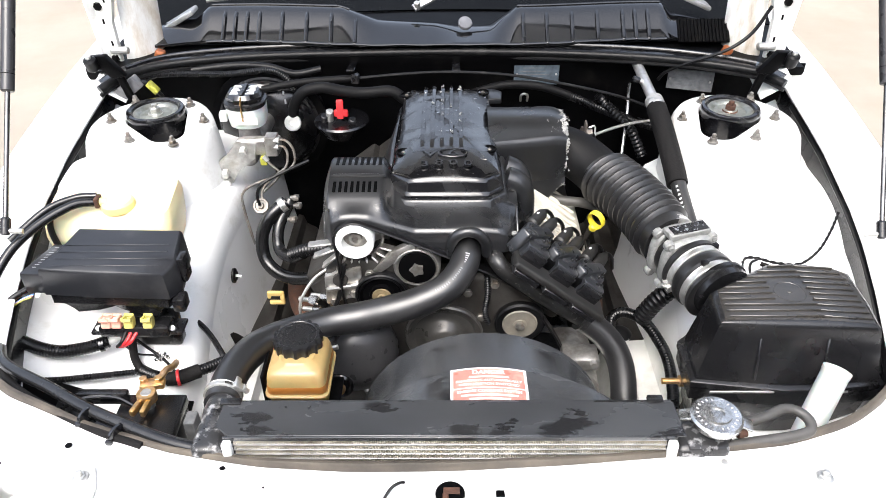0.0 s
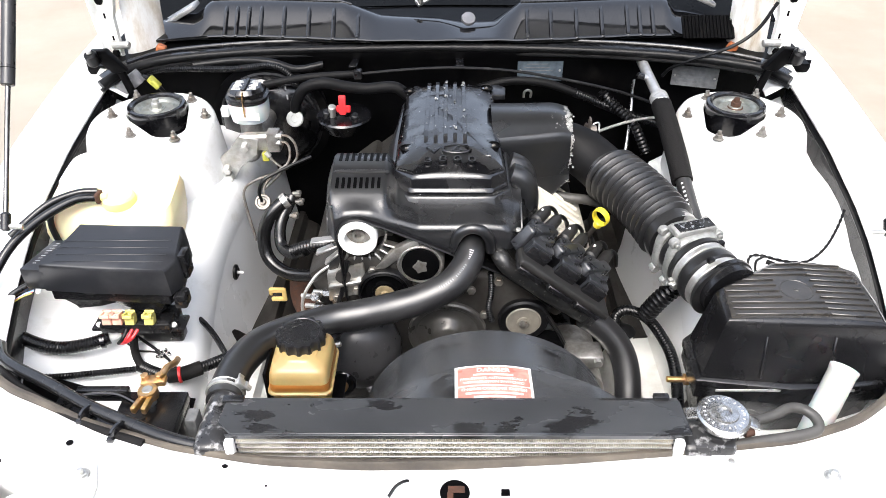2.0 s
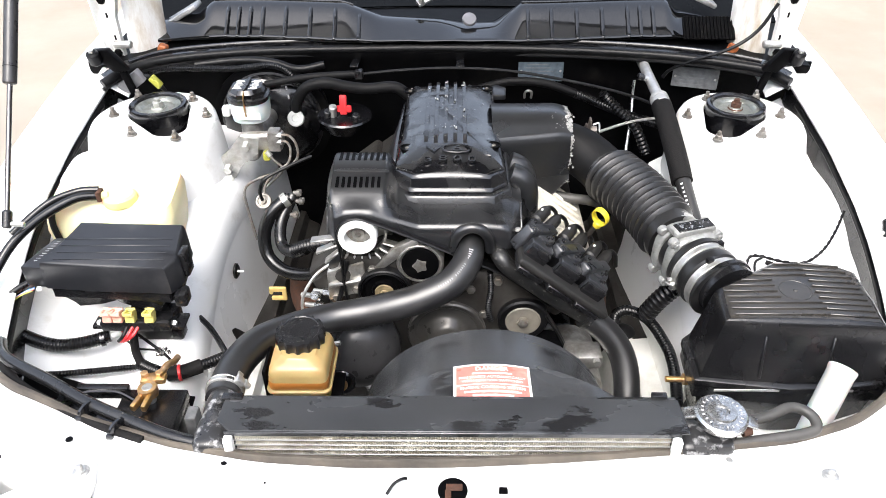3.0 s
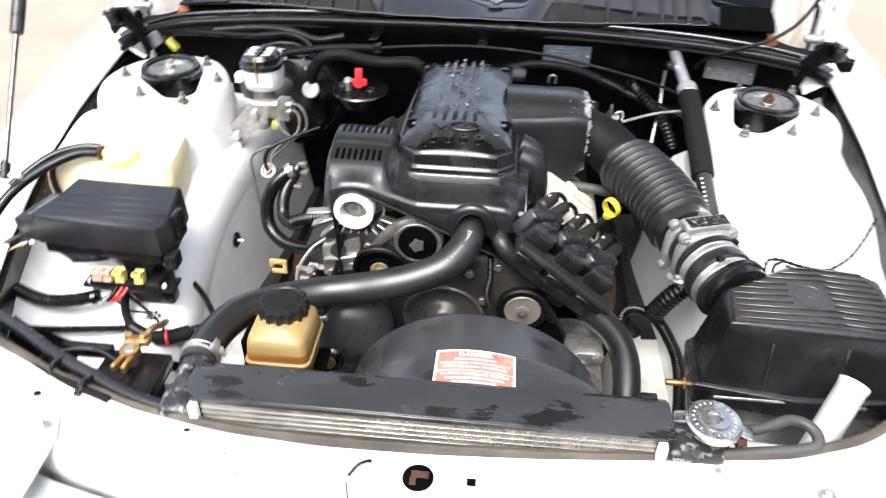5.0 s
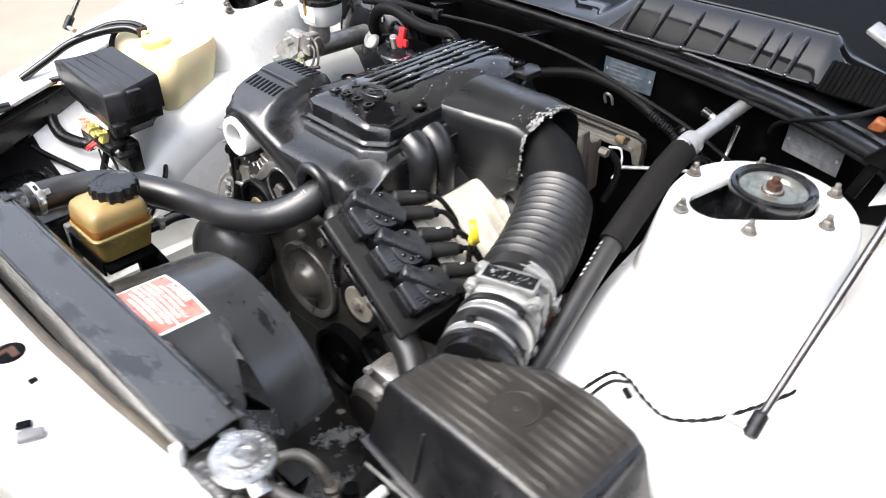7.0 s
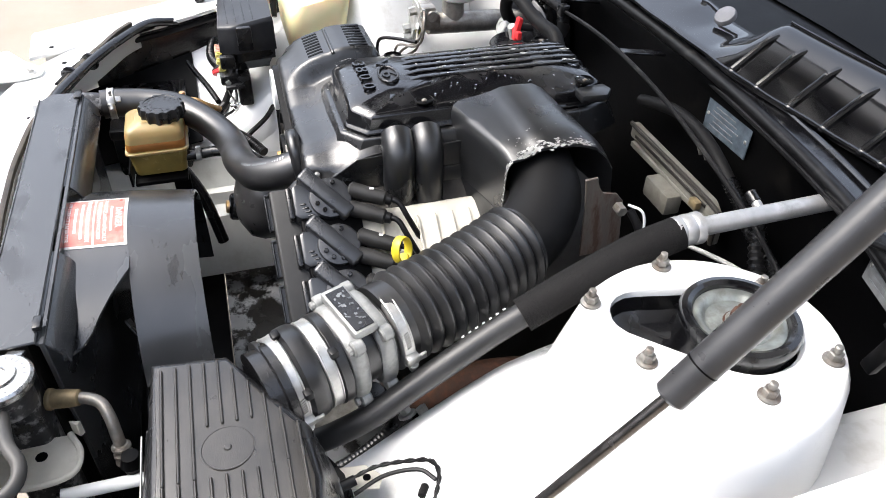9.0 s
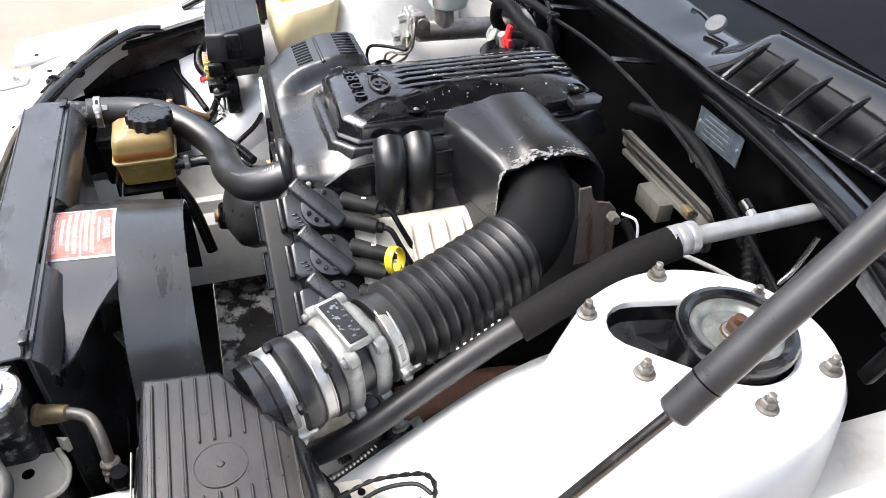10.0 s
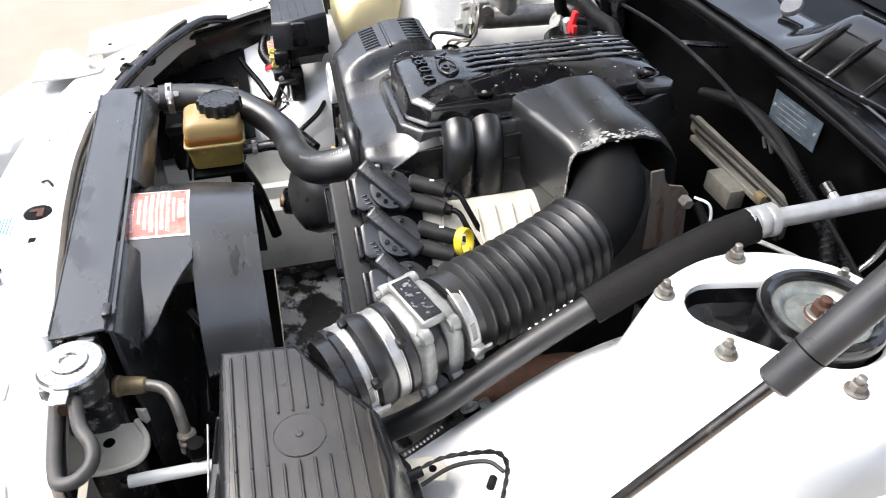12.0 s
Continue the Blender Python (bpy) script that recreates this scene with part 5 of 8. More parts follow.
part("pulley", lathe([(0.026, -0.025), (0.0345, -0.02), (0.0345, 0.008), (0.033, 0.010), (0.0232, 0.010), (0.0228, 0.006), (0.0226, -0.0155), (0.010, -0.016), (0, -0.016)], m, 44), WHITE_PLASTIC, alt, "white rimmed pulley")
part("pulley_bore", lathe([(0.0225, -0.0150), (0.0225, -0.0120), (0.015, -0.0125), (0.010, -0.0110)], m, 40), OLD_ZINC, alt, "grey pulley bore")
part("shaft_nut", lathe([(0.0115, -0.014), (0.0115, -0.004), (0.008, -0.002), (0.006, -0.002), (0.0055, -0.008), (0, -0.008)], m, 24), RUSTY_ZINC, alt, "rusty shaft nut")
part("body", rod((-0.166, 1.068, 0.915), (-0.166, 1.17, 0.915), 0.062, 32, bevel=0.012), ALU, alt, "cast aluminium body")
for k in range(18):
    a = 2 * math.pi * k / 18
    part("cooling_fin", box((0, 0, 0), (0.004, 0.030, 0.010), 0.001, 1, Matrix.Translation((-0.166, 1.051, 0.915)) @ Matrix.Rotation(a, 4, "Y") @ Matrix.Translation((0.046, 0, 0)) @ Matrix.Rotation(1.57, 4, "X")), ALU, alt)
for k in range(10):
    a = radians(188 + 17 * k)
    part("web_rib", box((0, 0, 0), (0.046, 0.018, 0.0045), 0.0015, 1, Matrix.Translation((-0.166, 1.040, 0.915)) @ Matrix.Rotation(-a, 4, "Y") @ Matrix.Translation((0.066, 0, 0))), ALU, alt, "radial cast rib")
ten = thing("belt_tensioner", "cast aluminium belt tensioner with star bolt", "tensioner", (-0.06, 1.03, 0.865))
m = Matrix.Translation((-0.058, 1.020, 0.862)) @ Matrix.Rotation(radians(90), 4, "X")
part("housing", lathe([(0.044, -0.03), (0.043, -0.006), (0.040, -0.002), (0.038, -0.002), (0.037, -0.006), (0.0, -0.006)], m, 40), ALU, ten)
part("cup", lathe([(0.034, -0.006), (0.034, -0.002), (0.024, 0.0), (0, 0.0)], m, 32), BLACK_BODY, ten)
star = []
for z in (0.0, 0.005):
    star.append([((0.014 if k % 2 else 0.010) * math.cos(2 * math.pi * k / 10), (0.014 if k % 2 else 0.010) * math.sin(2 * math.pi * k / 10), z) for k in range(10)])
sb = loft(star)
sb.transform(m)
part("star_bolt", sb, ALU, ten)
tp = thing("tensioner_roller", "grey roller with the drive belt round it", "roller", (-0.125, 1.03, 0.80))
m = Matrix.Translation((-0.125, 1.025, 0.803)) @ Matrix.Rotation(radians(90), 4, "X")
part("roller", lathe([(0.045, -0.016), (0.045, 0.008), (0.041, 0.011), (0.036, 0.004), (0.024, 0.004), (0.022, 0.010), (0.008, 0.011), (0.007, 0.016), (0, 0.017)], m, 44), BLACK_BODY, tp)
part("hub", lathe([(0.018, 0.010), (0.017, 0.013), (0.008, 0.0135), (0.007, 0.0175), (0, 0.018)], m, 24), DULL_BRASS, tp, "yellowish hub")
belt = thing("drive_belt", "ribbed black rubber drive belt", "belt", (0, 1.03, 0.8))
arc = [(-0.166 + 0.0375 * math.cos(radians(a)), 1.027, 0.925 + 0.0375 * math.sin(radians(a))) for a in range(185, 58, -14)]
part("run", tube([(-0.196, 1.027, 0.76), (-0.200, 1.027, 0.87)] + arc + [(-0.09, 1.027, 0.932), (0.02, 1.027, 0.878), (0.10, 1.027, 0.836), (0.185, 1.027, 0.765)], 0.01, 8, 0.006, flat=(0.005, 0.022, (0, -1, 0))), RUBBER, belt)
loop = [(-0.125 + 0.0475 * math.cos(radians(a)), 1.024, 0.803 + 0.0475 * math.sin(radians(a))) for a in range(200, -30, -15)]
part("run", tube(loop, 0.01, 8, 0.006, flat=(0.005, 0.022, (0, -1, 0))), RUBBER, belt)
part("run", tube([(0.178, 1.022, 0.745), (0.21, 1.018, 0.69), (0.245, 1.01, 0.61)], 0.01, 8, 0.01, flat=(0.005, 0.022, (0, -1, 0))), RUBBER, belt)
comp = thing("accessory_pump", "satin dark accessory pump with dished front", "pump", (-0.17, 0.95, 0.69))
m = Matrix.Translation((-0.168, 0.950, 0.710)) @ Matrix.Rotation(radians(75), 4, "X") @ Matrix.Rotation(radians(12), 4, "Y")
part("body", lathe([(0.06, -0.08), (0.075, -0.05), (0.078, -0.02), (0.072, 0.0), (0.05, 0.018), (0.035, 0.024), (0.0, 0.026)], m, 40), STRUT, comp)
part("pulley_nose", lathe([(0.026, 0.0), (0.026, 0.02), (0.022, 0.024), (0.014, 0.02), (0.012, 0.026), (0, 0.026)], Matrix.Translation((-0.203, 0.930, 0.670)) @ Matrix.Rotation(radians(80), 4, "X"), 30), BLACK_GLOSS, comp)
part("nose_bolt", lathe([(0.013, 0.0), (0.012, 0.005), (0.006, 0.006), (0, 0.005)], Matrix.Translation((-0.203, 0.905, 0.6745)) @ Matrix.Rotation(radians(80), 4, "X"), 20), BRASS, comp)
ac = thing("air_con_compressor", "grimy cast air conditioning compressor", "compressor", (0.25, 1.0, 0.6))
part("body", join(rod((0.235, 0.95, 0.60), (0.235, 1.10, 0.60), 0.058, 28, bevel=0.01), box((0.25, 0.985, 0.675), (0.07, 0.05, 0.03), 0.008)), ALU, ac)
part("face_ring", rod((0.235, 0.938, 0.60), (0.235, 0.952, 0.60), 0.045, 28, bevel=0.004), GRIMY, ac)
for a, b in ((-0.02, 0.02), (0.02, 0.015), (0.0, -0.025)):
    part("bolt", rod((0.25 + a, 0.955, 0.675 + b), (0.25 + a, 0.945, 0.675 + b), 0.007, 6), ZINC, ac)

# ---- engine cover ----
cov = thing("engine_cover", "worn black plastic engine cover with raised ribs", "engine cover", (0, 1.25, 0.95))
SK_X = (-0.226, -0.215, -0.19, -0.165, -0.14, -0.11, -0.06, 0.0, 0.06, 0.09, 0.112, 0.126)
SK_S = (0.930, 0.960, 0.972, 0.975, 0.972, 0.960, 0.943, 0.943, 0.945, 0.942, 0.930, 0.905)
BT_X = (-0.226, -0.212, -0.203, -0.19, -0.165, -0.145, -0.11, -0.06, -0.01, 0.0, 0.008, 0.02, 0.035, 0.05, 0.062, 0.07, 0.10, 0.126)
BT_Z = (0.893, 0.893, 0.930, 0.946, 0.953, 0.950, 0.935, 0.911, 0.892, 0.892, 0.920, 0.935, 0.940, 0.935, 0.920, 0.897, 0.898, 0.893)
HUMP_Y = (1.046, 1.060, 1.075, 1.095, 1.106, 1.116, 1.130, 1.150, 1.170, 1.182, 1.192, 1.198)
HUMP_Z = (0.976, 0.986, 0.9935, 0.9995, 1.0015, 1.0065, 1.0085, 1.0090, 1.0080, 1.003, 0.985, 0.94)


def hump_z(y):
    return curve_at(HUMP_Y, HUMP_Z, y)


rows = []
for i in range(97):
    x = -0.226 + 0.352 * i / 96
    zs, zb = curve_at(SK_X, SK_S, x), curve_at(BT_X, BT_Z, x)
    zb = min(zb, zs - 0.006)
    yf = 1.026 + 0.03 * ease(0.10, 0.126, x) + 0.03 * ease(-0.205, -0.226, x)
    up = 0.975 - 0.022 * ease(0.06, 0.126, x)
    w = ease(-0.098, -0.122, x) * (1 - 0.75 * ease(-0.212, -0.226, x) ** 2)
    row = [(x, yf + 0.012, zb + 0.002), (x, yf, zb), (x, yf - 0.001, zb * 0.5 + zs * 0.5 - 0.004), (x, yf, zs - 0.010), (x, yf + 0.003, zs - 0.004), (x, yf + 0.009, zs)]
    base = lambda y: curve_at((1.046, 1.076, 1.10, 1.13, 1.17, 1.19, 1.198), (zs + 0.001, zs * 0.5 + up * 0.5 - 0.008, up - 0.006, up, up, up - 0.012, up - 0.06), y)
    for y in HUMP_Y:
        row.append((x, max(y, yf + 0.012) if y < 1.07 else y, base(y) * (1 - w) + max(hump_z(y), base(y)) * w))
    rows.append(row)
shell = part("lower_shell", sheet(rows, 0.003), COVER, cov)
for sx, pts in ((1, [(1.055, 0.892), (1.052, 0.91), (1.065, 0.925), (1.10, 0.948), (1.27, 0.957), (1.27, 0.82), (1.13, 0.82)]), (-1, [(1.055, 0.893), (1.052, 0.92), (1.07, 0.945), (1.11, 0.972), (1.19, 0.97), (1.195, 0.92), (1.12, 0.90)])):
    x = 0.1245 if sx > 0 else -0.2245
    m = Matrix(((0, 0, 1, x), (1, 0, 0, 0), (0, 1, 0, 0), (0, 0, 0, 1)))
    part("side_wall", prism(pts, -0.002, 0.002, 0.001, 1, m), COVER, cov)
for k in range(2):
    part("flute", tube([(0.108, 1.162 + 0.043 * k, 0.968), (0.128, 1.160 + 0.043 * k, 0.958), (0.140, 1.158 + 0.043 * k, 0.928), (0.142, 1.156 + 0.043 * k, 0.815)], 0.0235, 16, 0.006), COVER, cov)
part("lower_body", box((0.095, 1.28, 0.86), (0.075, 0.28, 0.12), 0.012, 2), COVER, cov, "dark lower body of the cover")
part("chip_patch", box((0.117, 1.043, 0.925), (0.010, 0.008, 0.008), 0.003), PAINT_CHIP, cov, "pale chipped corner")

PANEL = [(-0.074, 1.098), (0.070, 1.098), (0.100, 1.124), (0.092, 1.46), (0.074, 1.505), (-0.086, 1.505), (-0.102, 1.46), (-0.108, 1.128)]


def panel_ring(scale, z0, crown):
    c = Vector((-0.004, 1.30))
    out = []
    k = len(PANEL)
    for i in range(k):
        a, b = Vector(PANEL[i]), Vector(PANEL[(i + 1) % k])
        for j in range(8):
            p = a.lerp(b, j / 8)
            d = p - c
            q = c + d * (1 - scale / d.length)
            out.append((q.x, q.y, z0 + crown * (1 - (q.x / 0.11) ** 2)))
    return out


bm = loft([panel_ring(-0.004, 0.970, 0), panel_ring(-0.003, 0.9725, 0), panel_ring(0.0, 0.9745, 0), panel_ring(0.002, 0.978, 0), panel_ring(0.0045, 0.9905, 0.003), panel_ring(0.009, 0.9945, 0.006), panel_ring(0.020, 0.9955, 0.010), panel_ring(0.045, 0.996, 0.0155), panel_ring(0.07, 0.996, 0.018), panel_ring(0.09, 0.996, 0.019)])
panel = part("top_panel", bm, PANEL_TOP, cov, "wet worn raised top panel")
part("trim_step", loft([panel_ring(-0.030, 0.925, 0), panel_ring(-0.021, 0.948, 0), panel_ring(-0.0135, 0.963, 0), panel_ring(-0.0115, 0.9660, 0), panel_ring(-0.009, 0.9672, 0), panel_ring(-0.003, 0.9675, 0), panel_ring(0.01, 0.9675, 0)]), COVER, cov)


def top_z(x):
    return 0.996 + 0.019 * (1 - (x / 0.11) ** 2)


for k in range(5):
    x = -0.046 + 0.0185 * k
    zc = top_z(x - 0.004) - 0.0005
    part("rib", tube([(x - 0.004, 1.205, zc - 0.003), (x - 0.004, 1.22, zc), (x - 0.004, 1.35, zc), (x - 0.003, 1.47, zc), (x - 0.003, 1.488, zc - 0.006)], 0.003, 8, 0.02, flat=(0.0085, 0.0036, (0, 0, 1))), PANEL_TOP, panel, "raised rib")
for x, y in ((0.078, 1.212), (-0.086, 1.205), (0.075, 1.471), (-0.092, 1.468)):
    part("fixing_hole", lathe([(0.014, 0.0), (0.0145, 0.0028), (0.0125, 0.0038), (0.0115, 0.0005), (0.0, 0.0005)], Matrix.Translation((x, y, top_z(x) - 0.004)), 24), BLACK_BODY, panel, "dark fixing hole")
    part("fixing_bolt", lathe([(0.0042, 0), (0.0042, 0.0022), (0.003, 0.003), (0, 0.003)], Matrix.Translation((x, y, top_z(x) - 0.004)), 8), OLD_ZINC, panel, "small sunken bolt head")
for k, ch in enumerate("3800"):
    x = -0.044 + 0.0265 * k
    letters(ch, 0.042, Matrix.Translation((x, 1.139, top_z(x) - 0.0008)) @ Matrix.Diagonal((0.86, 0.66, 1, 1)), PANEL_TOP, panel, "raised_lettering", 0.0022, "raised black number")
for ch, x, sc in (("V", -0.034, 1.1), ("6", 0.008, 1.0)):
    letters(ch, 0.046, Matrix.Translation((x, 1.175, top_z(x) - 0.0005)) @ Matrix.Diagonal((sc, 0.68, 1, 1)), PANEL_TOP, panel, "raised_lettering", 0.0022, "raised black letter")
ringb = [(0.008 + 0.026 * math.cos(a), 1.175 + 0.014 * math.sin(a), top_z(0.02) + 0.001) for a in np.linspace(0, 2 * math.pi, 33)]
part("emblem_ring", tube(ringb, 0.0022, 8, 0.004), PANEL_TOP, panel, "raised oval ring")
part("emblem_wedge", prism([(0.040, 1.186), (0.046, 1.188), (0.072, 1.162), (0.052, 1.166)], 1.002, 1.0085, 0.001, 1), PANEL_TOP, panel, "raised wedge")
part("ear_lug", prism([(0.085, 1.45), (0.115, 1.45), (0.118, 1.49), (0.10, 1.505), (0.08, 1.50)], 0.985, 0.998, 0.003), COVER, cov)

for k in range(8):
    x = -0.204 + 0.0112 * k
    part("vent_slot", box((x, 1.157, hump_z(1.157) - 0.0002), (0.0062, 0.030, 0.002), 0.0006, 1), BLACK_BODY, shell, "dark vent slot")
for k in range(8):
    x = -0.204 + 0.0105 * k
    part("vent_slot", box((x, 1.086, hump_z(1.086) - 0.0004), (0.0060, 0.026, 0.002), 0.0006, 1, Matrix.Rotation(math.atan2(hump_z(1.091) - hump_z(1.081), 0.010), 4, "X")), BLACK_BODY, shell, "dark vent slot")
part("step_ridge", tube([(-0.214, 1.113, hump_z(1.113) - 0.004), (-0.20, 1.112, hump_z(1.112) + 0.0005), (-0.13, 1.112, hump_z(1.112) + 0.0005), (-0.115, 1.113, hump_z(1.113) - 0.003)], 0.003, 8, 0.008), COVER, shell)
part("hose_arch", tube([(0.002, 1.025, 0.890), (0.004, 1.022, 0.915), (0.015, 1.020, 0.936), (0.035, 1.020, 0.944), (0.055, 1.020, 0.936), (0.066, 1.022, 0.915), (0.068, 1.025, 0.892)], 0.0095, 14, 0.005), COVER, cov, "moulded arch over the hose")

# intake box on the cover's side
HOOD_P = ((1.243, 0.895), (1.2435, 0.94), (1.2445, 0.975), (1.246, 0.988), (1.251, 0.9945), (1.262, 0.9965), (1.290, 0.999), (1.315, 1.0045), (1.328, 1.0095), (1.350, 1.011), (1.385, 1.009), (1.412, 1.000), (1.432, 0.982), (1.444, 0.95), (1.450, 0.90))


def hood_point(t, k):
    y, z = HOOD_P[k]
    front = max(0.0, (1.33 - y) / 0.09)
    return (0.080 + 0.160 * t, y + (0.038 * t if k < 5 else 0.038 * t * min(1, front)) - 0.022 * (1 - t) * ease(1.36, 1.44, y), z + (0.002 - 0.004 * t - 0.010 * max(0.0, (t - 0.8) / 0.2) ** 2) * (1 if z > 0.95 else 0))


rings = [[hood_point(i / 10, k) for k in range(len(HOOD_P))] for i in range(11)]
part("intake_box", sheet(rings, 0.004, (0, 0.15, -1)), COVER, cov, "worn black intake hood")
SKIRT_X = (0.100, 0.125, 0.140, 0.152, 0.165, 0.178, 0.190, 0.202, 0.214, 0.226, 0.240)
SKIRT_Z = (0.806, 0.806, 0.814, 0.838, 0.850, 0.850, 0.846, 0.850, 0.862, 0.876, 0.888)
skirt = []
for i in range(24):
    x = 0.100 + 0.140 * i / 23
    z1 = curve_at(SKIRT_X, SKIRT_Z, x)
    z0 = hood_point((x - 0.080) / 0.160, 0)[2] + 0.004
    y0 = hood_point((x - 0.080) / 0.160, 0)[1] - 0.0005
    skirt.append([(x, y0 - 0.006 * j / 5 + 0.003 * (j == 5), z0 + (min(z1, z0 - 0.002) - z0) * j / 5) for j in range(6)])
part("intake_skirt", sheet(skirt, 0.003, (0, 1, 0)), COVER, cov, "scalloped lower edge of the hood")
rngc = random.Random(5)
chips = bmesh.new()


def chip(c, e1, e2, size, long=1.5):
    """A ragged flake of lost paint, made of a few small pieces."""
    for q in range(rngc.randrange(1, 5)):
        o = c + e1 * rngc.gauss(0, size * 1.2) + e2 * rngc.gauss(0, size * 0.8)
        vs = []
        for n in range(7):
            an, rr = n * 2 * math.pi / 7, size * rngc.uniform(0.25, 1.1)
            vs.append(chips.verts.new(o + e1 * (rr * long * math.cos(an)) + e2 * (rr * 0.8 * math.sin(an))))
        chips.faces.new(vs)


for k in range(190):
    j = rngc.uniform(5.5, len(HOOD_P) - 4.2) if k % 6 else rngc.uniform(0.3, 4.0)
    j0, f = int(j), j - int(j)
    t = 1 - abs(rngc.gauss(0, 0.028)) if k % 6 else 0.995
    if k % 8 == 1:
        t = 1 - rngc.random() * 0.28
    a, b = Vector(hood_point(t, j0)), Vector(hood_point(t, j0 + 1))
    e1 = (b - a).normalized()
    nrm = Vector((0, -e1.z, e1.y)).normalized()
    size = rngc.uniform(0.0008, 0.0032) if t > 0.93 else rngc.uniform(0.0006, 0.0014)
    chip(a.lerp(b, f) + nrm * 0.0007, e1, Vector((1, 0, -0.10 if t > 0.8 else -0.02)), size, 1.3)
for k in range(40):
    x = 0.10 + 0.14 * rngc.random()
    z = curve_at(SKIRT_X, SKIRT_Z, x) + 0.002
    chip(Vector((x, hood_point((x - 0.080) / 0.160, 0)[1] - 0.0072, z + abs(rngc.gauss(0, 0.002)))), Vector((1, 0, 0)), Vector((0, 0, 1)), rngc.uniform(0.0006, 0.0016))
for k in range(150):
    i = rngc.randrange(len(PANEL))
    a, b = Vector(PANEL[i]), Vector(PANEL[(i + 1) % len(PANEL)])
    q = a.lerp(b, rngc.random())
    q = q - (q - Vector((-0.004, 1.30))).normalized() * (abs(rngc.gauss(0, 0.002)) + 0.0085)
    z = top_z(q.x) - 0.0022
    if k % 3 == 1 and q.y < 1.45:
        q = q + (q - Vector((-0.004, 1.30))).normalized() * 0.0175
        z = 0.9683
    if k % 3 == 0:
        q = Vector((-0.050 + 0.0185 * rngc.randrange(5) + rngc.gauss(0, 0.001), rngc.uniform(1.22, 1.48)))
        z = top_z(q.x) + 0.0027
    if q.y > 1.482:
        continue
    chip(Vector((q.x, q.y, z)), Vector((0, 1, 0)), Vector((1, 0, 0)), rngc.uniform(0.0004, 0.0011) if k % 3 or k % 12 else rngc.uniform(0.0014, 0.0024), 1.5 if k % 3 or k % 12 else 3.2)
for k in range(26):
    f = rngc.random() ** 1.5
    chip(Vector((0.1272, 1.056 + 0.030 * f, 0.902 + 0.018 * rngc.random())), Vector((0, 0.6, 0.8)), Vector((0, 0.8, -0.6)), rngc.uniform(0.0008, 0.0019))
tagged(part("paint_wear", chips, PAINT_CHIP, cov, "pale chips along the worn edges", smooth=False), kind="stuff")

def beads(name, places, parent, label, seed):
    """Drops of water lying on a surface: flat domes of many sizes."""
    rng = random.Random(seed)
    verts, faces = [], []
    for p in places:
        r = rng.choice((0.0006, 0.0008, 0.0010, 0.0013, 0.0019)) * rng.uniform(0.8, 1.2)
        sx, sy = rng.uniform(0.8, 1.4), rng.uniform(0.8, 1.4)
        base = len(verts)
        for f, h in ((1.0, -0.1), (0.92, 0.28), (0.6, 0.52)):
            verts += [(p[0] + r * f * sx * math.cos(k * math.pi / 4), p[1] + r * f * sy * math.sin(k * math.pi / 4), p[2] + r * h) for k in range(8)]
        verts.append((p[0], p[1], p[2] + r * 0.6))
        for ring in (0, 8):
            faces += [(base + ring + k, base + ring + (k + 1) % 8, base + ring + 8 + (k + 1) % 8, base + ring + 8 + k) for k in range(8)]
        faces += [(base + 16 + k, base + 16 + (k + 1) % 8, base + 24) for k in range(8)]
        faces.append(tuple(base + k for k in range(7, -1, -1)))
    me = bpy.data.meshes.new(name)
    me.from_pydata(verts, [], faces)
    bm = bmesh.new()
    bm.from_mesh(me)
    bpy.data.meshes.remove(me)
    return tagged(part(name, bm, WATER, parent, label), kind="stuff")


rngw = random.Random(21)
spots = []
for k in range(140):
    x, y = rngw.uniform(-0.088, 0.085), 1.13 + 0.34 * rngw.random() ** 0.6
    spots.append((x, y, top_z(x) - 0.0008 if abs(x) < 0.07 else top_z(x) - 0.003))
beads("water_film", spots, cov, "clear drops of water", 4)

# ---- intake duct, bellows, air flow meter ----
duct = thing("intake_elbow", "matt black intake elbow entering the cover", "duct", (0.28, 1.33, 0.93))
part("end_bead", rod((0.318, 1.270, 0.902), (0.322, 1.262, 0.900), 0.0525, 28, bevel=0.002), RUBBER, duct, "thick rubber end bead")
part("elbow", tube([(0.15, 1.352, 0.940), (0.21, 1.348, 0.936), (0.262, 1.334, 0.926), (0.302, 1.298, 0.910), (0.325, 1.255, 0.898)], 0.050, 28, 0.01), MATT_RUBBER, duct)
bel = thing("intake_bellows", "grey-black corrugated intake bellows hose", "bellows", (0.37, 1.16, 0.90))
B0, B1 = Vector((0.318, 1.278, 0.905)), Vector((0.402, 1.066, 0.889))


def bellows_profile(length, n):
    prof = [(0.050, 0.0), (0.053, 0.002)]
    pitch = (length - 0.030) / n
    for k in range(n):
        h = 0.006 + pitch * k
        r = 0.0605 - 0.002 * (k / n)
        prof += [(r - 0.0085, h), (r - 0.002, h + pitch * 0.28), (r, h + pitch * 0.42), (r, h + pitch * 0.58), (r - 0.002, h + pitch * 0.72)]
    prof += [(0.0505, length - 0.024), (0.0505, length)]
    return prof


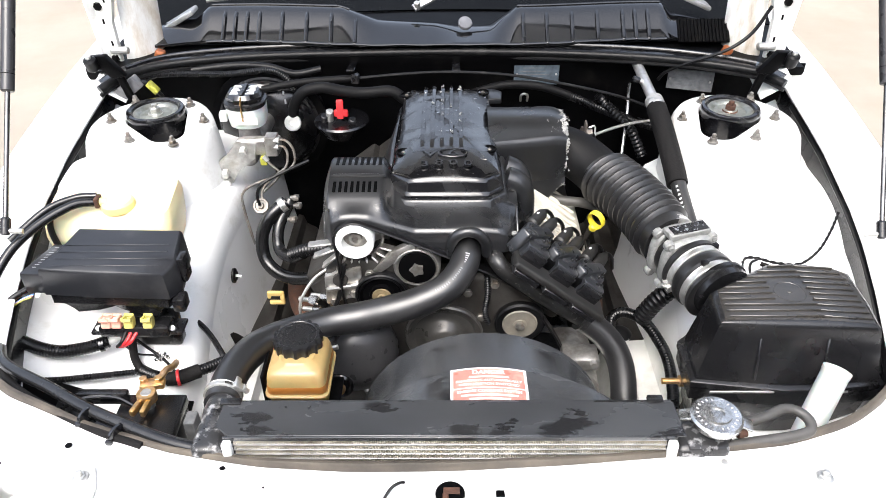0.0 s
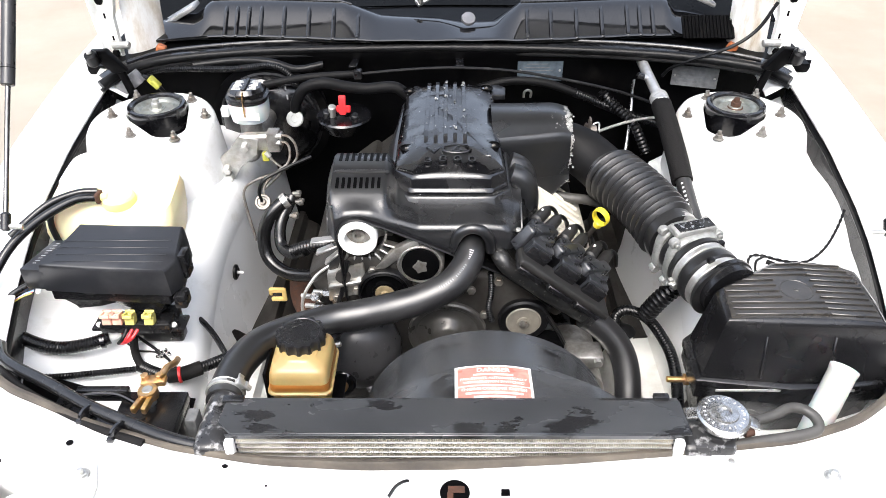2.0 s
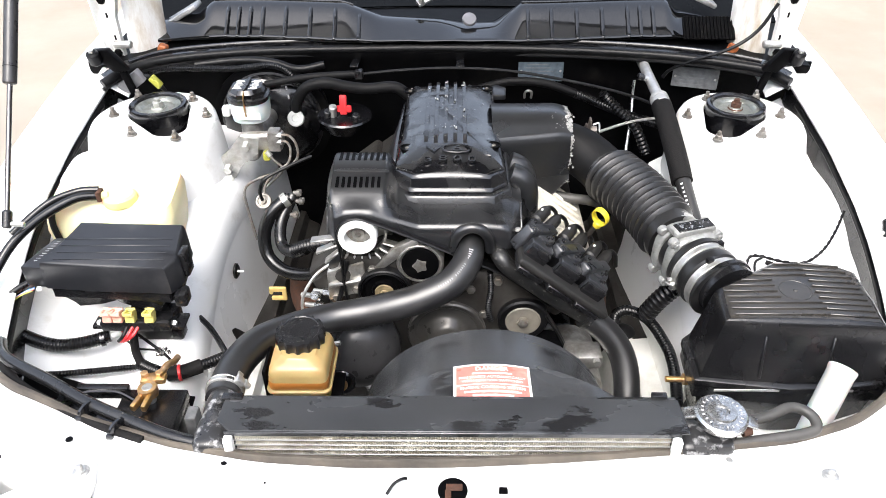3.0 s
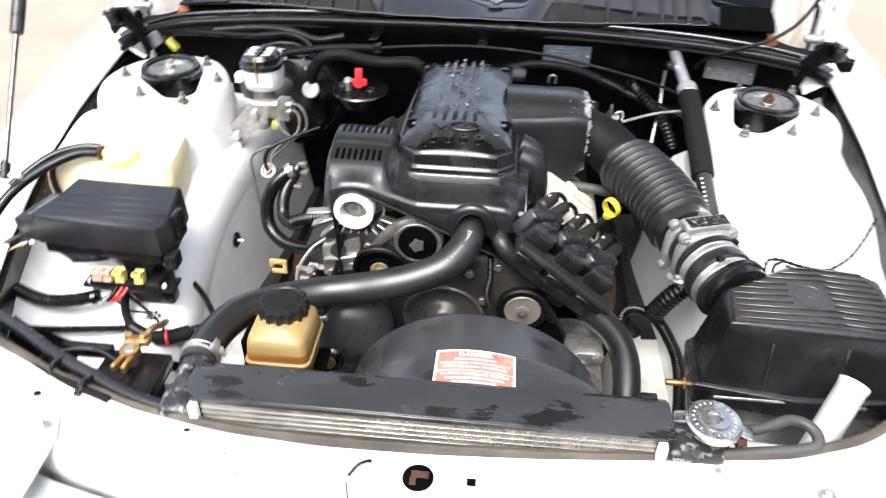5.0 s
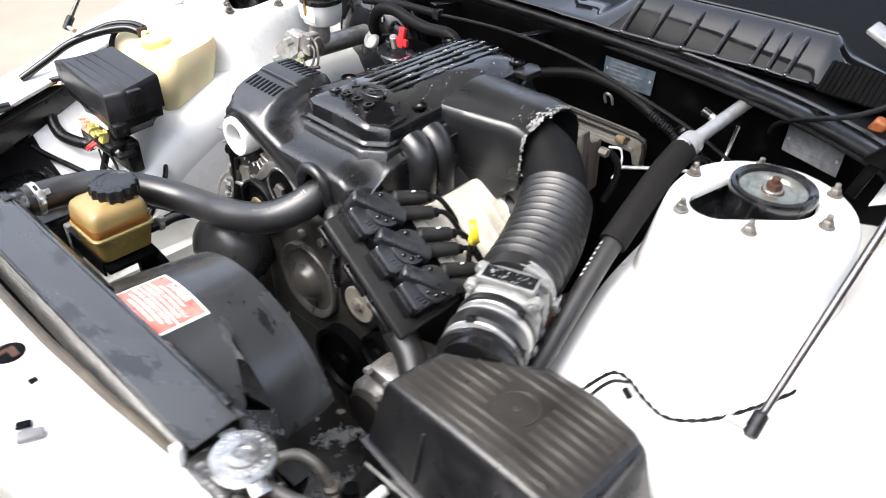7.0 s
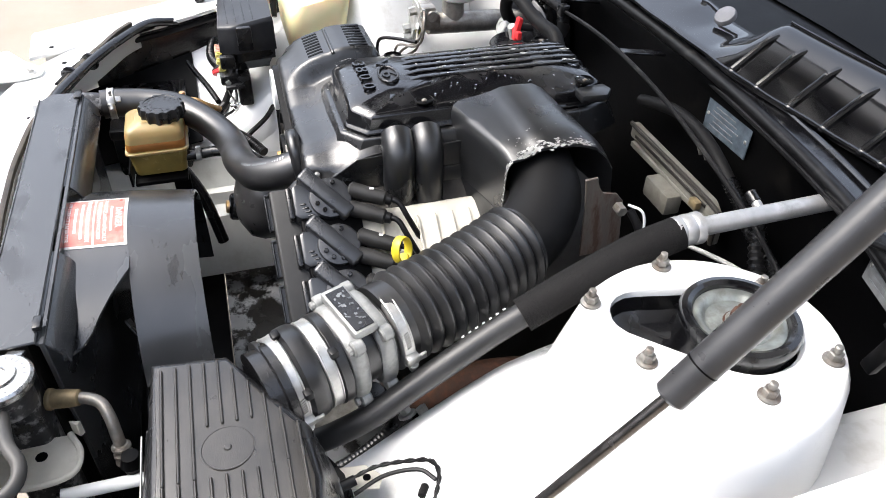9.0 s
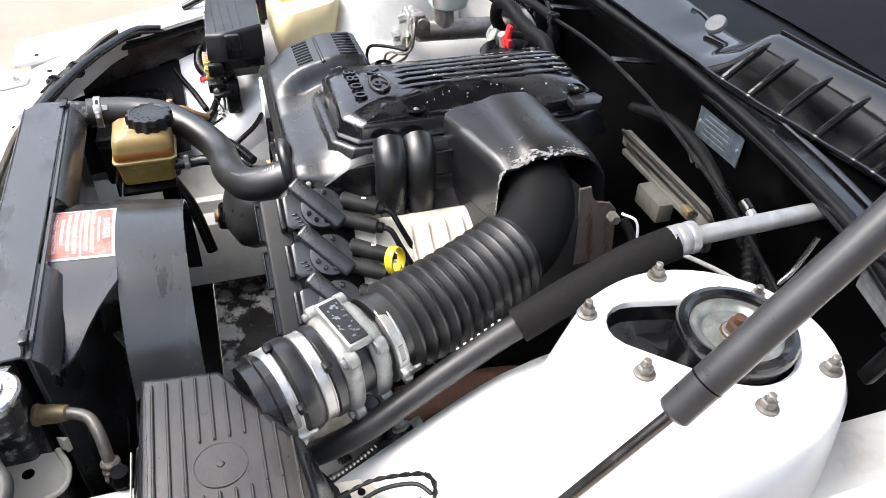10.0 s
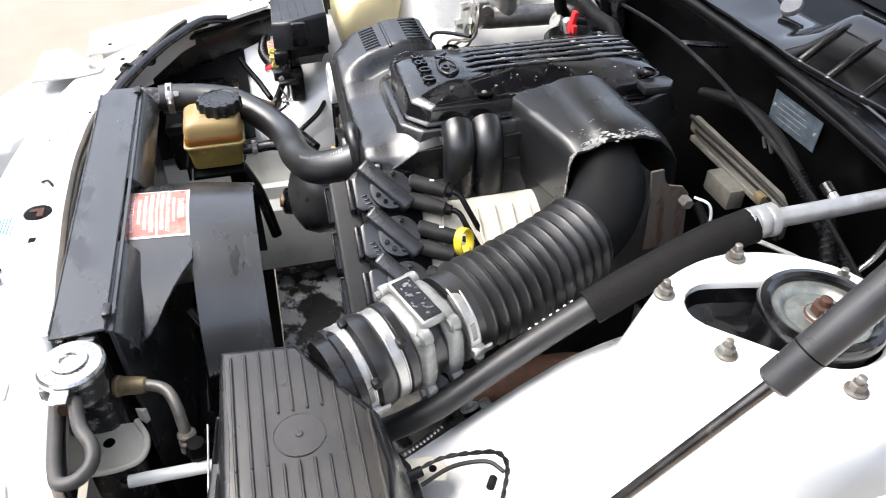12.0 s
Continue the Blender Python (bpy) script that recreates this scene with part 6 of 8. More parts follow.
BL = (B1 - B0).length
bend = lathe(bellows_profile(BL, 12), None, 44)
turn_b = frame_to(B0, B1)
for v in bend.verts:
    s = v.co.z / BL
    v.co = Matrix.Translation(B0) @ turn_b @ v.co
    v.co.z += 0.003 * math.sin(math.pi * s)
    v.co.x += 0.011 * math.sin(math.pi * s)
part("bellows", bend, BELLOWS, bel)
C1, C2 = Vector((0.406, 1.069, 0.886)), Vector((0.456, 0.920, 0.876))
axis = (C2 - C1).normalized()
side = Vector((0, 0, 1)).cross(axis).normalized()
up = axis.cross(side).normalized()
if up.z < 0:
    up, side = -up, -side
basis = Matrix(((side.x, up.x, axis.x, 0), (side.y, up.y, axis.y, 0), (side.z, up.z, axis.z, 0), (0, 0, 0, 1)))
ring_clamp(C1 - axis * 0.014, C1, 0.0512, bel, C1 + side * 0.048 - up * 0.006, None, 0.015)
maf = thing("air_flow_meter", "cast grey air flow meter with dark label", "sensor", C1 + axis * 0.04)


def along(d):
    return Matrix.Translation(C1 + axis * d) @ basis


part("core", lathe([(0.046, 0.004), (0.0475, 0.006), (0.0475, 0.072), (0.046, 0.074)], along(0), 44), BELLOWS, maf, "dark core")
CAST = material("pale_cast_aluminium", (0.33, 0.335, 0.325), 0.5, 0.45, vary=0.16, scale=45, bump=0.12, bump_scale=300, second=(0.20, 0.20, 0.19), spots=0.3, spot_scale=40, spot_edge=0.2)
for d in (0.010, 0.046):
    pl = loft([rounded_ring(0, 0, h, h, 0.034, z, 6) for h, z in ((0.048, -0.002), (0.0505, 0.001), (0.0515, 0.004), (0.0515, 0.012), (0.0505, 0.015), (0.048, 0.018))])
    pl.transform(along(d))
    part("flange", pl, CAST, maf, "pale cast flange")
    for qx, qy in ((1, 1), (-1, 1), (-1, -1), (1, -1)):
        lobe = rod((qx * 0.043, qy * 0.043, 0.0005), (qx * 0.043, qy * 0.043, 0.0145), 0.0095, 16, bevel=0.002)
        lobe.transform(along(d))
        part("lobe", lobe, CAST, maf)
        if d > 0.03:
            sc = rod((qx * 0.043, qy * 0.043, 0.014), (qx * 0.043, qy * 0.043, 0.020), 0.005, 8, bevel=0.001)
            sc.transform(along(d))
            part("screw", sc, CAST, maf)
blk = along(0.036)
part("sensor_block", box((0, 0, 0), (0.080, 0.012, 0.030), 0.003, 2, blk @ Matrix.Translation((0, 0.054, 0.002))), CAST, maf, "pale cast sensor block")
part("maf_label", box((0, 0, 0), (0.070, 0.002, 0.023), 0.0006, 1, blk @ Matrix.Translation((0.002, 0.0605, 0.002))), PLASTIC, maf, "scuffed dark label")
rs = random.Random(9)
for k in range(26):
    part("label_scuff", box((0, 0, 0), (rs.uniform(0.001, 0.006), 0.0006, rs.uniform(0.001, 0.004)), 0, 1, blk @ Matrix.Translation((rs.uniform(-0.026, 0.030), 0.0617, 0.002 + rs.uniform(-0.009, 0.009))) @ Matrix.Rotation(rs.uniform(0, 3), 4, "Y")), FADED, maf, "scuffed patch")
sh = thing("intake_sleeve", "smooth black rubber sleeve with two bright clamps", "hose", C1 + axis * 0.1)
part("sleeve", lathe([(0.050, 0.066), (0.055, 0.068), (0.0555, 0.078), (0.0515, 0.080), (0.0515, 0.094), (0.0550, 0.098), (0.0565, 0.104), (0.0560, 0.116), (0.0515, 0.120), (0.0515, 0.137), (0.054, 0.139), (0.054, 0.144), (0.050, 0.145)], along(0), 44), BELLOWS, sh)
ring_clamp(C1 + axis * 0.0795, C2, 0.0517, sh, C1 + axis * 0.087 - side * 0.05 - up * 0.022, None, 0.015)
ring_clamp(C1 + axis * 0.1205, C2, 0.0517, sh, C1 + axis * 0.128 + side * 0.050 - up * 0.018, None, 0.015)
for d, aa in ((0.076, 0.9), (0.118, 0.4), (0.118, 1.9)):
    tb = box((0.054 * math.cos(aa), 0.054 * math.sin(aa), 0), (0.012, 0.010, 0.010), 0.002)
    tb.transform(along(d + 0.002))
    part("locating_tab", tb, RUBBER, sh)

# ---- air cleaner ----
ab = thing("air_cleaner", "ribbed black plastic air cleaner box on the guard", "air cleaner", (0.56, 0.88, 0.75))
LID = [(0.416, 0.806), (0.660, 0.803), (0.667, 0.860), (0.668, 0.937), (0.650, 0.948), (0.600, 0.956), (0.533, 0.950), (0.424, 0.882)]


def lid_drop(x):
    return -0.09 * max(0.0, x - 0.575)


def lid_ring(grow, z, tilt=0.0):
    c = Vector((0.548, 0.880))
    out = []
    k = len(LID)
    for i in range(k):
        a, b = Vector(LID[i]), Vector(LID[(i + 1) % k])
        for j in range(4):
            p = a.lerp(b, j / 4)
            d = p - c
            q = c + d * (1 + grow / d.length)
            out.append((q.x, q.y, z + lid_drop(q.x) * (z > 0.87)))
    return out


lid = part("lid", loft([lid_ring(0.028, 0.800), lid_ring(0.026, 0.812), lid_ring(0.010, 0.880), lid_ring(0.005, 0.900), lid_ring(0.002, 0.9065), lid_ring(-0.003, 0.9095), lid_ring(-0.008, 0.9102)]), PLASTIC, ab, "black plastic lid")
part("lid_top", loft([lid_ring(-0.006, 0.9095), lid_ring(-0.007, 0.9108), lid_ring(-0.010, 0.9113), lid_ring(-0.04, 0.9115), lid_ring(-0.07, 0.9115)]), DUSTY, lid, "dusty ribbed lid top")
for k in range(10):
    y = 0.816 + 0.0142 * k
    x0 = 0.430 + (0 if y < 0.878 else (y - 0.878) * 1.55)
    x1 = 0.655 - (0 if y < 0.92 else (y - 0.92) * 0.5)
    spans = [(x0, x1)] if y < 0.85 or y > 0.905 else [(x0, 0.516), (0.574, x1)]
    for a, b in spans:
        cut = [(a, min(b, 0.575)), (max(a, 0.575), b)]
        for u, v in cut:
            if v - u > 0.015:
                zc = 0.9125 + (lid_drop(u) + lid_drop(v)) / 2
                part("lid_rib", box(((u + v) / 2, y, zc), (v - u, 0.0030, 0.0036), 0.001, 1, Matrix.Rotation(0.09 if u >= 0.575 else 0.0, 4, "Y")), DUSTY, lid, "moulded lid rib")
part("lid_boss", lathe([(0.026, -0.0006), (0.0255, 0.0009), (0.0245, 0.0009), (0.0238, 0.0002), (0.012, 0.0002), (0.004, 0.0003), (0.003, 0.0016), (0, 0.002)], Matrix.Translation((0.545, 0.876, 0.9112)), 32), DUSTY, lid, "round dished boss")
part("seam_rim", loft([lid_ring(0.034, 0.784), lid_ring(0.038, 0.786), lid_ring(0.038, 0.797), lid_ring(0.034, 0.799)]), PLASTIC, ab, "joint rim")
part("base", loft([lid_ring(-0.005, 0.66), lid_ring(0.010, 0.67), lid_ring(0.022, 0.75), lid_ring(0.034, 0.758), lid_ring(0.034, 0.782), lid_ring(0.028, 0.784)]), PLASTIC, ab, "black plastic base")
for x in (0.48, 0.585):
    part("front_rib", box((x, 0.792 if x < 0.5 else 0.790, 0.845), (0.004, 0.012, 0.075), 0.0015, 1, Matrix.Rotation(radians(-14), 4, "X")), PLASTIC, lid)
part("metal_strip", box((0.475, 0.7705, 0.7915), (0.13, 0.002, 0.005), 0.0006, 1), BAND, ab, "bright worn strip")
part("metal_strip", box((0.59, 0.7705, 0.7915), (0.08, 0.002, 0.005), 0.0006, 1), BAND, ab, "bright worn strip")
part("outlet", lathe([(0.050, 0.140), (0.053, 0.142), (0.053, 0.150), (0.050, 0.152), (0.050, 0.166)], along(0), 40), PLASTIC, ab, "round outlet neck")
ab.location = (0.566, 0.890, 0.755)
bn = thing("brass_nozzle", "small brass drain nozzle beside the air cleaner", "nozzle", (0.38, 0.862, 0.737))
part("nozzle", join(rod((0.368, 0.862, 0.737), (0.400, 0.862, 0.737), 0.0055, 14, bevel=0.001), rod((0.398, 0.862, 0.737), (0.412, 0.862, 0.737), 0.010, 14)), BRASS, bn)
neck = thing("filler_tube", "milky white plastic filler tube beside the air cleaner", "tube", (0.55, 0.70, 0.70))
part("tube", lathe([(0.021, 0), (0.0205, 0.235), (0.0215, 0.238), (0.0215, 0.244), (0.018, 0.245), (0.017, 0.236), (0.0, 0.235)], Matrix.Translation((0.51, 0.674, 0.655)) @ frame_to((0.51, 0.674, 0.655), (0.592, 0.762, 0.885)), 30), MILKY, neck)
mb = thing("mounting_bracket", "pale cream steel bracket below the radiator cap", "bracket", (0.37, 0.65, 0.76))
part("plate", prism([(0.345, 0.600), (0.405, 0.600), (0.420, 0.650), (0.414, 0.694), (0.385, 0.702), (0.352, 0.690)], 0.750, 0.754, 0.0015, 1), CREAM_CAST, mb)
part("lip", tube([(0.352, 0.688, 0.755), (0.385, 0.702, 0.756), (0.414, 0.694, 0.756), (0.421, 0.650, 0.756), (0.407, 0.605, 0.756)], 0.004, 8, 0.005), CREAM_CAST, mb, "rolled bracket edge")
part("gusset", prism([(0.348, 0.690), (0.358, 0.700), (0.352, 0.705)], 0.752, 0.775, 0.001, 1), CREAM_CAST, mb, "folded gusset")
part("hole", lathe([(0.007, 0.754), (0.007, 0.7548), (0, 0.7548)], Matrix.Translation((0.378, 0.658, 0)), 16), BLACK_BODY, mb)
tc = thing("cooler_pipe", "grey bent metal pipe with crimped end", "pipe", (0.36, 0.73, 0.80))
part("pipe", tube([(0.333, 0.685, 0.800), (0.340, 0.712, 0.801), (0.350, 0.732, 0.798), (0.368, 0.742, 0.788), (0.382, 0.746, 0.770), (0.388, 0.748, 0.752)], 0.0072, 14, 0.004), OLD_ZINC, tc)
part("fitting", lathe([(0.010, 0), (0.0135, 0.002), (0.0135, 0.006), (0.0118, 0.008), (0.0112, 0.026), (0.0100, 0.038), (0.008, 0.040)], Matrix.Translation((0.330, 0.672, 0.799)) @ frame_to((0.330, 0.672, 0.799), (0.339, 0.710, 0.801)), 18), DULL_BRASS, tc, "dull brassy fitting")
for k in range(3):
    part("crimp", rod((0.388 + 0.0015 * k, 0.748, 0.760 - 0.0115 * k), (0.3895 + 0.0015 * k, 0.748, 0.752 - 0.0115 * k), 0.0115, 16, bevel=0.003), OLD_ZINC, tc, "crimped ferrule ring")

# ---- coil packs and leads ----
bank = thing("ignition_module", "dark coil bracket on the engine front", "bracket", (0.21, 1.05, 0.84))
slope = Matrix.Rotation(radians(38), 4, "Y")
part("base_plate", box((0, 0, 0), (0.21, 0.130, 0.014), 0.005, 3, Matrix.Translation((0.198, 1.036, 0.842)) @ slope), BOOT, bank, "dark grey mounting plate")
part("module", box((0, 0, 0), (0.19, 0.085, 0.022), 0.004, 2, Matrix.Translation((0.205, 1.050, 0.856)) @ slope), BLACK_BODY, bank)
for (cx, cz), nums in (((0.152, 0.902), ("6", "3")), ((0.206, 0.860), ("2", "5")), ((0.258, 0.820), ("4", "1"))):
    m = Matrix.Translation((cx, 1.045, cz)) @ slope
    c = thing("ignition_coil", "black ignition coil with two lead towers", "coil", (cx, 1.045, cz), group="ignition coils")
    body = [(-0.026, -0.046), (0.020, -0.046), (0.027, -0.038), (0.027, 0.024), (0.016, 0.036), (-0.018, 0.036), (-0.027, 0.026), (-0.027, -0.040)]
    part("housing", prism(body, -0.030, 0.014, 0.004, 2, m, 0.003), COIL, c, "black moulded housing")
    part("front_frame", box((0, 0, 0), (0.046, 0.008, 0.040), 0.003, 2, m @ Matrix.Translation((-0.002, -0.0475, -0.010))), PLASTIC, c, "plain tapered front")
    part("base_flange", join(box((0, 0, 0), (0.054, 0.050, 0.006), 0.002, 1, m @ Matrix.Translation((-0.002, -0.056, -0.030))), box((0, 0, 0), (0.054, 0.003, 0.010), 0.001, 1, m @ Matrix.Translation((-0.002, -0.080, -0.027))), box((0, 0, 0), (0.003, 0.050, 0.010), 0.001, 1, m @ Matrix.Translation((-0.028, -0.056, -0.027)))), PLASTIC, c, "framed base flange")
    part("disc", lathe([(0.029, -0.004), (0.030, 0.014), (0.0285, 0.018), (0.024, 0.019), (0.0, 0.019)], m @ Matrix.Translation((0, 0.008, 0)), 30), COIL, c, "round coil tower plate")
    band = Matrix.Rotation(radians(-50), 4, "Z")
    part("yoke", box((0, 0, 0), (0.023, 0.090, 0.052), 0.005, 3, m @ Matrix.Translation((-0.006, 0.002, 0.0)) @ band), COIL, c, "satin curved band")
    for k in range(6):
        an = radians(-70 + 38 * k + (120 if k > 2 else 0))
        part("terminal", rod(m @ Vector((0.021 * math.cos(an), 0.008 + 0.021 * math.sin(an), 0.016)), m @ Vector((0.021 * math.cos(an), 0.008 + 0.021 * math.sin(an), 0.0235)), 0.0034, 10, bevel=0.001), BLACK_GLOSS, c)
    for k in range(4):
        part("terminal_rib", box((0, 0, 0), (0.0028, 0.012, 0.016), 0.0008, 1, m @ Matrix.Translation((0.004 + 0.0056 * k, -0.030 + 0.003 * k, 0.008)) @ Matrix.Rotation(0.5, 4, "X")), BLACK_GLOSS, c)
    part("screw", rod(m @ Vector((-0.006, -0.066, -0.028)), m @ Vector((-0.006, -0.066, -0.022)), 0.0052, 6, bevel=0.001), OLD_ZINC, c, "worn screw")
    for j, (num, oy) in enumerate(zip(nums, (0.021, -0.021))):
        letters(num, 0.011, m @ Matrix.Translation((-0.006, 0.002, 0.0253)) @ band @ Matrix.Translation((0, -oy, 0)) @ Matrix.Rotation(radians(130), 4, "Z"), PRINT, c, "number", 0.0002, "small white number")
    for j in range(2):
        a = m @ Vector((-0.010 + 0.026 * j, 0.036 - 0.006 * j, 0.010))
        b = a + Vector((0.027, 0.050, -0.008))
        lead = thing("spark_lead", "black rubber spark lead on its coil", "spark lead", a, group="spark leads")
        part("boot", rod(a, b, 0.0122, 18, 0.0108, 0.004), BOOT, lead, "thick rubber boot")
        part("collar", rod(b - Vector((0.002, 0.003, 0)), b + Vector((0.003, 0.006, -0.001)), 0.0084, 16, 0.0076, 0.001), RUBBER, lead)
        part("cable", tube([b, b + Vector((0.008, 0.014, -0.002)), b + Vector((0.022, 0.024, -0.020)), b + Vector((0.032, 0.044, -0.062))], 0.0042, 10, 0.006), RUBBER, lead)
        if j == 0:
            part("print_mark", box((0, 0, 0), (0.004, 0.006, 0.0006), 0, 1, Matrix.Translation(a.lerp(b, 0.6) + Vector((0, 0, 0.0119))) @ Matrix.Rotation(-0.4, 4, "Z")), PRINT, lead, "white printed mark")
dip = thing("dipstick", "bright yellow ring-handled dipstick", "dipstick", (0.278, 1.127, 0.88))
n_ring, e_ring = Vector((0.68, 0.70, 0.22)).normalized(), Vector((0.70, -0.70, 0.0)).normalized()
up_ring = n_ring.cross(e_ring).normalized()
ringp = [Vector((0.280, 1.126, 0.897)) + e_ring * (0.0155 * math.cos(a)) + up_ring * (0.0180 * math.sin(a)) for a in np.linspace(0, 2 * math.pi, 29)]
part("ring", tube(ringp, 0.004, 10, 0.003, flat=(0.0032, 0.012, n_ring)), YELLOW, dip)
part("collar", lathe([(0.007, 0), (0.0085, 0.003), (0.0085, 0.010), (0.006, 0.013)], Matrix.Translation((0.275, 1.131, 0.872)) @ frame_to((0.262, 1.14, 0.84), (0.276, 1.130, 0.885)), 14), YELLOW, dip)
part("stem", rod((0.2745, 1.131, 0.876), (0.262, 1.14, 0.84), 0.005, 12), GRIMY, dip, "dark guide neck")
part("guide", rod((0.262, 1.14, 0.842), (0.25, 1.15, 0.74), 0.005, 10), GRIMY, dip, "dark guide tube")

bh = thing("bypass_hose", "dark rubber hose crossing above the rocker cover", "hose", (0.24, 1.285, 0.84))
part("hose", tube([(0.150, 1.325, 0.850), (0.195, 1.302, 0.846), (0.235, 1.284, 0.842), (0.285, 1.278, 0.838), (0.33, 1.30, 0.81)], 0.0105, 14, 0.008), GREY_HOSE, bh)

# ---- air conditioning line ----
acl = thing("air_con_line", "silver pipe crimped to a black air conditioning hose", "pipe", (0.44, 1.4, 0.98))
part("metal_pipe", rod((0.447, 1.645, 1.000), (0.445, 1.425, 0.993), 0.0115, 20, bevel=0.002), SILVER_PAINT, acl)
part("ferrule", lathe([(0.0145, 0), (0.0195, 0.003), (0.0195, 0.010), (0.0178, 0.013), (0.0192, 0.016), (0.0192, 0.024), (0.0178, 0.027), (0.0190, 0.030), (0.0185, 0.036), (0.0150, 0.039)], Matrix.Translation((0.445, 1.447, 0.9935)) @ frame_to((0, 0, 0), (0, -1, -0.05)), 24), SILVER_PAINT, acl, "crimped ferrule")
part("foam_sleeve", tube([(0.445, 1.418, 0.990), (0.447, 1.36, 0.975), (0.452, 1.28, 0.942), (0.455, 1.225, 0.915)], 0.021, 18, 0.01), TAPE, acl, "rough cloth sleeve")
part("hose", tube([(0.445, 1.42, 0.99), (0.452, 1.29, 0.945), (0.458, 1.20, 0.905), (0.470, 1.10, 0.855), (0.476, 1.04, 0.822), (0.47, 0.98, 0.79), (0.44, 0.93, 0.75)], 0.0150, 16, 0.01), AC_RUBBER, acl)
part("valve", rod((0.447, 1.53, 0.998), (0.428, 1.53, 1.004), 0.006, 12, bevel=0.001), SILVER_PAINT, acl, "small service valve")
part("valve_cap", rod((0.430, 1.53, 1.003), (0.415, 1.53, 1.008), 0.0075, 12, bevel=0.001), PLASTIC, acl)
for k in range(7):
    part("print_bar", box((0, 0, 0), (0.0012, 0.0036, 0.0042), 0, 1, Matrix.Translation((0.4475 + 0.001 * k, 1.205 - 0.0085 * k, 0.9228 - 0.0042 * k)) @ Matrix.Rotation(0.45, 4, "X") @ Matrix.Rotation(0.9, 4, "Y")), PRINT, acl, "white printed mark")
st = thing("support_strut", "thin bright steel rod beside the firewall", "rod", (0.44, 1.63, 0.9))
part("rod", tube([(0.440, 1.648, 0.948), (0.438, 1.64, 0.915), (0.437, 1.62, 0.878), (0.42, 1.55, 0.80)], 0.0045, 10, 0.01), STEEL, st)

# ---- brake booster and master cylinder ----
bb = thing("brake_booster", "large black round brake booster on the firewall", "brake booster", (-0.43, 1.58, 0.87))
part("shell", lathe([(0.120, 0.0), (0.135, 0.012), (0.138, 0.035), (0.130, 0.050), (0.118, 0.055), (0.112, 0.068), (0.080, 0.085), (0.050, 0.092), (0.0, 0.093)], Matrix.Translation((-0.435, 1.645, 0.868)) @ Matrix.Rotation(radians(90), 4, "X"), 56), BLACK_GLOSS, bb)
part("rim", lathe([(0.132, 0.040), (0.141, 0.043), (0.141, 0.050), (0.132, 0.053)], Matrix.Translation((-0.435, 1.645, 0.868)) @ Matrix.Rotation(radians(90), 4, "X"), 56), BLACK_BODY, bb)
part("check_valve", lathe([(0.019, 0), (0.019, 0.008), (0.017, 0.010), (0.009, 0.010), (0.008, 0.008), (0, 0.008)], Matrix.Translation((-0.359, 1.508, 0.914)) @ Matrix.Rotation(radians(65), 4, "X"), 30), GREY_DISC, bb, "pale grey round check valve")
part("valve_body", rod((-0.359, 1.512, 0.912), (-0.359, 1.57, 0.90), 0.014, 16), RUBBER, bb)
for k in range(5):
    part("stain", box((0, 0, 0), (0.004, 0.001, 0.008 + 0.003 * (k % 2)), 0, 1, Matrix.Translation((-0.385 + 0.002 * (k % 3), 1.5605, 0.965 - 0.022 * k))), GREY_PRINT, bb, "pale scuff")
mc = thing("brake_fluid_reservoir", "milky brake fluid reservoir with black cap", "reservoir", (-0.437, 1.43, 0.93))
part("tank", loft([rounded_ring(-0.437, 1.43, hx, hx, r, z, 8) for hx, r, z in ((0.032, 0.026, 0.953), (0.038, 0.031, 0.957), (0.041, 0.034, 0.975), (0.042, 0.034, 1.000), (0.041, 0.034, 1.004))]), MILKY, mc)
part("collar", loft([rounded_ring(-0.437, 1.43, hx, hx, 0.035, z, 8) for hx, z in ((0.0425, 1.000), (0.044, 1.002), (0.044, 1.010), (0.040, 1.013))]), PLASTIC, mc, "black collar")
lidm = part("cap", loft([[(-0.437 + r * math.cos(radians(22.5 + 45 * k)), 1.43 + r * math.sin(radians(22.5 + 45 * k)), z) for k in range(8)] for r, z in ((0.041, 1.012), (0.041, 1.022), (0.034, 1.030), (0.031, 1.030))]), BLACK_GLOSS, mc, "black eight-sided cap")
for sx in (-1, 1):
    for k in range(8):
        part("print_bar", box((-0.437 + sx * (0.0165 + 0.001 * (k % 3)), 1.409 + 0.006 * k, 1.0306), (0.019 - 0.004 * (k % 3), 0.0030, 0.0006)), PRINT, lidm, "white print")
part("strap", box((-0.437, 1.43, 1.0325), (0.008, 0.062, 0.003), 0.001, 1), PLASTIC, lidm)
part("spring_clip", tube([(-0.437, 1.397, 1.028), (-0.437, 1.387, 1.018), (-0.437, 1.3845, 0.99), (-0.437, 1.387, 0.978)], 0.003, 8, 0.005, flat=(0.008, 0.002, (1, 0, 0))), BRASS, mc, "brassy spring clip")
part("label", box((-0.432, 1.3872, 0.977), (0.05, 0.001, 0.016)), LABEL_WHITE, mc, "white sticker")
part("side_label", box((-0.487, 1.42, 0.975), (0.016, 0.02, 0.02), 0.002), WHITE_PLASTIC, mc)
mcb = thing("master_cylinder", "cast aluminium master cylinder and valve block", "master cylinder", (-0.43, 1.40, 0.92))
part("neck", lathe([(0.022, 0), (0.024, 0.03), (0.022, 0.056)], Matrix.Translation((-0.437, 1.42, 0.90)), 20), ALU, mcb)
part("cylinder", rod((-0.435, 1.56, 0.898), (-0.433, 1.36, 0.905), 0.022, 20, bevel=0.004), ALU, mcb)
part("valve_block", box((-0.40, 1.355, 0.937), (0.085, 0.03, 0.032), 0.005), ALU, mcb)
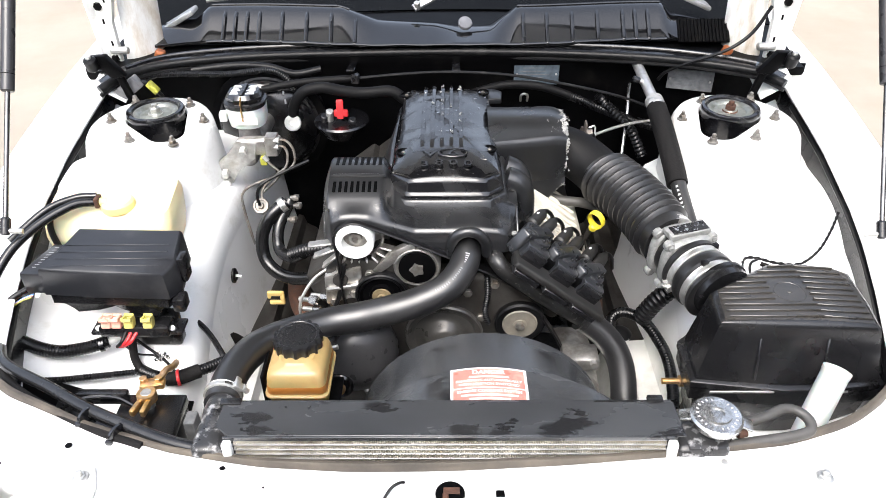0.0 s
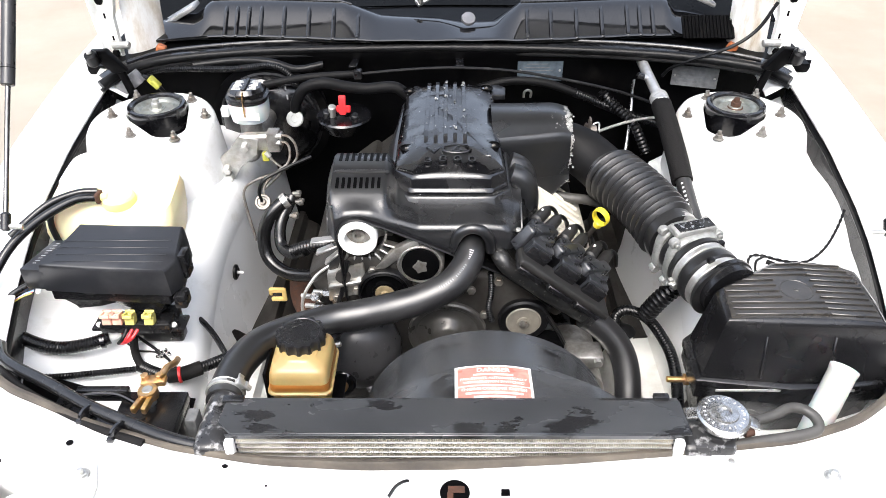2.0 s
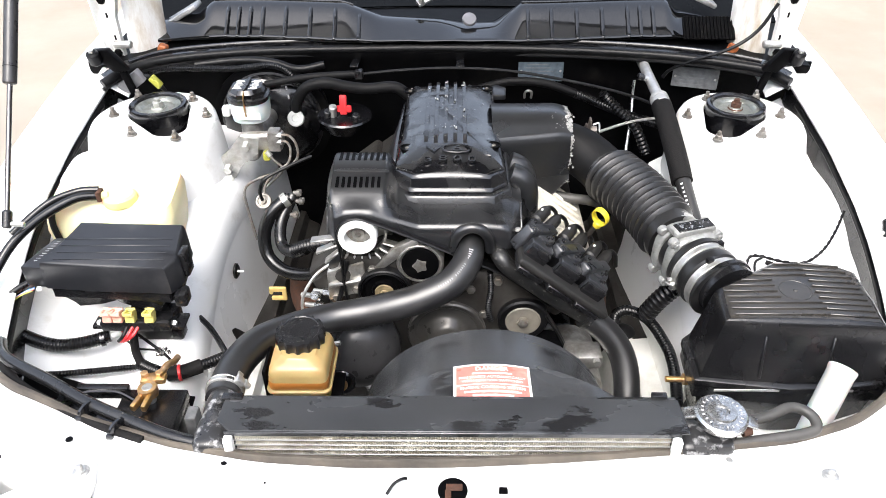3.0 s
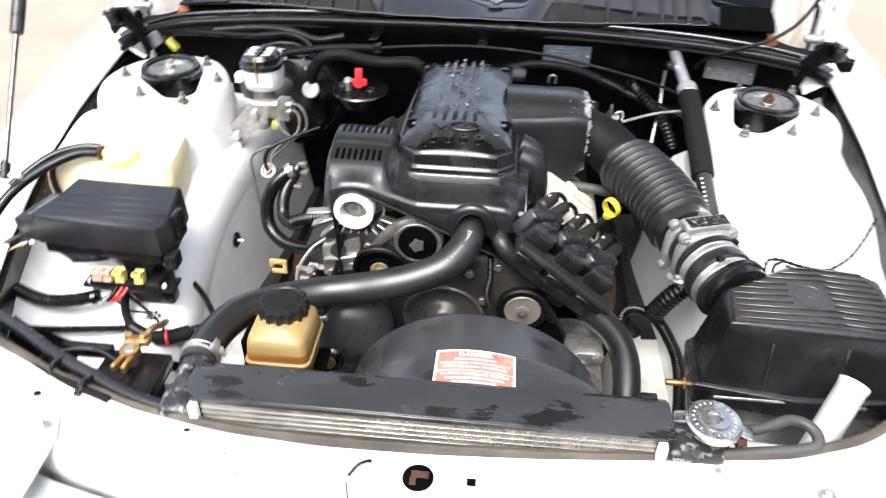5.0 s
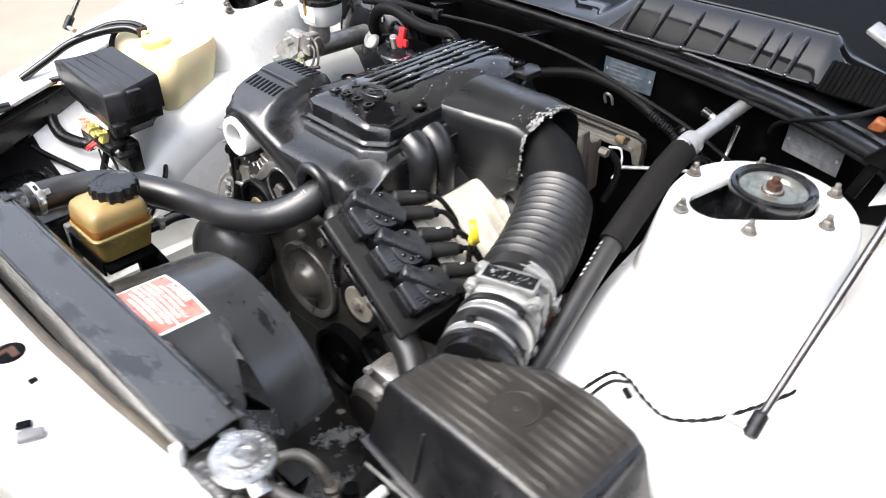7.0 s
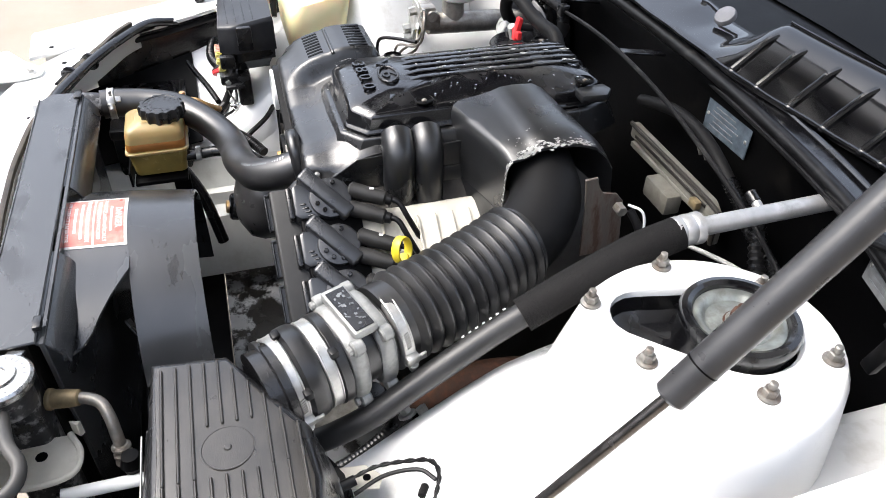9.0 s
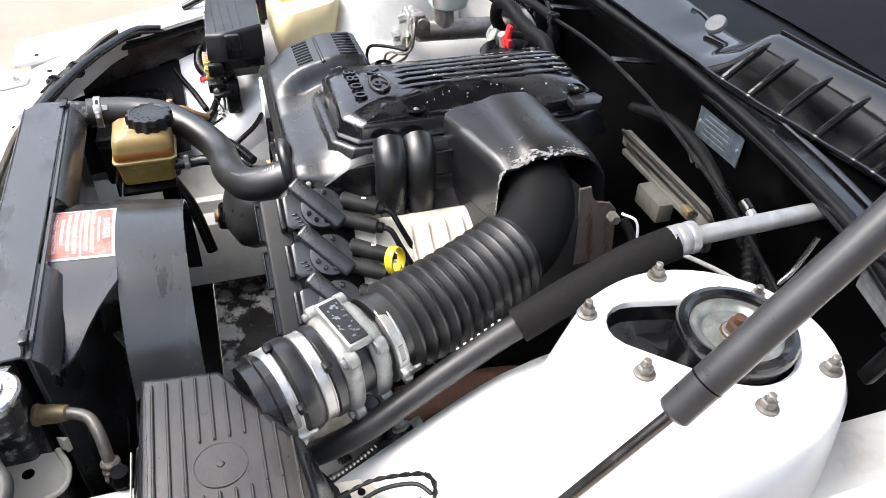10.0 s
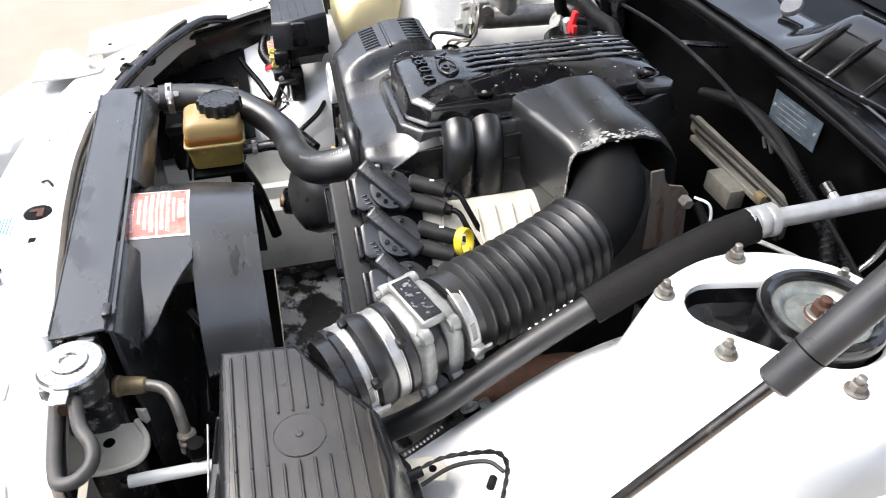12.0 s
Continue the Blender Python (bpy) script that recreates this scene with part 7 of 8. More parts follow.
part("valve_block", box((-0.372, 1.345, 0.945), (0.026, 0.03, 0.045), 0.004), ALU, mcb)
part("cross_tube", rod((-0.445, 1.352, 0.945), (-0.355, 1.352, 0.950), 0.012, 14, bevel=0.002), ALU, mcb)
for x, z in ((-0.432, 0.937), (-0.478, 0.884), (-0.475, 0.865)):
    part("bolt", rod((x, 1.338, z), (x, 1.322, z - 0.003), 0.009, 6, bevel=0.001), ZINC, mcb)
part("bracket", prism([(-0.495, 0.86), (-0.470, 0.85), (-0.452, 0.885), (-0.41, 0.915), (-0.405, 0.950), (-0.445, 0.957), (-0.468, 0.925), (-0.493, 0.905)], 0, 0.004, 0.001, 1, Matrix.Translation((0, 1.341, 0)) @ Matrix.Rotation(radians(90), 4, "X")), ZINC, mcb, "galvanised bracket plate")
part("connector", box((-0.392, 1.335, 0.912), (0.014, 0.014, 0.018), 0.002), FLAP, mcb, "yellow-green plug")
for pts in (((-0.365, 1.335, 0.960), (-0.34, 1.33, 0.962), (-0.325, 1.325, 0.945), (-0.325, 1.32, 0.915), (-0.35, 1.31, 0.895), (-0.41, 1.30, 0.875), (-0.438, 1.295, 0.855), (-0.44, 1.29, 0.82), (-0.425, 1.27, 0.74)),
            ((-0.365, 1.335, 0.945), (-0.345, 1.33, 0.947), (-0.338, 1.325, 0.93), (-0.345, 1.315, 0.905), (-0.375, 1.305, 0.885), (-0.395, 1.29, 0.86), (-0.39, 1.27, 0.82)),
            ((-0.39, 1.33, 0.925), (-0.375, 1.325, 0.905), (-0.36, 1.32, 0.885), (-0.40, 1.30, 0.85))):
    bp = thing("brake_pipe", "thin bent steel brake pipe", "pipe", pts[0], group="brake pipes")
    part("pipe", tube(pts, 0.0027, 8, 0.006), OLD_ZINC, bp)
    part("union", rod(pts[0], Vector(pts[0]) + (Vector(pts[1]) - Vector(pts[0])) * 0.5, 0.006, 6), ZINC, bp)

# ---- washer bottle ----
wb = thing("washer_bottle", "yellowed cream washer bottle beside the strut tower", "washer bottle", (-0.63, 1.15, 0.85))


def bottle_ring(x0, x1, y0, y1, z, r=0.03, slant=0.0):
    ring = rounded_ring((x0 + x1) / 2, (y0 + y1) / 2, (x1 - x0) / 2, (y1 - y0) / 2, r, z, 6)
    return [(x, y, z + slant * (y - y0)) for x, y, z in ring]


part("bottle", loft([bottle_ring(-0.74, -0.545, 1.09, 1.19, 0.80), bottle_ring(-0.755, -0.53, 1.085, 1.205, 0.83), bottle_ring(-0.765, -0.522, 1.083, 1.215, 0.880, 0.03, 0.1), bottle_ring(-0.763, -0.522, 1.088, 1.222, 0.905, 0.03, 0.2), bottle_ring(-0.755, -0.528, 1.098, 1.222, 0.922, 0.03, 0.22), bottle_ring(-0.735, -0.545, 1.115, 1.212, 0.930, 0.03, 0.2), bottle_ring(-0.70, -0.58, 1.14, 1.20, 0.933, 0.025, 0.15)]), CREAM, wb)
part("upper_lobe", loft([bottle_ring(-0.775, -0.62, 1.17, 1.30, 0.88, 0.04, 0.1), bottle_ring(-0.772, -0.625, 1.175, 1.298, 0.925, 0.04, 0.1), bottle_ring(-0.76, -0.64, 1.19, 1.288, 0.942, 0.035, 0.08), bottle_ring(-0.74, -0.66, 1.21, 1.27, 0.946, 0.025, 0.05)]), WHITE_PLASTIC, wb, "pale raised rear lobe")
capw = part("cap", lathe([(0.030, 0), (0.031, 0.004), (0.030, 0.014), (0.026, 0.018), (0.0, 0.020)], Matrix.Translation((-0.622, 1.128, 0.928)), 32), CREAM_CAP, wb, "pale yellow cap")
part("spout", rod((-0.640, 1.122, 0.945), (-0.668, 1.112, 0.950), 0.008, 14), CREAM_CAP, capw)
wh = thing("washer_hose", "black hoses from the washer cap", "hose", (-0.66, 1.11, 0.95))
part("hose", tube([(-0.655, 1.116, 0.948), (-0.69, 1.10, 0.952), (-0.735, 1.06, 0.94), (-0.77, 1.01, 0.92), (-0.79, 0.96, 0.89), (-0.80, 0.90, 0.86)], 0.0085, 12, 0.008), HOSE, wh)
part("hose", tube([(-0.655, 1.124, 0.956), (-0.69, 1.115, 0.958), (-0.735, 1.085, 0.95), (-0.785, 1.03, 0.92)], 0.007, 12, 0.008), HOSE, wh)
part("clip", box((-0.652, 1.117, 0.949), (0.008, 0.022, 0.02), 0.002), RUST, wh, "rusty hose clip")
part("strap", tube([(-0.722, 1.125, 0.944), (-0.735, 1.10, 0.935), (-0.738, 1.083, 0.91), (-0.728, 1.075, 0.87), (-0.71, 1.07, 0.84)], 0.006, 10, 0.006), RUBBER, wh, "black rubber strap round the bottle")

# ---- fuse box ----
fb = thing("fuse_box", "black plastic fuse box with ribbed lid", "fuse box", (-0.60, 1.0, 0.86))
FBL = [(-0.700, 0.959), (-0.486, 0.945), (-0.472, 0.975), (-0.482, 1.055), (-0.668, 1.062), (-0.684, 1.005)]


def fb_ring(g, z, back=0.0):
    c = Vector((-0.605, 0.997))
    out = []
    for i in range(6):
        a, b = Vector(FBL[i]), Vector(FBL[(i + 1) % 6])
        for j in range(5):
            p = a.lerp(b, j / 5)
            d = p - c
            q = c + d * (1 + g / d.length)
            out.append((q.x, q.y, z + back * (q.y - 0.95)))
    return out


# The lid's blue tint paints in the sky that black plastic reflects.
lidf = part("lid", loft([fb_ring(0.004, 0.852), fb_ring(0.005, 0.856), fb_ring(0.0025, 0.899, 0.10), fb_ring(0.001, 0.904, 0.123), fb_ring(-0.0025, 0.9065, 0.13), fb_ring(-0.05, 0.907, 0.13)]), material("sky_tinted_black_lid", (0.015, 0.016, 0.019), 0.34, vary=0.1, scale=10, bump=0.08, bump_scale=400, second=(0.05, 0.05, 0.052), spots=0.1, spot_scale=12, spot_edge=0.3), fb, "black plastic lid")
for k in range(4):
    y = 0.966 + 0.017 * k
    part("lid_rib", box((-0.585, y, 0.9073 + 0.13 * (y - 0.95)), (0.19, 0.0022, 0.0012), 0.0005, 1), lidf.data.materials[0], lidf)
part("lid_lug", box((-0.466, 0.995, 0.885), (0.014, 0.03, 0.05), 0.004), PLASTIC, lidf)
step_poly = [(-0.740, 0.961), (-0.694, 0.957), (-0.664, 1.046), (-0.716, 1.048)]
step = part("lid_step", prism(step_poly, 0.853, 0.8965, 0.004, 2), lidf.data.materials[0], fb, "lower printed end of the lid")
rngp = random.Random(31)
for k in range(9):
    for j in range(2):
        w = rngp.uniform(0.006, 0.011)
        y = 0.978 + 0.0072 * k
        part("print_bar", box((-0.724 + 0.27 * (y - 0.961) + 0.019 * j, y, 0.8967), (w, 0.0014, 0.0005), 0), GREY_PRINT if (k + j) % 3 else GREY_DISC, step, "small white print")
part("base", loft([fb_ring(-0.035, 0.80), fb_ring(-0.030, 0.81), fb_ring(-0.016, 0.828), fb_ring(-0.003, 0.831), fb_ring(-0.003, 0.853)]), PLASTIC, fb, "black plastic base")
part("latch", box((-0.470, 0.955, 0.838), (0.022, 0.03, 0.028), 0.005), PLASTIC, fb)
part("white_clip", lathe([(0.005, 0), (0.004, 0.004), (0, 0.005)], Matrix.Translation((-0.715, 0.953, 0.853)), 12), WHITE_PLASTIC, fb, "tiny white clip")
part("wire_tail", tube([(-0.745, 0.975, 0.85), (-0.765, 0.955, 0.845), (-0.785, 0.93, 0.83)], 0.006, 10, 0.006), LOOM, fb)
for k, mt_ in enumerate((FLAP, RED, WHITE_PLASTIC, BLUE_PRINT)):
    part("wire", tube([(-0.735, 0.962 + 0.003 * k, 0.842), (-0.752, 0.956 + 0.003 * k, 0.838), (-0.768, 0.944 + 0.003 * k, 0.832)], 0.0014, 6, 0.006), mt_, fb, "thin coloured wire")
fb.location = (-0.600, 0.993, 0.870)
fl = thing("fusible_link_block", "black fuse carrier with pink and yellow fuses", "fuse carrier", (-0.555, 0.935, 0.80))
part("carrier", box((-0.560, 0.945, 0.792), (0.125, 0.035, 0.022), 0.004), PLASTIC, fl)
part("flange", box((-0.560, 0.955, 0.783), (0.165, 0.04, 0.008), 0.003), PLASTIC, fl)
for k, (x, mt_) in enumerate(((-0.606, FUSE_PINK), (-0.588, FUSE_PINK), (-0.566, FUSE_YELLOW), (-0.532, FUSE_YELLOW))):
    fm = Matrix.Translation((x, 0.936, 0.812)) @ Matrix.Rotation(-0.35, 4, "X")
    f = part("fuse", join(box((0, 0, -0.002), (0.0172, 0.014, 0.020), 0.0015, 1, fm), box((-0.0066, -0.002, 0.010), (0.004, 0.018, 0.006), 0.001, 1, fm), box((0.0066, -0.002, 0.010), (0.004, 0.018, 0.006), 0.001, 1, fm), box((0, -0.0095, 0.010), (0.0172, 0.004, 0.006), 0.001, 1, fm), box((0, 0.006, 0.010), (0.0172, 0.003, 0.006), 0.001, 1, fm)), mt_, fl, "pink fuse" if k < 2 else "yellow fuse")
    part("fuse_window", box((0, -0.002, 0.0085), (0.009, 0.011, 0.002), 0, 1, fm), CREAM_CAST if k < 2 else FLAP, f, "cloudy window")
    part("fuse_strip", box((0.001, -0.002, 0.0098), (0.002, 0.009, 0.001), 0, 1, fm @ Matrix.Rotation(0.5, 4, "Z")), ZINC, f, "thin metal strip")
for k in range(3):
    part("red_wire", tube([(-0.575 + 0.010 * k, 0.930, 0.792), (-0.580 + 0.008 * k, 0.915, 0.782), (-0.592 + 0.004 * k, 0.918, 0.768)], 0.0032, 8, 0.004), RED if k else RUBBER, fl, "thick fuse wire")
for x in (-0.628, -0.495):
    part("screw", rod((x, 0.944, 0.786), (x, 0.940, 0.793), 0.005, 10), ZINC, fl)
part("support", box((-0.54, 0.975, 0.765), (0.09, 0.03, 0.07), 0.006), PLASTIC, fl)

# ---- looms ----


def loom(name, pts, r, label, ribs=0.0012, mat=None, pitch=0.005):
    t = thing(name, label, "wiring loom", pts[len(pts) // 2], group="wiring looms")
    part("sleeve", tube(pts, r, 12, 0.006, ribs, pitch), mat or LOOM, t)
    return t


l1 = loom("corrugated_loom", [(-0.845, 1.00, 0.795), (-0.80, 0.945, 0.785), (-0.755, 0.922, 0.772), (-0.705, 0.915, 0.760), (-0.660, 0.928, 0.755), (-0.620, 0.945, 0.757)], 0.0125, "thick black corrugated wiring loom on the guard")
part("tail", rod((-0.622, 0.944, 0.755), (-0.600, 0.952, 0.762), 0.007, 10), PRINT, l1)
part("red_wire", tube([(-0.605, 0.950, 0.762), (-0.59, 0.957, 0.77), (-0.57, 0.955, 0.776)], 0.0055, 8, 0.005), RED, l1, "red wire")
part("cable_tie", rod((-0.636, 0.938, 0.754), (-0.629, 0.941, 0.754), 0.0138, 16), BLACK_GLOSS, l1)
loom("corrugated_loom", [(-0.80, 0.868, 0.80), (-0.772, 0.850, 0.772), (-0.742, 0.853, 0.752), (-0.70, 0.868, 0.735), (-0.645, 0.893, 0.718), (-0.575, 0.914, 0.708)], 0.0065, "thin black corrugated wiring loom on the guard")
l2 = loom("taped_loom", [(-0.575, 0.93, 0.70), (-0.545, 0.915, 0.70), (-0.512, 0.905, 0.70), (-0.478, 0.918, 0.70), (-0.445, 0.935, 0.70), (-0.40, 0.965, 0.70), (-0.36, 0.99, 0.69)], 0.011, "taped black wiring loom running to the engine")
part("tape", tube([(-0.515, 0.905, 0.70), (-0.49, 0.910, 0.70), (-0.46, 0.926, 0.70)], 0.0132, 12, 0.006), TAPE, l2, "cloth tape wrap")
part("red_tie", lathe([(0.014, 0), (0.0155, 0.001), (0.0155, 0.005), (0.014, 0.006)], Matrix.Translation((-0.497, 0.907, 0.70)) @ frame_to((0, 0, 0), (1, 0.3, 0)), 20), RED, l2, "red wire wrap")
loom("taped_loom", [(-0.583, 0.962, 0.770), (-0.582, 0.950, 0.745), (-0.580, 0.938, 0.722), (-0.570, 0.926, 0.704)], 0.0075, "short taped loom under the fuse carrier", 0, TAPE)
loom("thin_wire", [(-0.575, 0.955, 0.75), (-0.555, 0.955, 0.725), (-0.53, 0.945, 0.708), (-0.50, 0.915, 0.705)], 0.0028, "thin black twisted wire", 0)
loom("thin_wire", [(-0.60, 0.945, 0.755), (-0.575, 0.940, 0.73), (-0.55, 0.95, 0.716), (-0.535, 0.94, 0.712)], 0.002, "thin black wire on the guard", 0)
lug = thing("earth_lug", "bright crushed metal earth terminal", "terminal", (-0.54, 0.945, 0.71))
for k in range(7):
    part("strand", box((-0.542 + 0.006 * (k % 4), 0.942 + 0.007 * (k // 2), 0.712 + 0.003 * (k % 3)), (0.010, 0.004, 0.006), 0.001, 1, Matrix.Rotation(0.7 * k, 4, "Z") @ Matrix.Rotation(0.5 * k, 4, "X")), STEEL, lug)
loom("black_cable", [(-0.525, 1.045, 0.745), (-0.49, 1.03, 0.73), (-0.461, 1.008, 0.715), (-0.43, 0.97, 0.70), (-0.40, 0.93, 0.68)], 0.0055, "black cable over the inner guard", 0, HOSE)
loom("bundled_loom", [(-0.74, 0.815, 0.835), (-0.66, 0.742, 0.846), (-0.575, 0.692, 0.850), (-0.50, 0.655, 0.851), (-0.43, 0.630, 0.851)], 0.0065, "black loom tied along the weather seal", 0, TAPE)
loom("bundled_loom", [(-0.745, 0.85, 0.835), (-0.70, 0.790, 0.852), (-0.606, 0.735, 0.858), (-0.53, 0.693, 0.857), (-0.46, 0.662, 0.855), (-0.387, 0.634, 0.853), (-0.30, 0.615, 0.85)], 0.0095, "black taped loom along the weather seal", 0, HOSE)
for x, y in ((-0.53, 0.687), (-0.474, 0.655)):
    tie = thing("cable_tie", "black plastic cable tie round the looms", "cable tie", (x, y, 0.85), group="cable ties")
    part("band", lathe([(0.016, 0), (0.0175, 0.001), (0.0175, 0.005), (0.016, 0.006)], Matrix.Translation((x, y - 0.004, 0.851)) @ frame_to((0, 0, 0), (0.85, -0.45, 0)), 20), BLACK_GLOSS, tie)
    part("head", box((x - 0.004, y - 0.020, 0.853), (0.01, 0.008, 0.008), 0.002), BLACK_GLOSS, tie)
knot = thing("loom_bundle", "tangle of black looms at the guard corner", "wiring loom", (-0.80, 0.93, 0.75))
for k in range(5):
    part("strand", tube([(-0.86 + 0.01 * k, 0.99 - 0.02 * k, 0.79), (-0.82 + 0.008 * k, 0.95 - 0.012 * k, 0.75 + 0.01 * k), (-0.80 + 0.006 * k, 0.90, 0.72 + 0.008 * k), (-0.83 + 0.012 * k, 0.86, 0.74)], 0.005, 8, 0.008, 0.0006), LOOM, knot)

# ---- battery ----
ba = thing("battery", "black battery with carry handle and brass terminal clamp", "battery", (-0.55, 0.77, 0.62))
part("case", box((-0.565, 0.755, 0.59), (0.215, 0.150, 0.18), 0.006), PLASTIC, ba)
part("lid", box((-0.565, 0.755, 0.690), (0.22, 0.155, 0.022), 0.004), PLASTIC, ba)
part("rear_step", box((-0.60, 0.828, 0.705), (0.09, 0.014, 0.014), 0.003), PLASTIC, ba)
part("handle", tube([(-0.655, 0.80, 0.706), (-0.62, 0.812, 0.712), (-0.57, 0.813, 0.712), (-0.535, 0.80, 0.706)], 0.004, 8, 0.006), BLACK_GLOSS, ba)
part("label", box((-0.585, 0.796, 0.7018), (0.046, 0.024, 0.001)), LABEL_WHITE, ba, "white printed label")
part("post", rod((-0.510, 0.805, 0.70), (-0.510, 0.805, 0.735), 0.009, 16, bevel=0.001), ZINC, ba, "grey lead post")
cl = part("terminal_clamp", join(lathe([(0.010, 0.716), (0.0155, 0.716), (0.0165, 0.720), (0.0165, 0.730), (0.0155, 0.734), (0.010, 0.734)], Matrix.Translation((-0.510, 0.805, 0)), 20),
         box((-0.520, 0.781, 0.724), (0.009, 0.032, 0.014), 0.003, 2, Matrix.Rotation(-0.25, 4, "Z")), box((-0.504, 0.780, 0.724), (0.009, 0.032, 0.014), 0.003, 2, Matrix.Rotation(-0.1, 4, "Z")),
         box((-0.508, 0.830, 0.728), (0.042, 0.022, 0.012), 0.004, 2, Matrix.Rotation(0.15, 4, "Z"))), BRASS, ba, "tarnished brass clamp")
for x, y in ((-0.522, 0.831), (-0.497, 0.833)):
    part("clamp_bolt", rod((x, y, 0.732), (x, y, 0.742), 0.007, 6, bevel=0.001), BRASS, cl)
part("lead", tube([(-0.497, 0.835, 0.732), (-0.492, 0.855, 0.735), (-0.490, 0.88, 0.72), (-0.495, 0.905, 0.705)], 0.006, 10, 0.006), BRASS, ba, "copper battery lead")
part("tray", box((-0.56, 0.76, 0.49), (0.26, 0.19, 0.03), 0.004), BLACK_BODY, ba, "black battery tray")
part("hold_down", box((-0.44, 0.79, 0.655), (0.02, 0.03, 0.07), 0.004), PAPER, ba, "pale side label")

ba.location = (-0.55, 0.782, 0.645)

# ---- hoses left of the engine ----
hh = thing("heater_hose", "black heater hose curving beside the guard", "hose", (-0.37, 1.2, 0.78), group="heater hoses")
part("hose", tube([(-0.335, 1.245, 0.865), (-0.368, 1.225, 0.842), (-0.388, 1.21, 0.80), (-0.382, 1.19, 0.755), (-0.345, 1.165, 0.735), (-0.295, 1.15, 0.738), (-0.24, 1.14, 0.76)], 0.0135, 16, 0.007), HOSE, hh)
part("clip", rod((-0.338, 1.243, 0.863), (-0.348, 1.238, 0.858), 0.0155, 18), ZINC, hh, "dull wire hose clip")
hh2 = thing("heater_hose", "black heater hose with corrugated sleeve", "hose", (-0.32, 1.18, 0.82), group="heater hoses")
part("hose", tube([(-0.33, 1.26, 0.86), (-0.352, 1.22, 0.82), (-0.350, 1.19, 0.785), (-0.32, 1.155, 0.79), (-0.29, 1.14, 0.81)], 0.012, 14, 0.007), HOSE, hh2)
part("sleeve", tube([(-0.315, 1.15, 0.80), (-0.28, 1.135, 0.822), (-0.235, 1.12, 0.838)], 0.014, 14, 0.006, 0.002, 0.007), LOOM, hh2, "corrugated sleeve")
for k, (x, y, z) in enumerate(((-0.325, 1.25, 0.872), (-0.318, 1.235, 0.862), (-0.33, 1.22, 0.838))):
    part("clip", join(rod((x, y, z), (x + 0.014, y - 0.004, z + 0.003), 0.0045, 10), box((x + 0.01, y, z), (0.012, 0.016, 0.010), 0.003)), OLD_ZINC, hh2, "zinc hose clip")
sw = thing("pressure_switch", "round zinc pressure switch with black lead", "switch", (-0.387, 1.256, 0.85))
m = Matrix.Translation((-0.392, 1.262, 0.843)) @ Matrix.Rotation(radians(50), 4, "X")
part("cap", lathe([(0.016, 0), (0.017, 0.008), (0.0155, 0.012), (0.012, 0.012), (0.011, 0.009), (0.007, 0.009), (0.006, 0.016), (0, 0.017)], m, 30), OLD_ZINC, sw)
part("lead", tube([(-0.392, 1.248, 0.856), (-0.393, 1.245, 0.88), (-0.38, 1.25, 0.905), (-0.34, 1.27, 0.92), (-0.29, 1.30, 0.93)], 0.0035, 8, 0.006), RUBBER, sw)
yc = thing("yellow_clip", "pale yellow hook-shaped plastic clip", "clip", (-0.377, 1.177, 0.67))
part("hook", join(box((-0.372, 1.178, 0.676), (0.034, 0.008, 0.012), 0.003), box((-0.358, 1.178, 0.664), (0.010, 0.008, 0.034), 0.003), box((-0.372, 1.178, 0.652), (0.030, 0.008, 0.010), 0.003), box((-0.386, 1.178, 0.672), (0.008, 0.008, 0.018), 0.003)), CLIP_YELLOW, yc)
gr = thing("guard_grommet", "black rubber grommet in the inner guard", "grommet", (-0.45, 1.17, 0.76))
part("ring", lathe([(0.016, 0), (0.016, 0.004), (0.011, 0.007), (0.004, 0.005), (0, 0.005)], Matrix.Translation((-0.449, 1.165, 0.735)) @ frame_to((0, 0, 0), (1, 0, 0)), 22), RUBBER, gr)
part("stem", rod((-0.446, 1.165, 0.735), (-0.43, 1.163, 0.735), 0.003, 8), PRINT, gr)
for pts, r, lab in ((((-0.27, 1.02, 0.68), (-0.285, 1.03, 0.76), (-0.26, 1.05, 0.81), (-0.22, 1.06, 0.84)), 0.003, "thin grey cable beside the alternator"), (((-0.235, 1.02, 0.66), (-0.225, 1.02, 0.74), (-0.205, 1.022, 0.80), (-0.19, 1.024, 0.87)), 0.0045, "black cable beside the alternator")):
    c = thing("engine_cable", lab, "cable", pts[0], group="engine cables")
    part("cable", tube(pts, r, 8, 0.008), RUBBER if r > 0.004 else ZINC, c)
for x, y, z in ((-0.268, 1.045, 0.77), (-0.245, 1.05, 0.775), (-0.262, 1.04, 0.75)):
    u = thing("pipe_union", "bright hex pipe union by the alternator", "pipe union", (x, y, z), group="pipe unions")
    part("hex", rod((x, y, z), (x + 0.018, y - 0.006, z + 0.003), 0.009, 6, bevel=0.002), STEEL, u)
    part("pipe", rod((x - 0.02, y + 0.006, z - 0.003), (x, y, z), 0.005, 10), ZINC, u)
sp = thing("spring_bracket", "brass-stained bracket with bolt under the alternator", "bracket", (-0.22, 1.03, 0.74))
part("plate", join(box((-0.225, 1.03, 0.735), (0.05, 0.02, 0.035), 0.006), rod((-0.235, 1.03, 0.752), (-0.235, 1.01, 0.752), 0.009, 8), rod((-0.213, 1.03, 0.73), (-0.213, 1.01, 0.73), 0.007, 8)), BRASS, sp)
cs = thing("coil_spring_sleeve", "bright coiled sleeve over a cable", "sleeve", (-0.255, 1.02, 0.70))
part("coil", tube([(-0.262, 1.02, 0.66), (-0.257, 1.02, 0.69), (-0.248, 1.02, 0.725)], 0.008, 10, 0.004, 0.0018, 0.005), ZINC, cs)
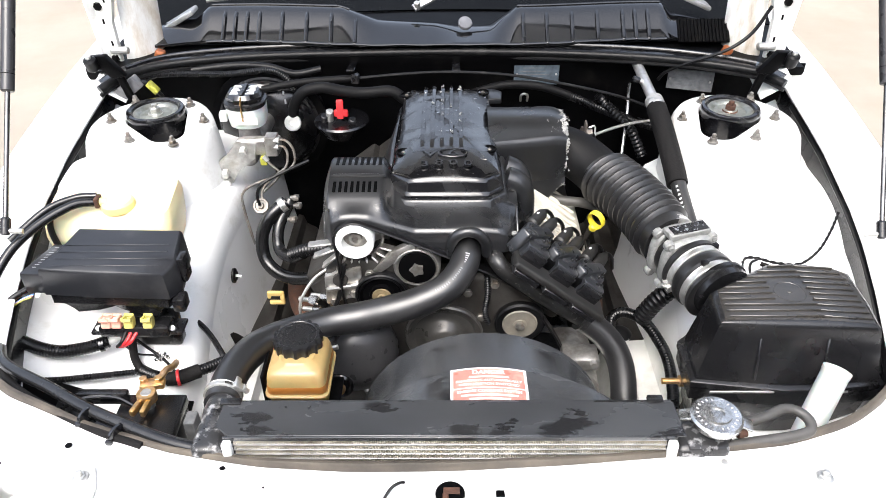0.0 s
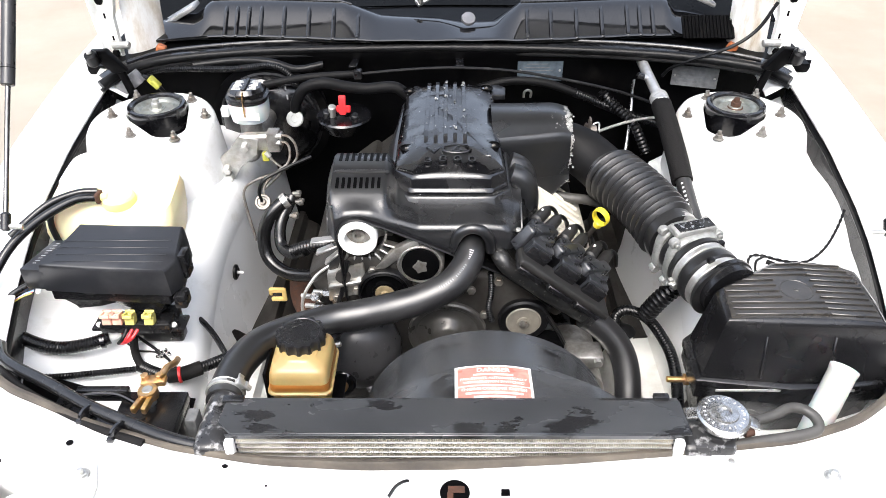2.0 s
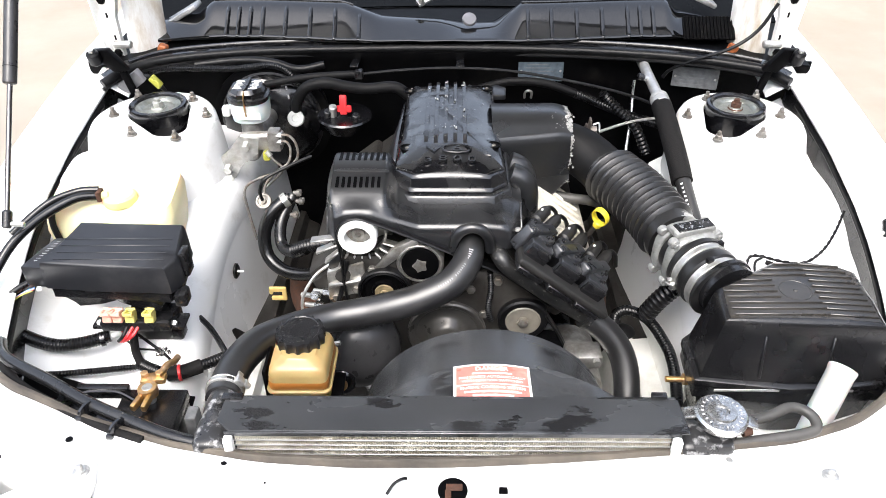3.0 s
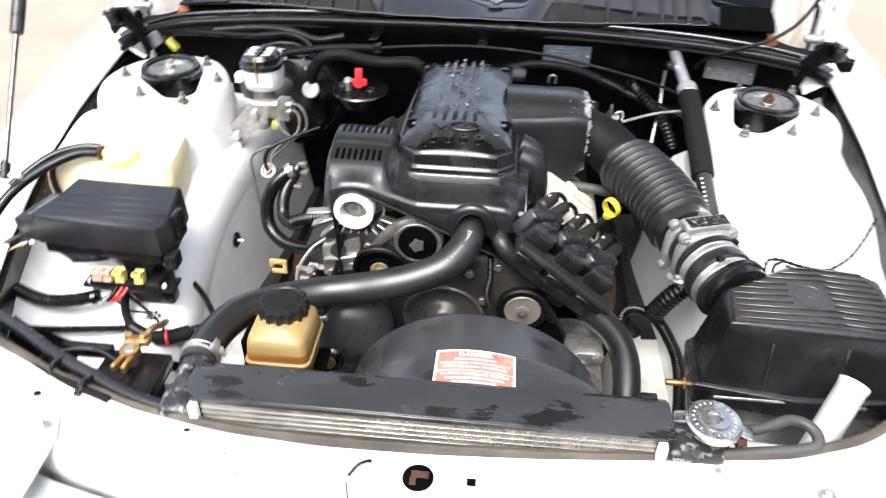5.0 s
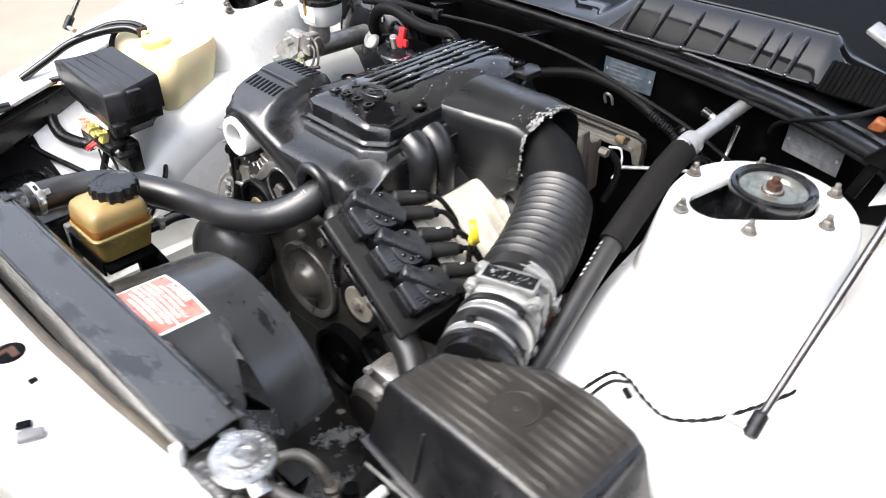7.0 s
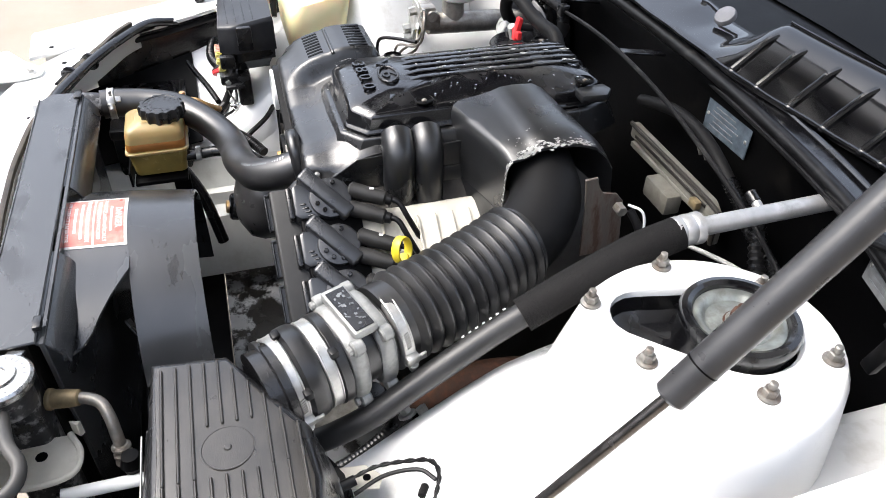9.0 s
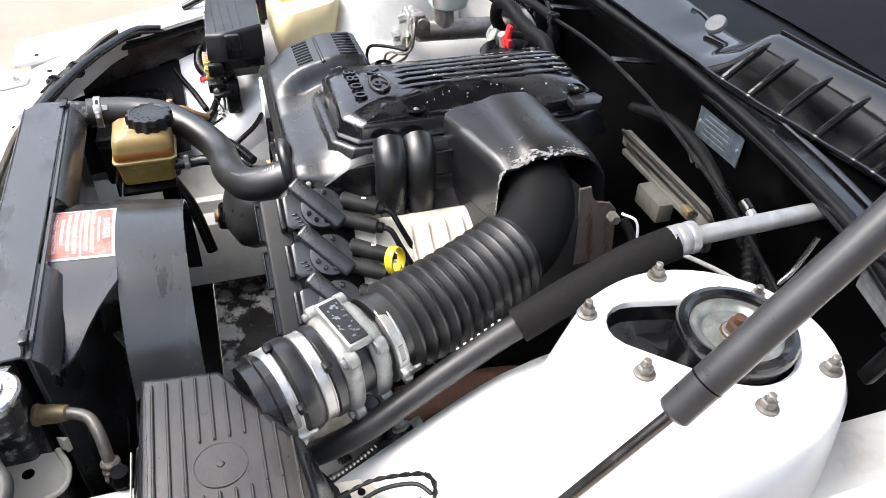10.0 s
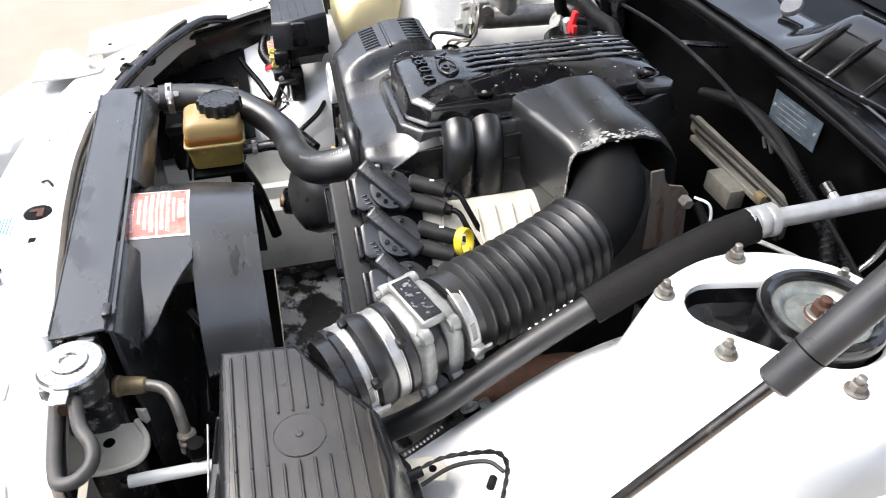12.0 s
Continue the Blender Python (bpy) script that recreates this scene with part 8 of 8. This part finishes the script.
vh = thing("vent_loom", "thin corrugated loom behind the coolant pipe", "wiring loom", (0.08, 1.02, 0.78))
part("sleeve", tube([(0.070, 1.03, 0.84), (0.072, 1.025, 0.80), (0.068, 1.02, 0.76), (0.075, 1.02, 0.73)], 0.006, 10, 0.004, 0.0014, 0.005), LOOM, vh)

# ---- firewall clutter ----
vac = thing("vacuum_hose", "black vacuum hose arching to the booster", "hose", (-0.28, 1.50, 0.99), group="firewall hoses")
part("hose", tube([(-0.359, 1.52, 0.925), (-0.352, 1.505, 0.955), (-0.327, 1.50, 0.992), (-0.283, 1.50, 1.004), (-0.235, 1.505, 0.993), (-0.19, 1.51, 0.986), (-0.13, 1.51, 0.99), (-0.10, 1.51, 0.97)], 0.0125, 14, 0.008), MATT_RUBBER, vac)
sl = thing("control_cable", "black sleeved control cable across the firewall", "cable", (0, 1.56, 1.0), group="firewall hoses")
part("sleeve", tube([(-0.43, 1.55, 0.978), (-0.33, 1.56, 0.992), (-0.212, 1.565, 0.998)], 0.0085, 12, 0.01), MATT_RUBBER, sl)
part("end_clip", box((-0.215, 1.565, 0.998), (0.02, 0.02, 0.022), 0.004), PLASTIC, sl)
part("inner_cable", tube([(-0.21, 1.565, 0.998), (-0.10, 1.565, 1.008), (0.009, 1.56, 1.014), (0.138, 1.56, 1.006), (0.268, 1.56, 0.983), (0.40, 1.56, 0.951), (0.50, 1.555, 0.915)], 0.0035, 8, 0.012), RUBBER, sl)
for x in (-0.225, 0.018):
    part("hanger", box((x, 1.605, 1.01), (0.018, 0.09, 0.004), 0.001, 1, Matrix.Rotation(-0.15, 4, "X")), BLACK_GLOSS, sl, "black steel hanger")
loom("firewall_loom", [(-0.78, 1.53, 0.995), (-0.70, 1.57, 1.00), (-0.647, 1.585, 1.003), (-0.515, 1.59, 1.000), (-0.421, 1.59, 1.008), (-0.38, 1.59, 0.99), (-0.36, 1.585, 0.955)], 0.008, "black corrugated loom under the cowl seal", 0.0012)
loom("firewall_loom", [(-0.60, 1.60, 1.005), (-0.50, 1.61, 1.012), (-0.42, 1.60, 1.012), (-0.36, 1.60, 0.995), (-0.30, 1.61, 1.002)], 0.009, "black loom beside the cowl seal", 0, RUBBER)
loom("firewall_loom", [(0.03, 1.61, 0.93), (0.08, 1.612, 0.946), (0.13, 1.615, 0.957), (0.18, 1.615, 0.958), (0.225, 1.612, 0.953), (0.262, 1.61, 0.942), (0.296, 1.607, 0.930)], 0.0100, "black taped wiring loom low on the firewall", 0, MATT_RUBBER)
loom("firewall_loom", [(0.292, 1.607, 0.932), (0.33, 1.605, 0.918), (0.361, 1.60, 0.905), (0.432, 1.60, 0.876), (0.51, 1.59, 0.855)], 0.0115, "black corrugated loom low on the firewall", 0.0016, None, 0.006)
loom("firewall_loom", [(0.356, 1.60, 0.935), (0.375, 1.60, 0.915), (0.40, 1.59, 0.895), (0.44, 1.57, 0.86), (0.47, 1.55, 0.80)], 0.013, "black corrugated hose behind the strut tower", 0.003, None, 0.010)
rc = thing("red_plug", "red plastic locking tab above a black housing", "plug", (-0.245, 1.49, 0.94))
part("tab", join(box((-0.245, 1.488, 0.957), (0.016, 0.010, 0.044), 0.003, 2, Matrix.Rotation(-0.2, 4, "X")), box((-0.243, 1.487, 0.948), (0.032, 0.010, 0.016), 0.003)), RED, rc)
part("housing", lathe([(0.04, 0), (0.060, 0.03), (0.063, 0.034), (0.060, 0.038), (0.03, 0.036), (0.0, 0.036)], Matrix.Translation((-0.245, 1.50, 0.89)), 30), BLACK_GLOSS, rc, "glossy black round housing")
for x, z in ((-0.285, 0.944), (-0.272, 0.955), (-0.222, 0.935)):
    part("fitting", rod((x, 1.495, z - 0.03), (x + 0.004, 1.485, z), 0.009, 12, bevel=0.002), ZINC if z > 0.95 else PLASTIC, rc, "small fitting")
for c, mt_, lab in (((-0.722, 1.52, 0.998), GREY_BLOCK, "grey wiring connector block"), ((-0.668, 1.52, 0.998), FLAP, "yellow-green plastic wiring connector")):
    k = thing("wiring_connector", lab, "connector", c, group="wiring connectors")
    m = Matrix.Translation(c) @ Matrix.Rotation(-0.6 if c[0] < -0.7 else 0.9, 4, "Y")
    part("shell", box((0, 0, 0), (0.060 if c[0] < -0.7 else 0.030, 0.024, 0.030 if c[0] < -0.7 else 0.010), 0.003, 2, m), mt_, k)
    part("latch", box((0, 0, 0), (0.02, 0.008, 0.010), 0.002, 1, m @ Matrix.Translation((0.004, -0.012, 0.006))), mt_, k)
    part("wires", tube([m @ Vector((0.012, 0, 0)), m @ Vector((0.03, 0.01, -0.01)), m @ Vector((0.035, 0.02, -0.05))], 0.005, 8, 0.006), LOOM, k)
uc = thing("firewall_clip", "bare metal U-shaped clip on the firewall", "clip", (0.184, 1.642, 0.918))
part("clip", tube([(0.176, 1.640, 0.905), (0.176, 1.632, 0.922), (0.184, 1.630, 0.928), (0.192, 1.632, 0.922), (0.192, 1.640, 0.905)], 0.003, 8, 0.004), ZINC, uc)
hb = thing("heater_case", "dusty pale metal channel low on the firewall", "bracket", (0.19, 1.61, 0.84))
part("channel", prism([(0.02, 0.883), (0.265, 0.880), (0.292, 0.863), (0.294, 0.815), (0.272, 0.815), (0.266, 0.850), (0.02, 0.855)], 0, 0.014, 0.004, 2, Matrix.Translation((0, 1.622, 0)) @ Matrix.Rotation(radians(90), 4, "X")), PALE_METAL, hb)
part("channel_edge", tube([(0.02, 1.607, 0.881), (0.265, 1.607, 0.878), (0.290, 1.607, 0.862), (0.292, 1.607, 0.818)], 0.004, 8, 0.006), GRIMY, hb, "grimy folded edge")
part("channel_groove", box((0.15, 1.6065, 0.866), (0.22, 0.002, 0.007), 0.0008, 1), GRIMY, hb, "dark groove")
part("box", box((0.165, 1.596, 0.828), (0.070, 0.03, 0.036), 0.004), PALE_METAL, hb, "pale pressed box")
part("lower_flange", box((0.15, 1.612, 0.846), (0.24, 0.012, 0.010), 0.002), PALE_METAL, hb, "pale stepped flange")
part("clip", box((0.245, 1.598, 0.864), (0.020, 0.012, 0.014), 0.003), DULL_BRASS, hb)
lb = thing("lifting_bracket", "rust-streaked steel bracket behind the intake elbow", "bracket", (0.30, 1.40, 0.93))
part("plate", prism([(1.374, 0.974), (1.392, 0.975), (1.396, 0.956), (1.404, 0.947), (1.425, 0.944), (1.437, 0.930), (1.446, 0.845), (1.384, 0.842), (1.380, 0.930)][::-1], -0.002, 0.002, 0.001, 1, Matrix(((0, 0, 1, 0.292), (1, 0, 0, 0), (0, 1, 0, 0), (0, 0, 0, 1)))), STREAKED, lb)
part("bolt", rod((0.300, 1.425, 0.928), (0.316, 1.425, 0.928), 0.008, 6, bevel=0.001), OLD_ZINC, lb)
part("hose_loop", tube([(0.31, 1.44, 0.925), (0.325, 1.45, 0.90), (0.322, 1.455, 0.86), (0.31, 1.45, 0.82)], 0.006, 10, 0.006), RUBBER, lb)
part("wire_clip", tube([(0.31, 1.435, 0.935), (0.325, 1.45, 0.93), (0.328, 1.455, 0.90), (0.318, 1.45, 0.87)], 0.002, 6, 0.005), WHITE_PLASTIC, lb)
hp = thing("thin_pipe", "thin grey pipe behind the bellows", "pipe", (0.4, 1.55, 0.88))
part("pipe", tube([(0.30, 1.50, 0.865), (0.36, 1.53, 0.875), (0.43, 1.55, 0.887), (0.51, 1.56, 0.893)], 0.0035, 8, 0.01), ZINC, hp)

# ---- right side small things ----
rw = thing("guard_wire", "thin black twisted wire lying on the white guard", "wire", (0.6, 1.07, 0.83))
for ph in (0.0, math.pi):
    base = smooth_path([(0.548, 1.000, 0.815), (0.545, 1.030, 0.822), (0.552, 1.065, 0.828), (0.562, 1.086, 0.833), (0.582, 1.089, 0.834), (0.618, 1.072, 0.834), (0.655, 1.062, 0.839), (0.695, 1.085, 0.851), (0.73, 1.125, 0.869), (0.757, 1.165, 0.886)], 0.004)
    part("strand", tube([p + Vector((0.0012 * math.cos(k * 0.9 + ph), 0.0012 * math.sin(k * 0.9 + ph), 0.0012 * math.sin(k * 0.9 + ph))) for k, p in enumerate(base)], 0.0017, 6, 0.004), RUBBER, rw, "twisted black strand")
part("branch", tube([(0.566, 1.000, 0.812), (0.560, 1.035, 0.824), (0.568, 1.070, 0.832), (0.586, 1.084, 0.834)], 0.0024, 8, 0.004), RUBBER, rw)
part("taped_end", rod((0.588, 1.072, 0.832), (0.600, 1.064, 0.832), 0.0045, 10, bevel=0.001), TAPE, rw, "taped wire end")
wcn = thing("wire_plug", "pale grey wire plug beside the air cleaner", "connector", (0.555, 0.985, 0.815))
part("shell", box((0.556, 0.975, 0.815), (0.024, 0.026, 0.012), 0.002, 1), PAINT_CHIP, wcn)
part("latch", join(box((0.549, 0.962, 0.818), (0.006, 0.014, 0.006), 0.001, 1), box((0.563, 0.962, 0.818), (0.006, 0.014, 0.006), 0.001, 1)), WHITE_PLASTIC, wcn)
part("tail", rod((0.555, 0.988, 0.815), (0.552, 1.004, 0.817), 0.006, 10), RUBBER, wcn, "black wire tail")
gt = thing("guard_tab", "cream steel tab with a hole beside the guard", "tab", (0.545, 1.015, 0.80))
part("plate", prism([(0.522, 0.990), (0.552, 0.998), (0.560, 1.028), (0.545, 1.036), (0.526, 1.020)], 0.800, 0.803, 0.001, 1), CREAM_CAST, gt)
part("hole", lathe([(0.0045, 0.803), (0.0045, 0.8036), (0, 0.8036)], Matrix.Translation((0.543, 1.018, 0)), 14), BLACK_BODY, gt)
ar = thing("air_box_bracket", "black steel bracket under the air cleaner", "bracket", (0.37, 1.0, 0.70))
part("strap", tube([(0.445, 1.045, 0.815), (0.420, 1.052, 0.785), (0.398, 1.057, 0.750), (0.382, 1.067, 0.705)], 0.019, 14, 0.006, 0.0022, 0.010), LOOM, ar, "thick corrugated black sleeve")
part("loop", tube([(0.326, 1.080, 0.666), (0.333, 1.097, 0.678), (0.352, 1.103, 0.685), (0.376, 1.095, 0.684), (0.398, 1.075, 0.678), (0.414, 1.04, 0.668), (0.424, 1.00, 0.658), (0.424, 0.945, 0.640), (0.41, 0.86, 0.62)], 0.0115, 14, 0.007, 0.0008), LOOM, ar)
part("rubber_foot", lathe([(0.022, 0), (0.024, 0.004), (0.014, 0.012), (0, 0.013)], Matrix.Translation((0.345, 1.07, 0.655)), 22), RUBBER, ar)
dt = thing("drain_tube", "white plastic pipe below the air cleaner", "pipe", (0.43, 0.73, 0.73))
part("pipe", rod((0.425, 0.679, 0.735), (0.427, 0.80, 0.735), 0.008, 14), WHITE_PLASTIC, dt)
part("valve", lathe([(0.010, 0), (0.012, 0.012), (0.014, 0.016), (0.010, 0.03), (0, 0.031)], Matrix.Translation((0.412, 0.760, 0.735)), 18), BLACK_BODY, dt)
for k in range(4):
    b = thing("bracket_bolt", "zinc bolt on the inner guard bracket", "bolt", (0.44 + 0.012 * k, 1.10 + 0.025 * k, 0.76), group="bracket bolts")
    part("head", rod((0.440 + 0.010 * k, 1.09 + 0.022 * k, 0.765), (0.432 + 0.010 * k, 1.085 + 0.022 * k, 0.775), 0.008, 6, bevel=0.001), ZINC, b)
    part("washer", rod((0.442 + 0.010 * k, 1.091 + 0.022 * k, 0.762), (0.440 + 0.010 * k, 1.09 + 0.022 * k, 0.765), 0.012, 16), ZINC, b)
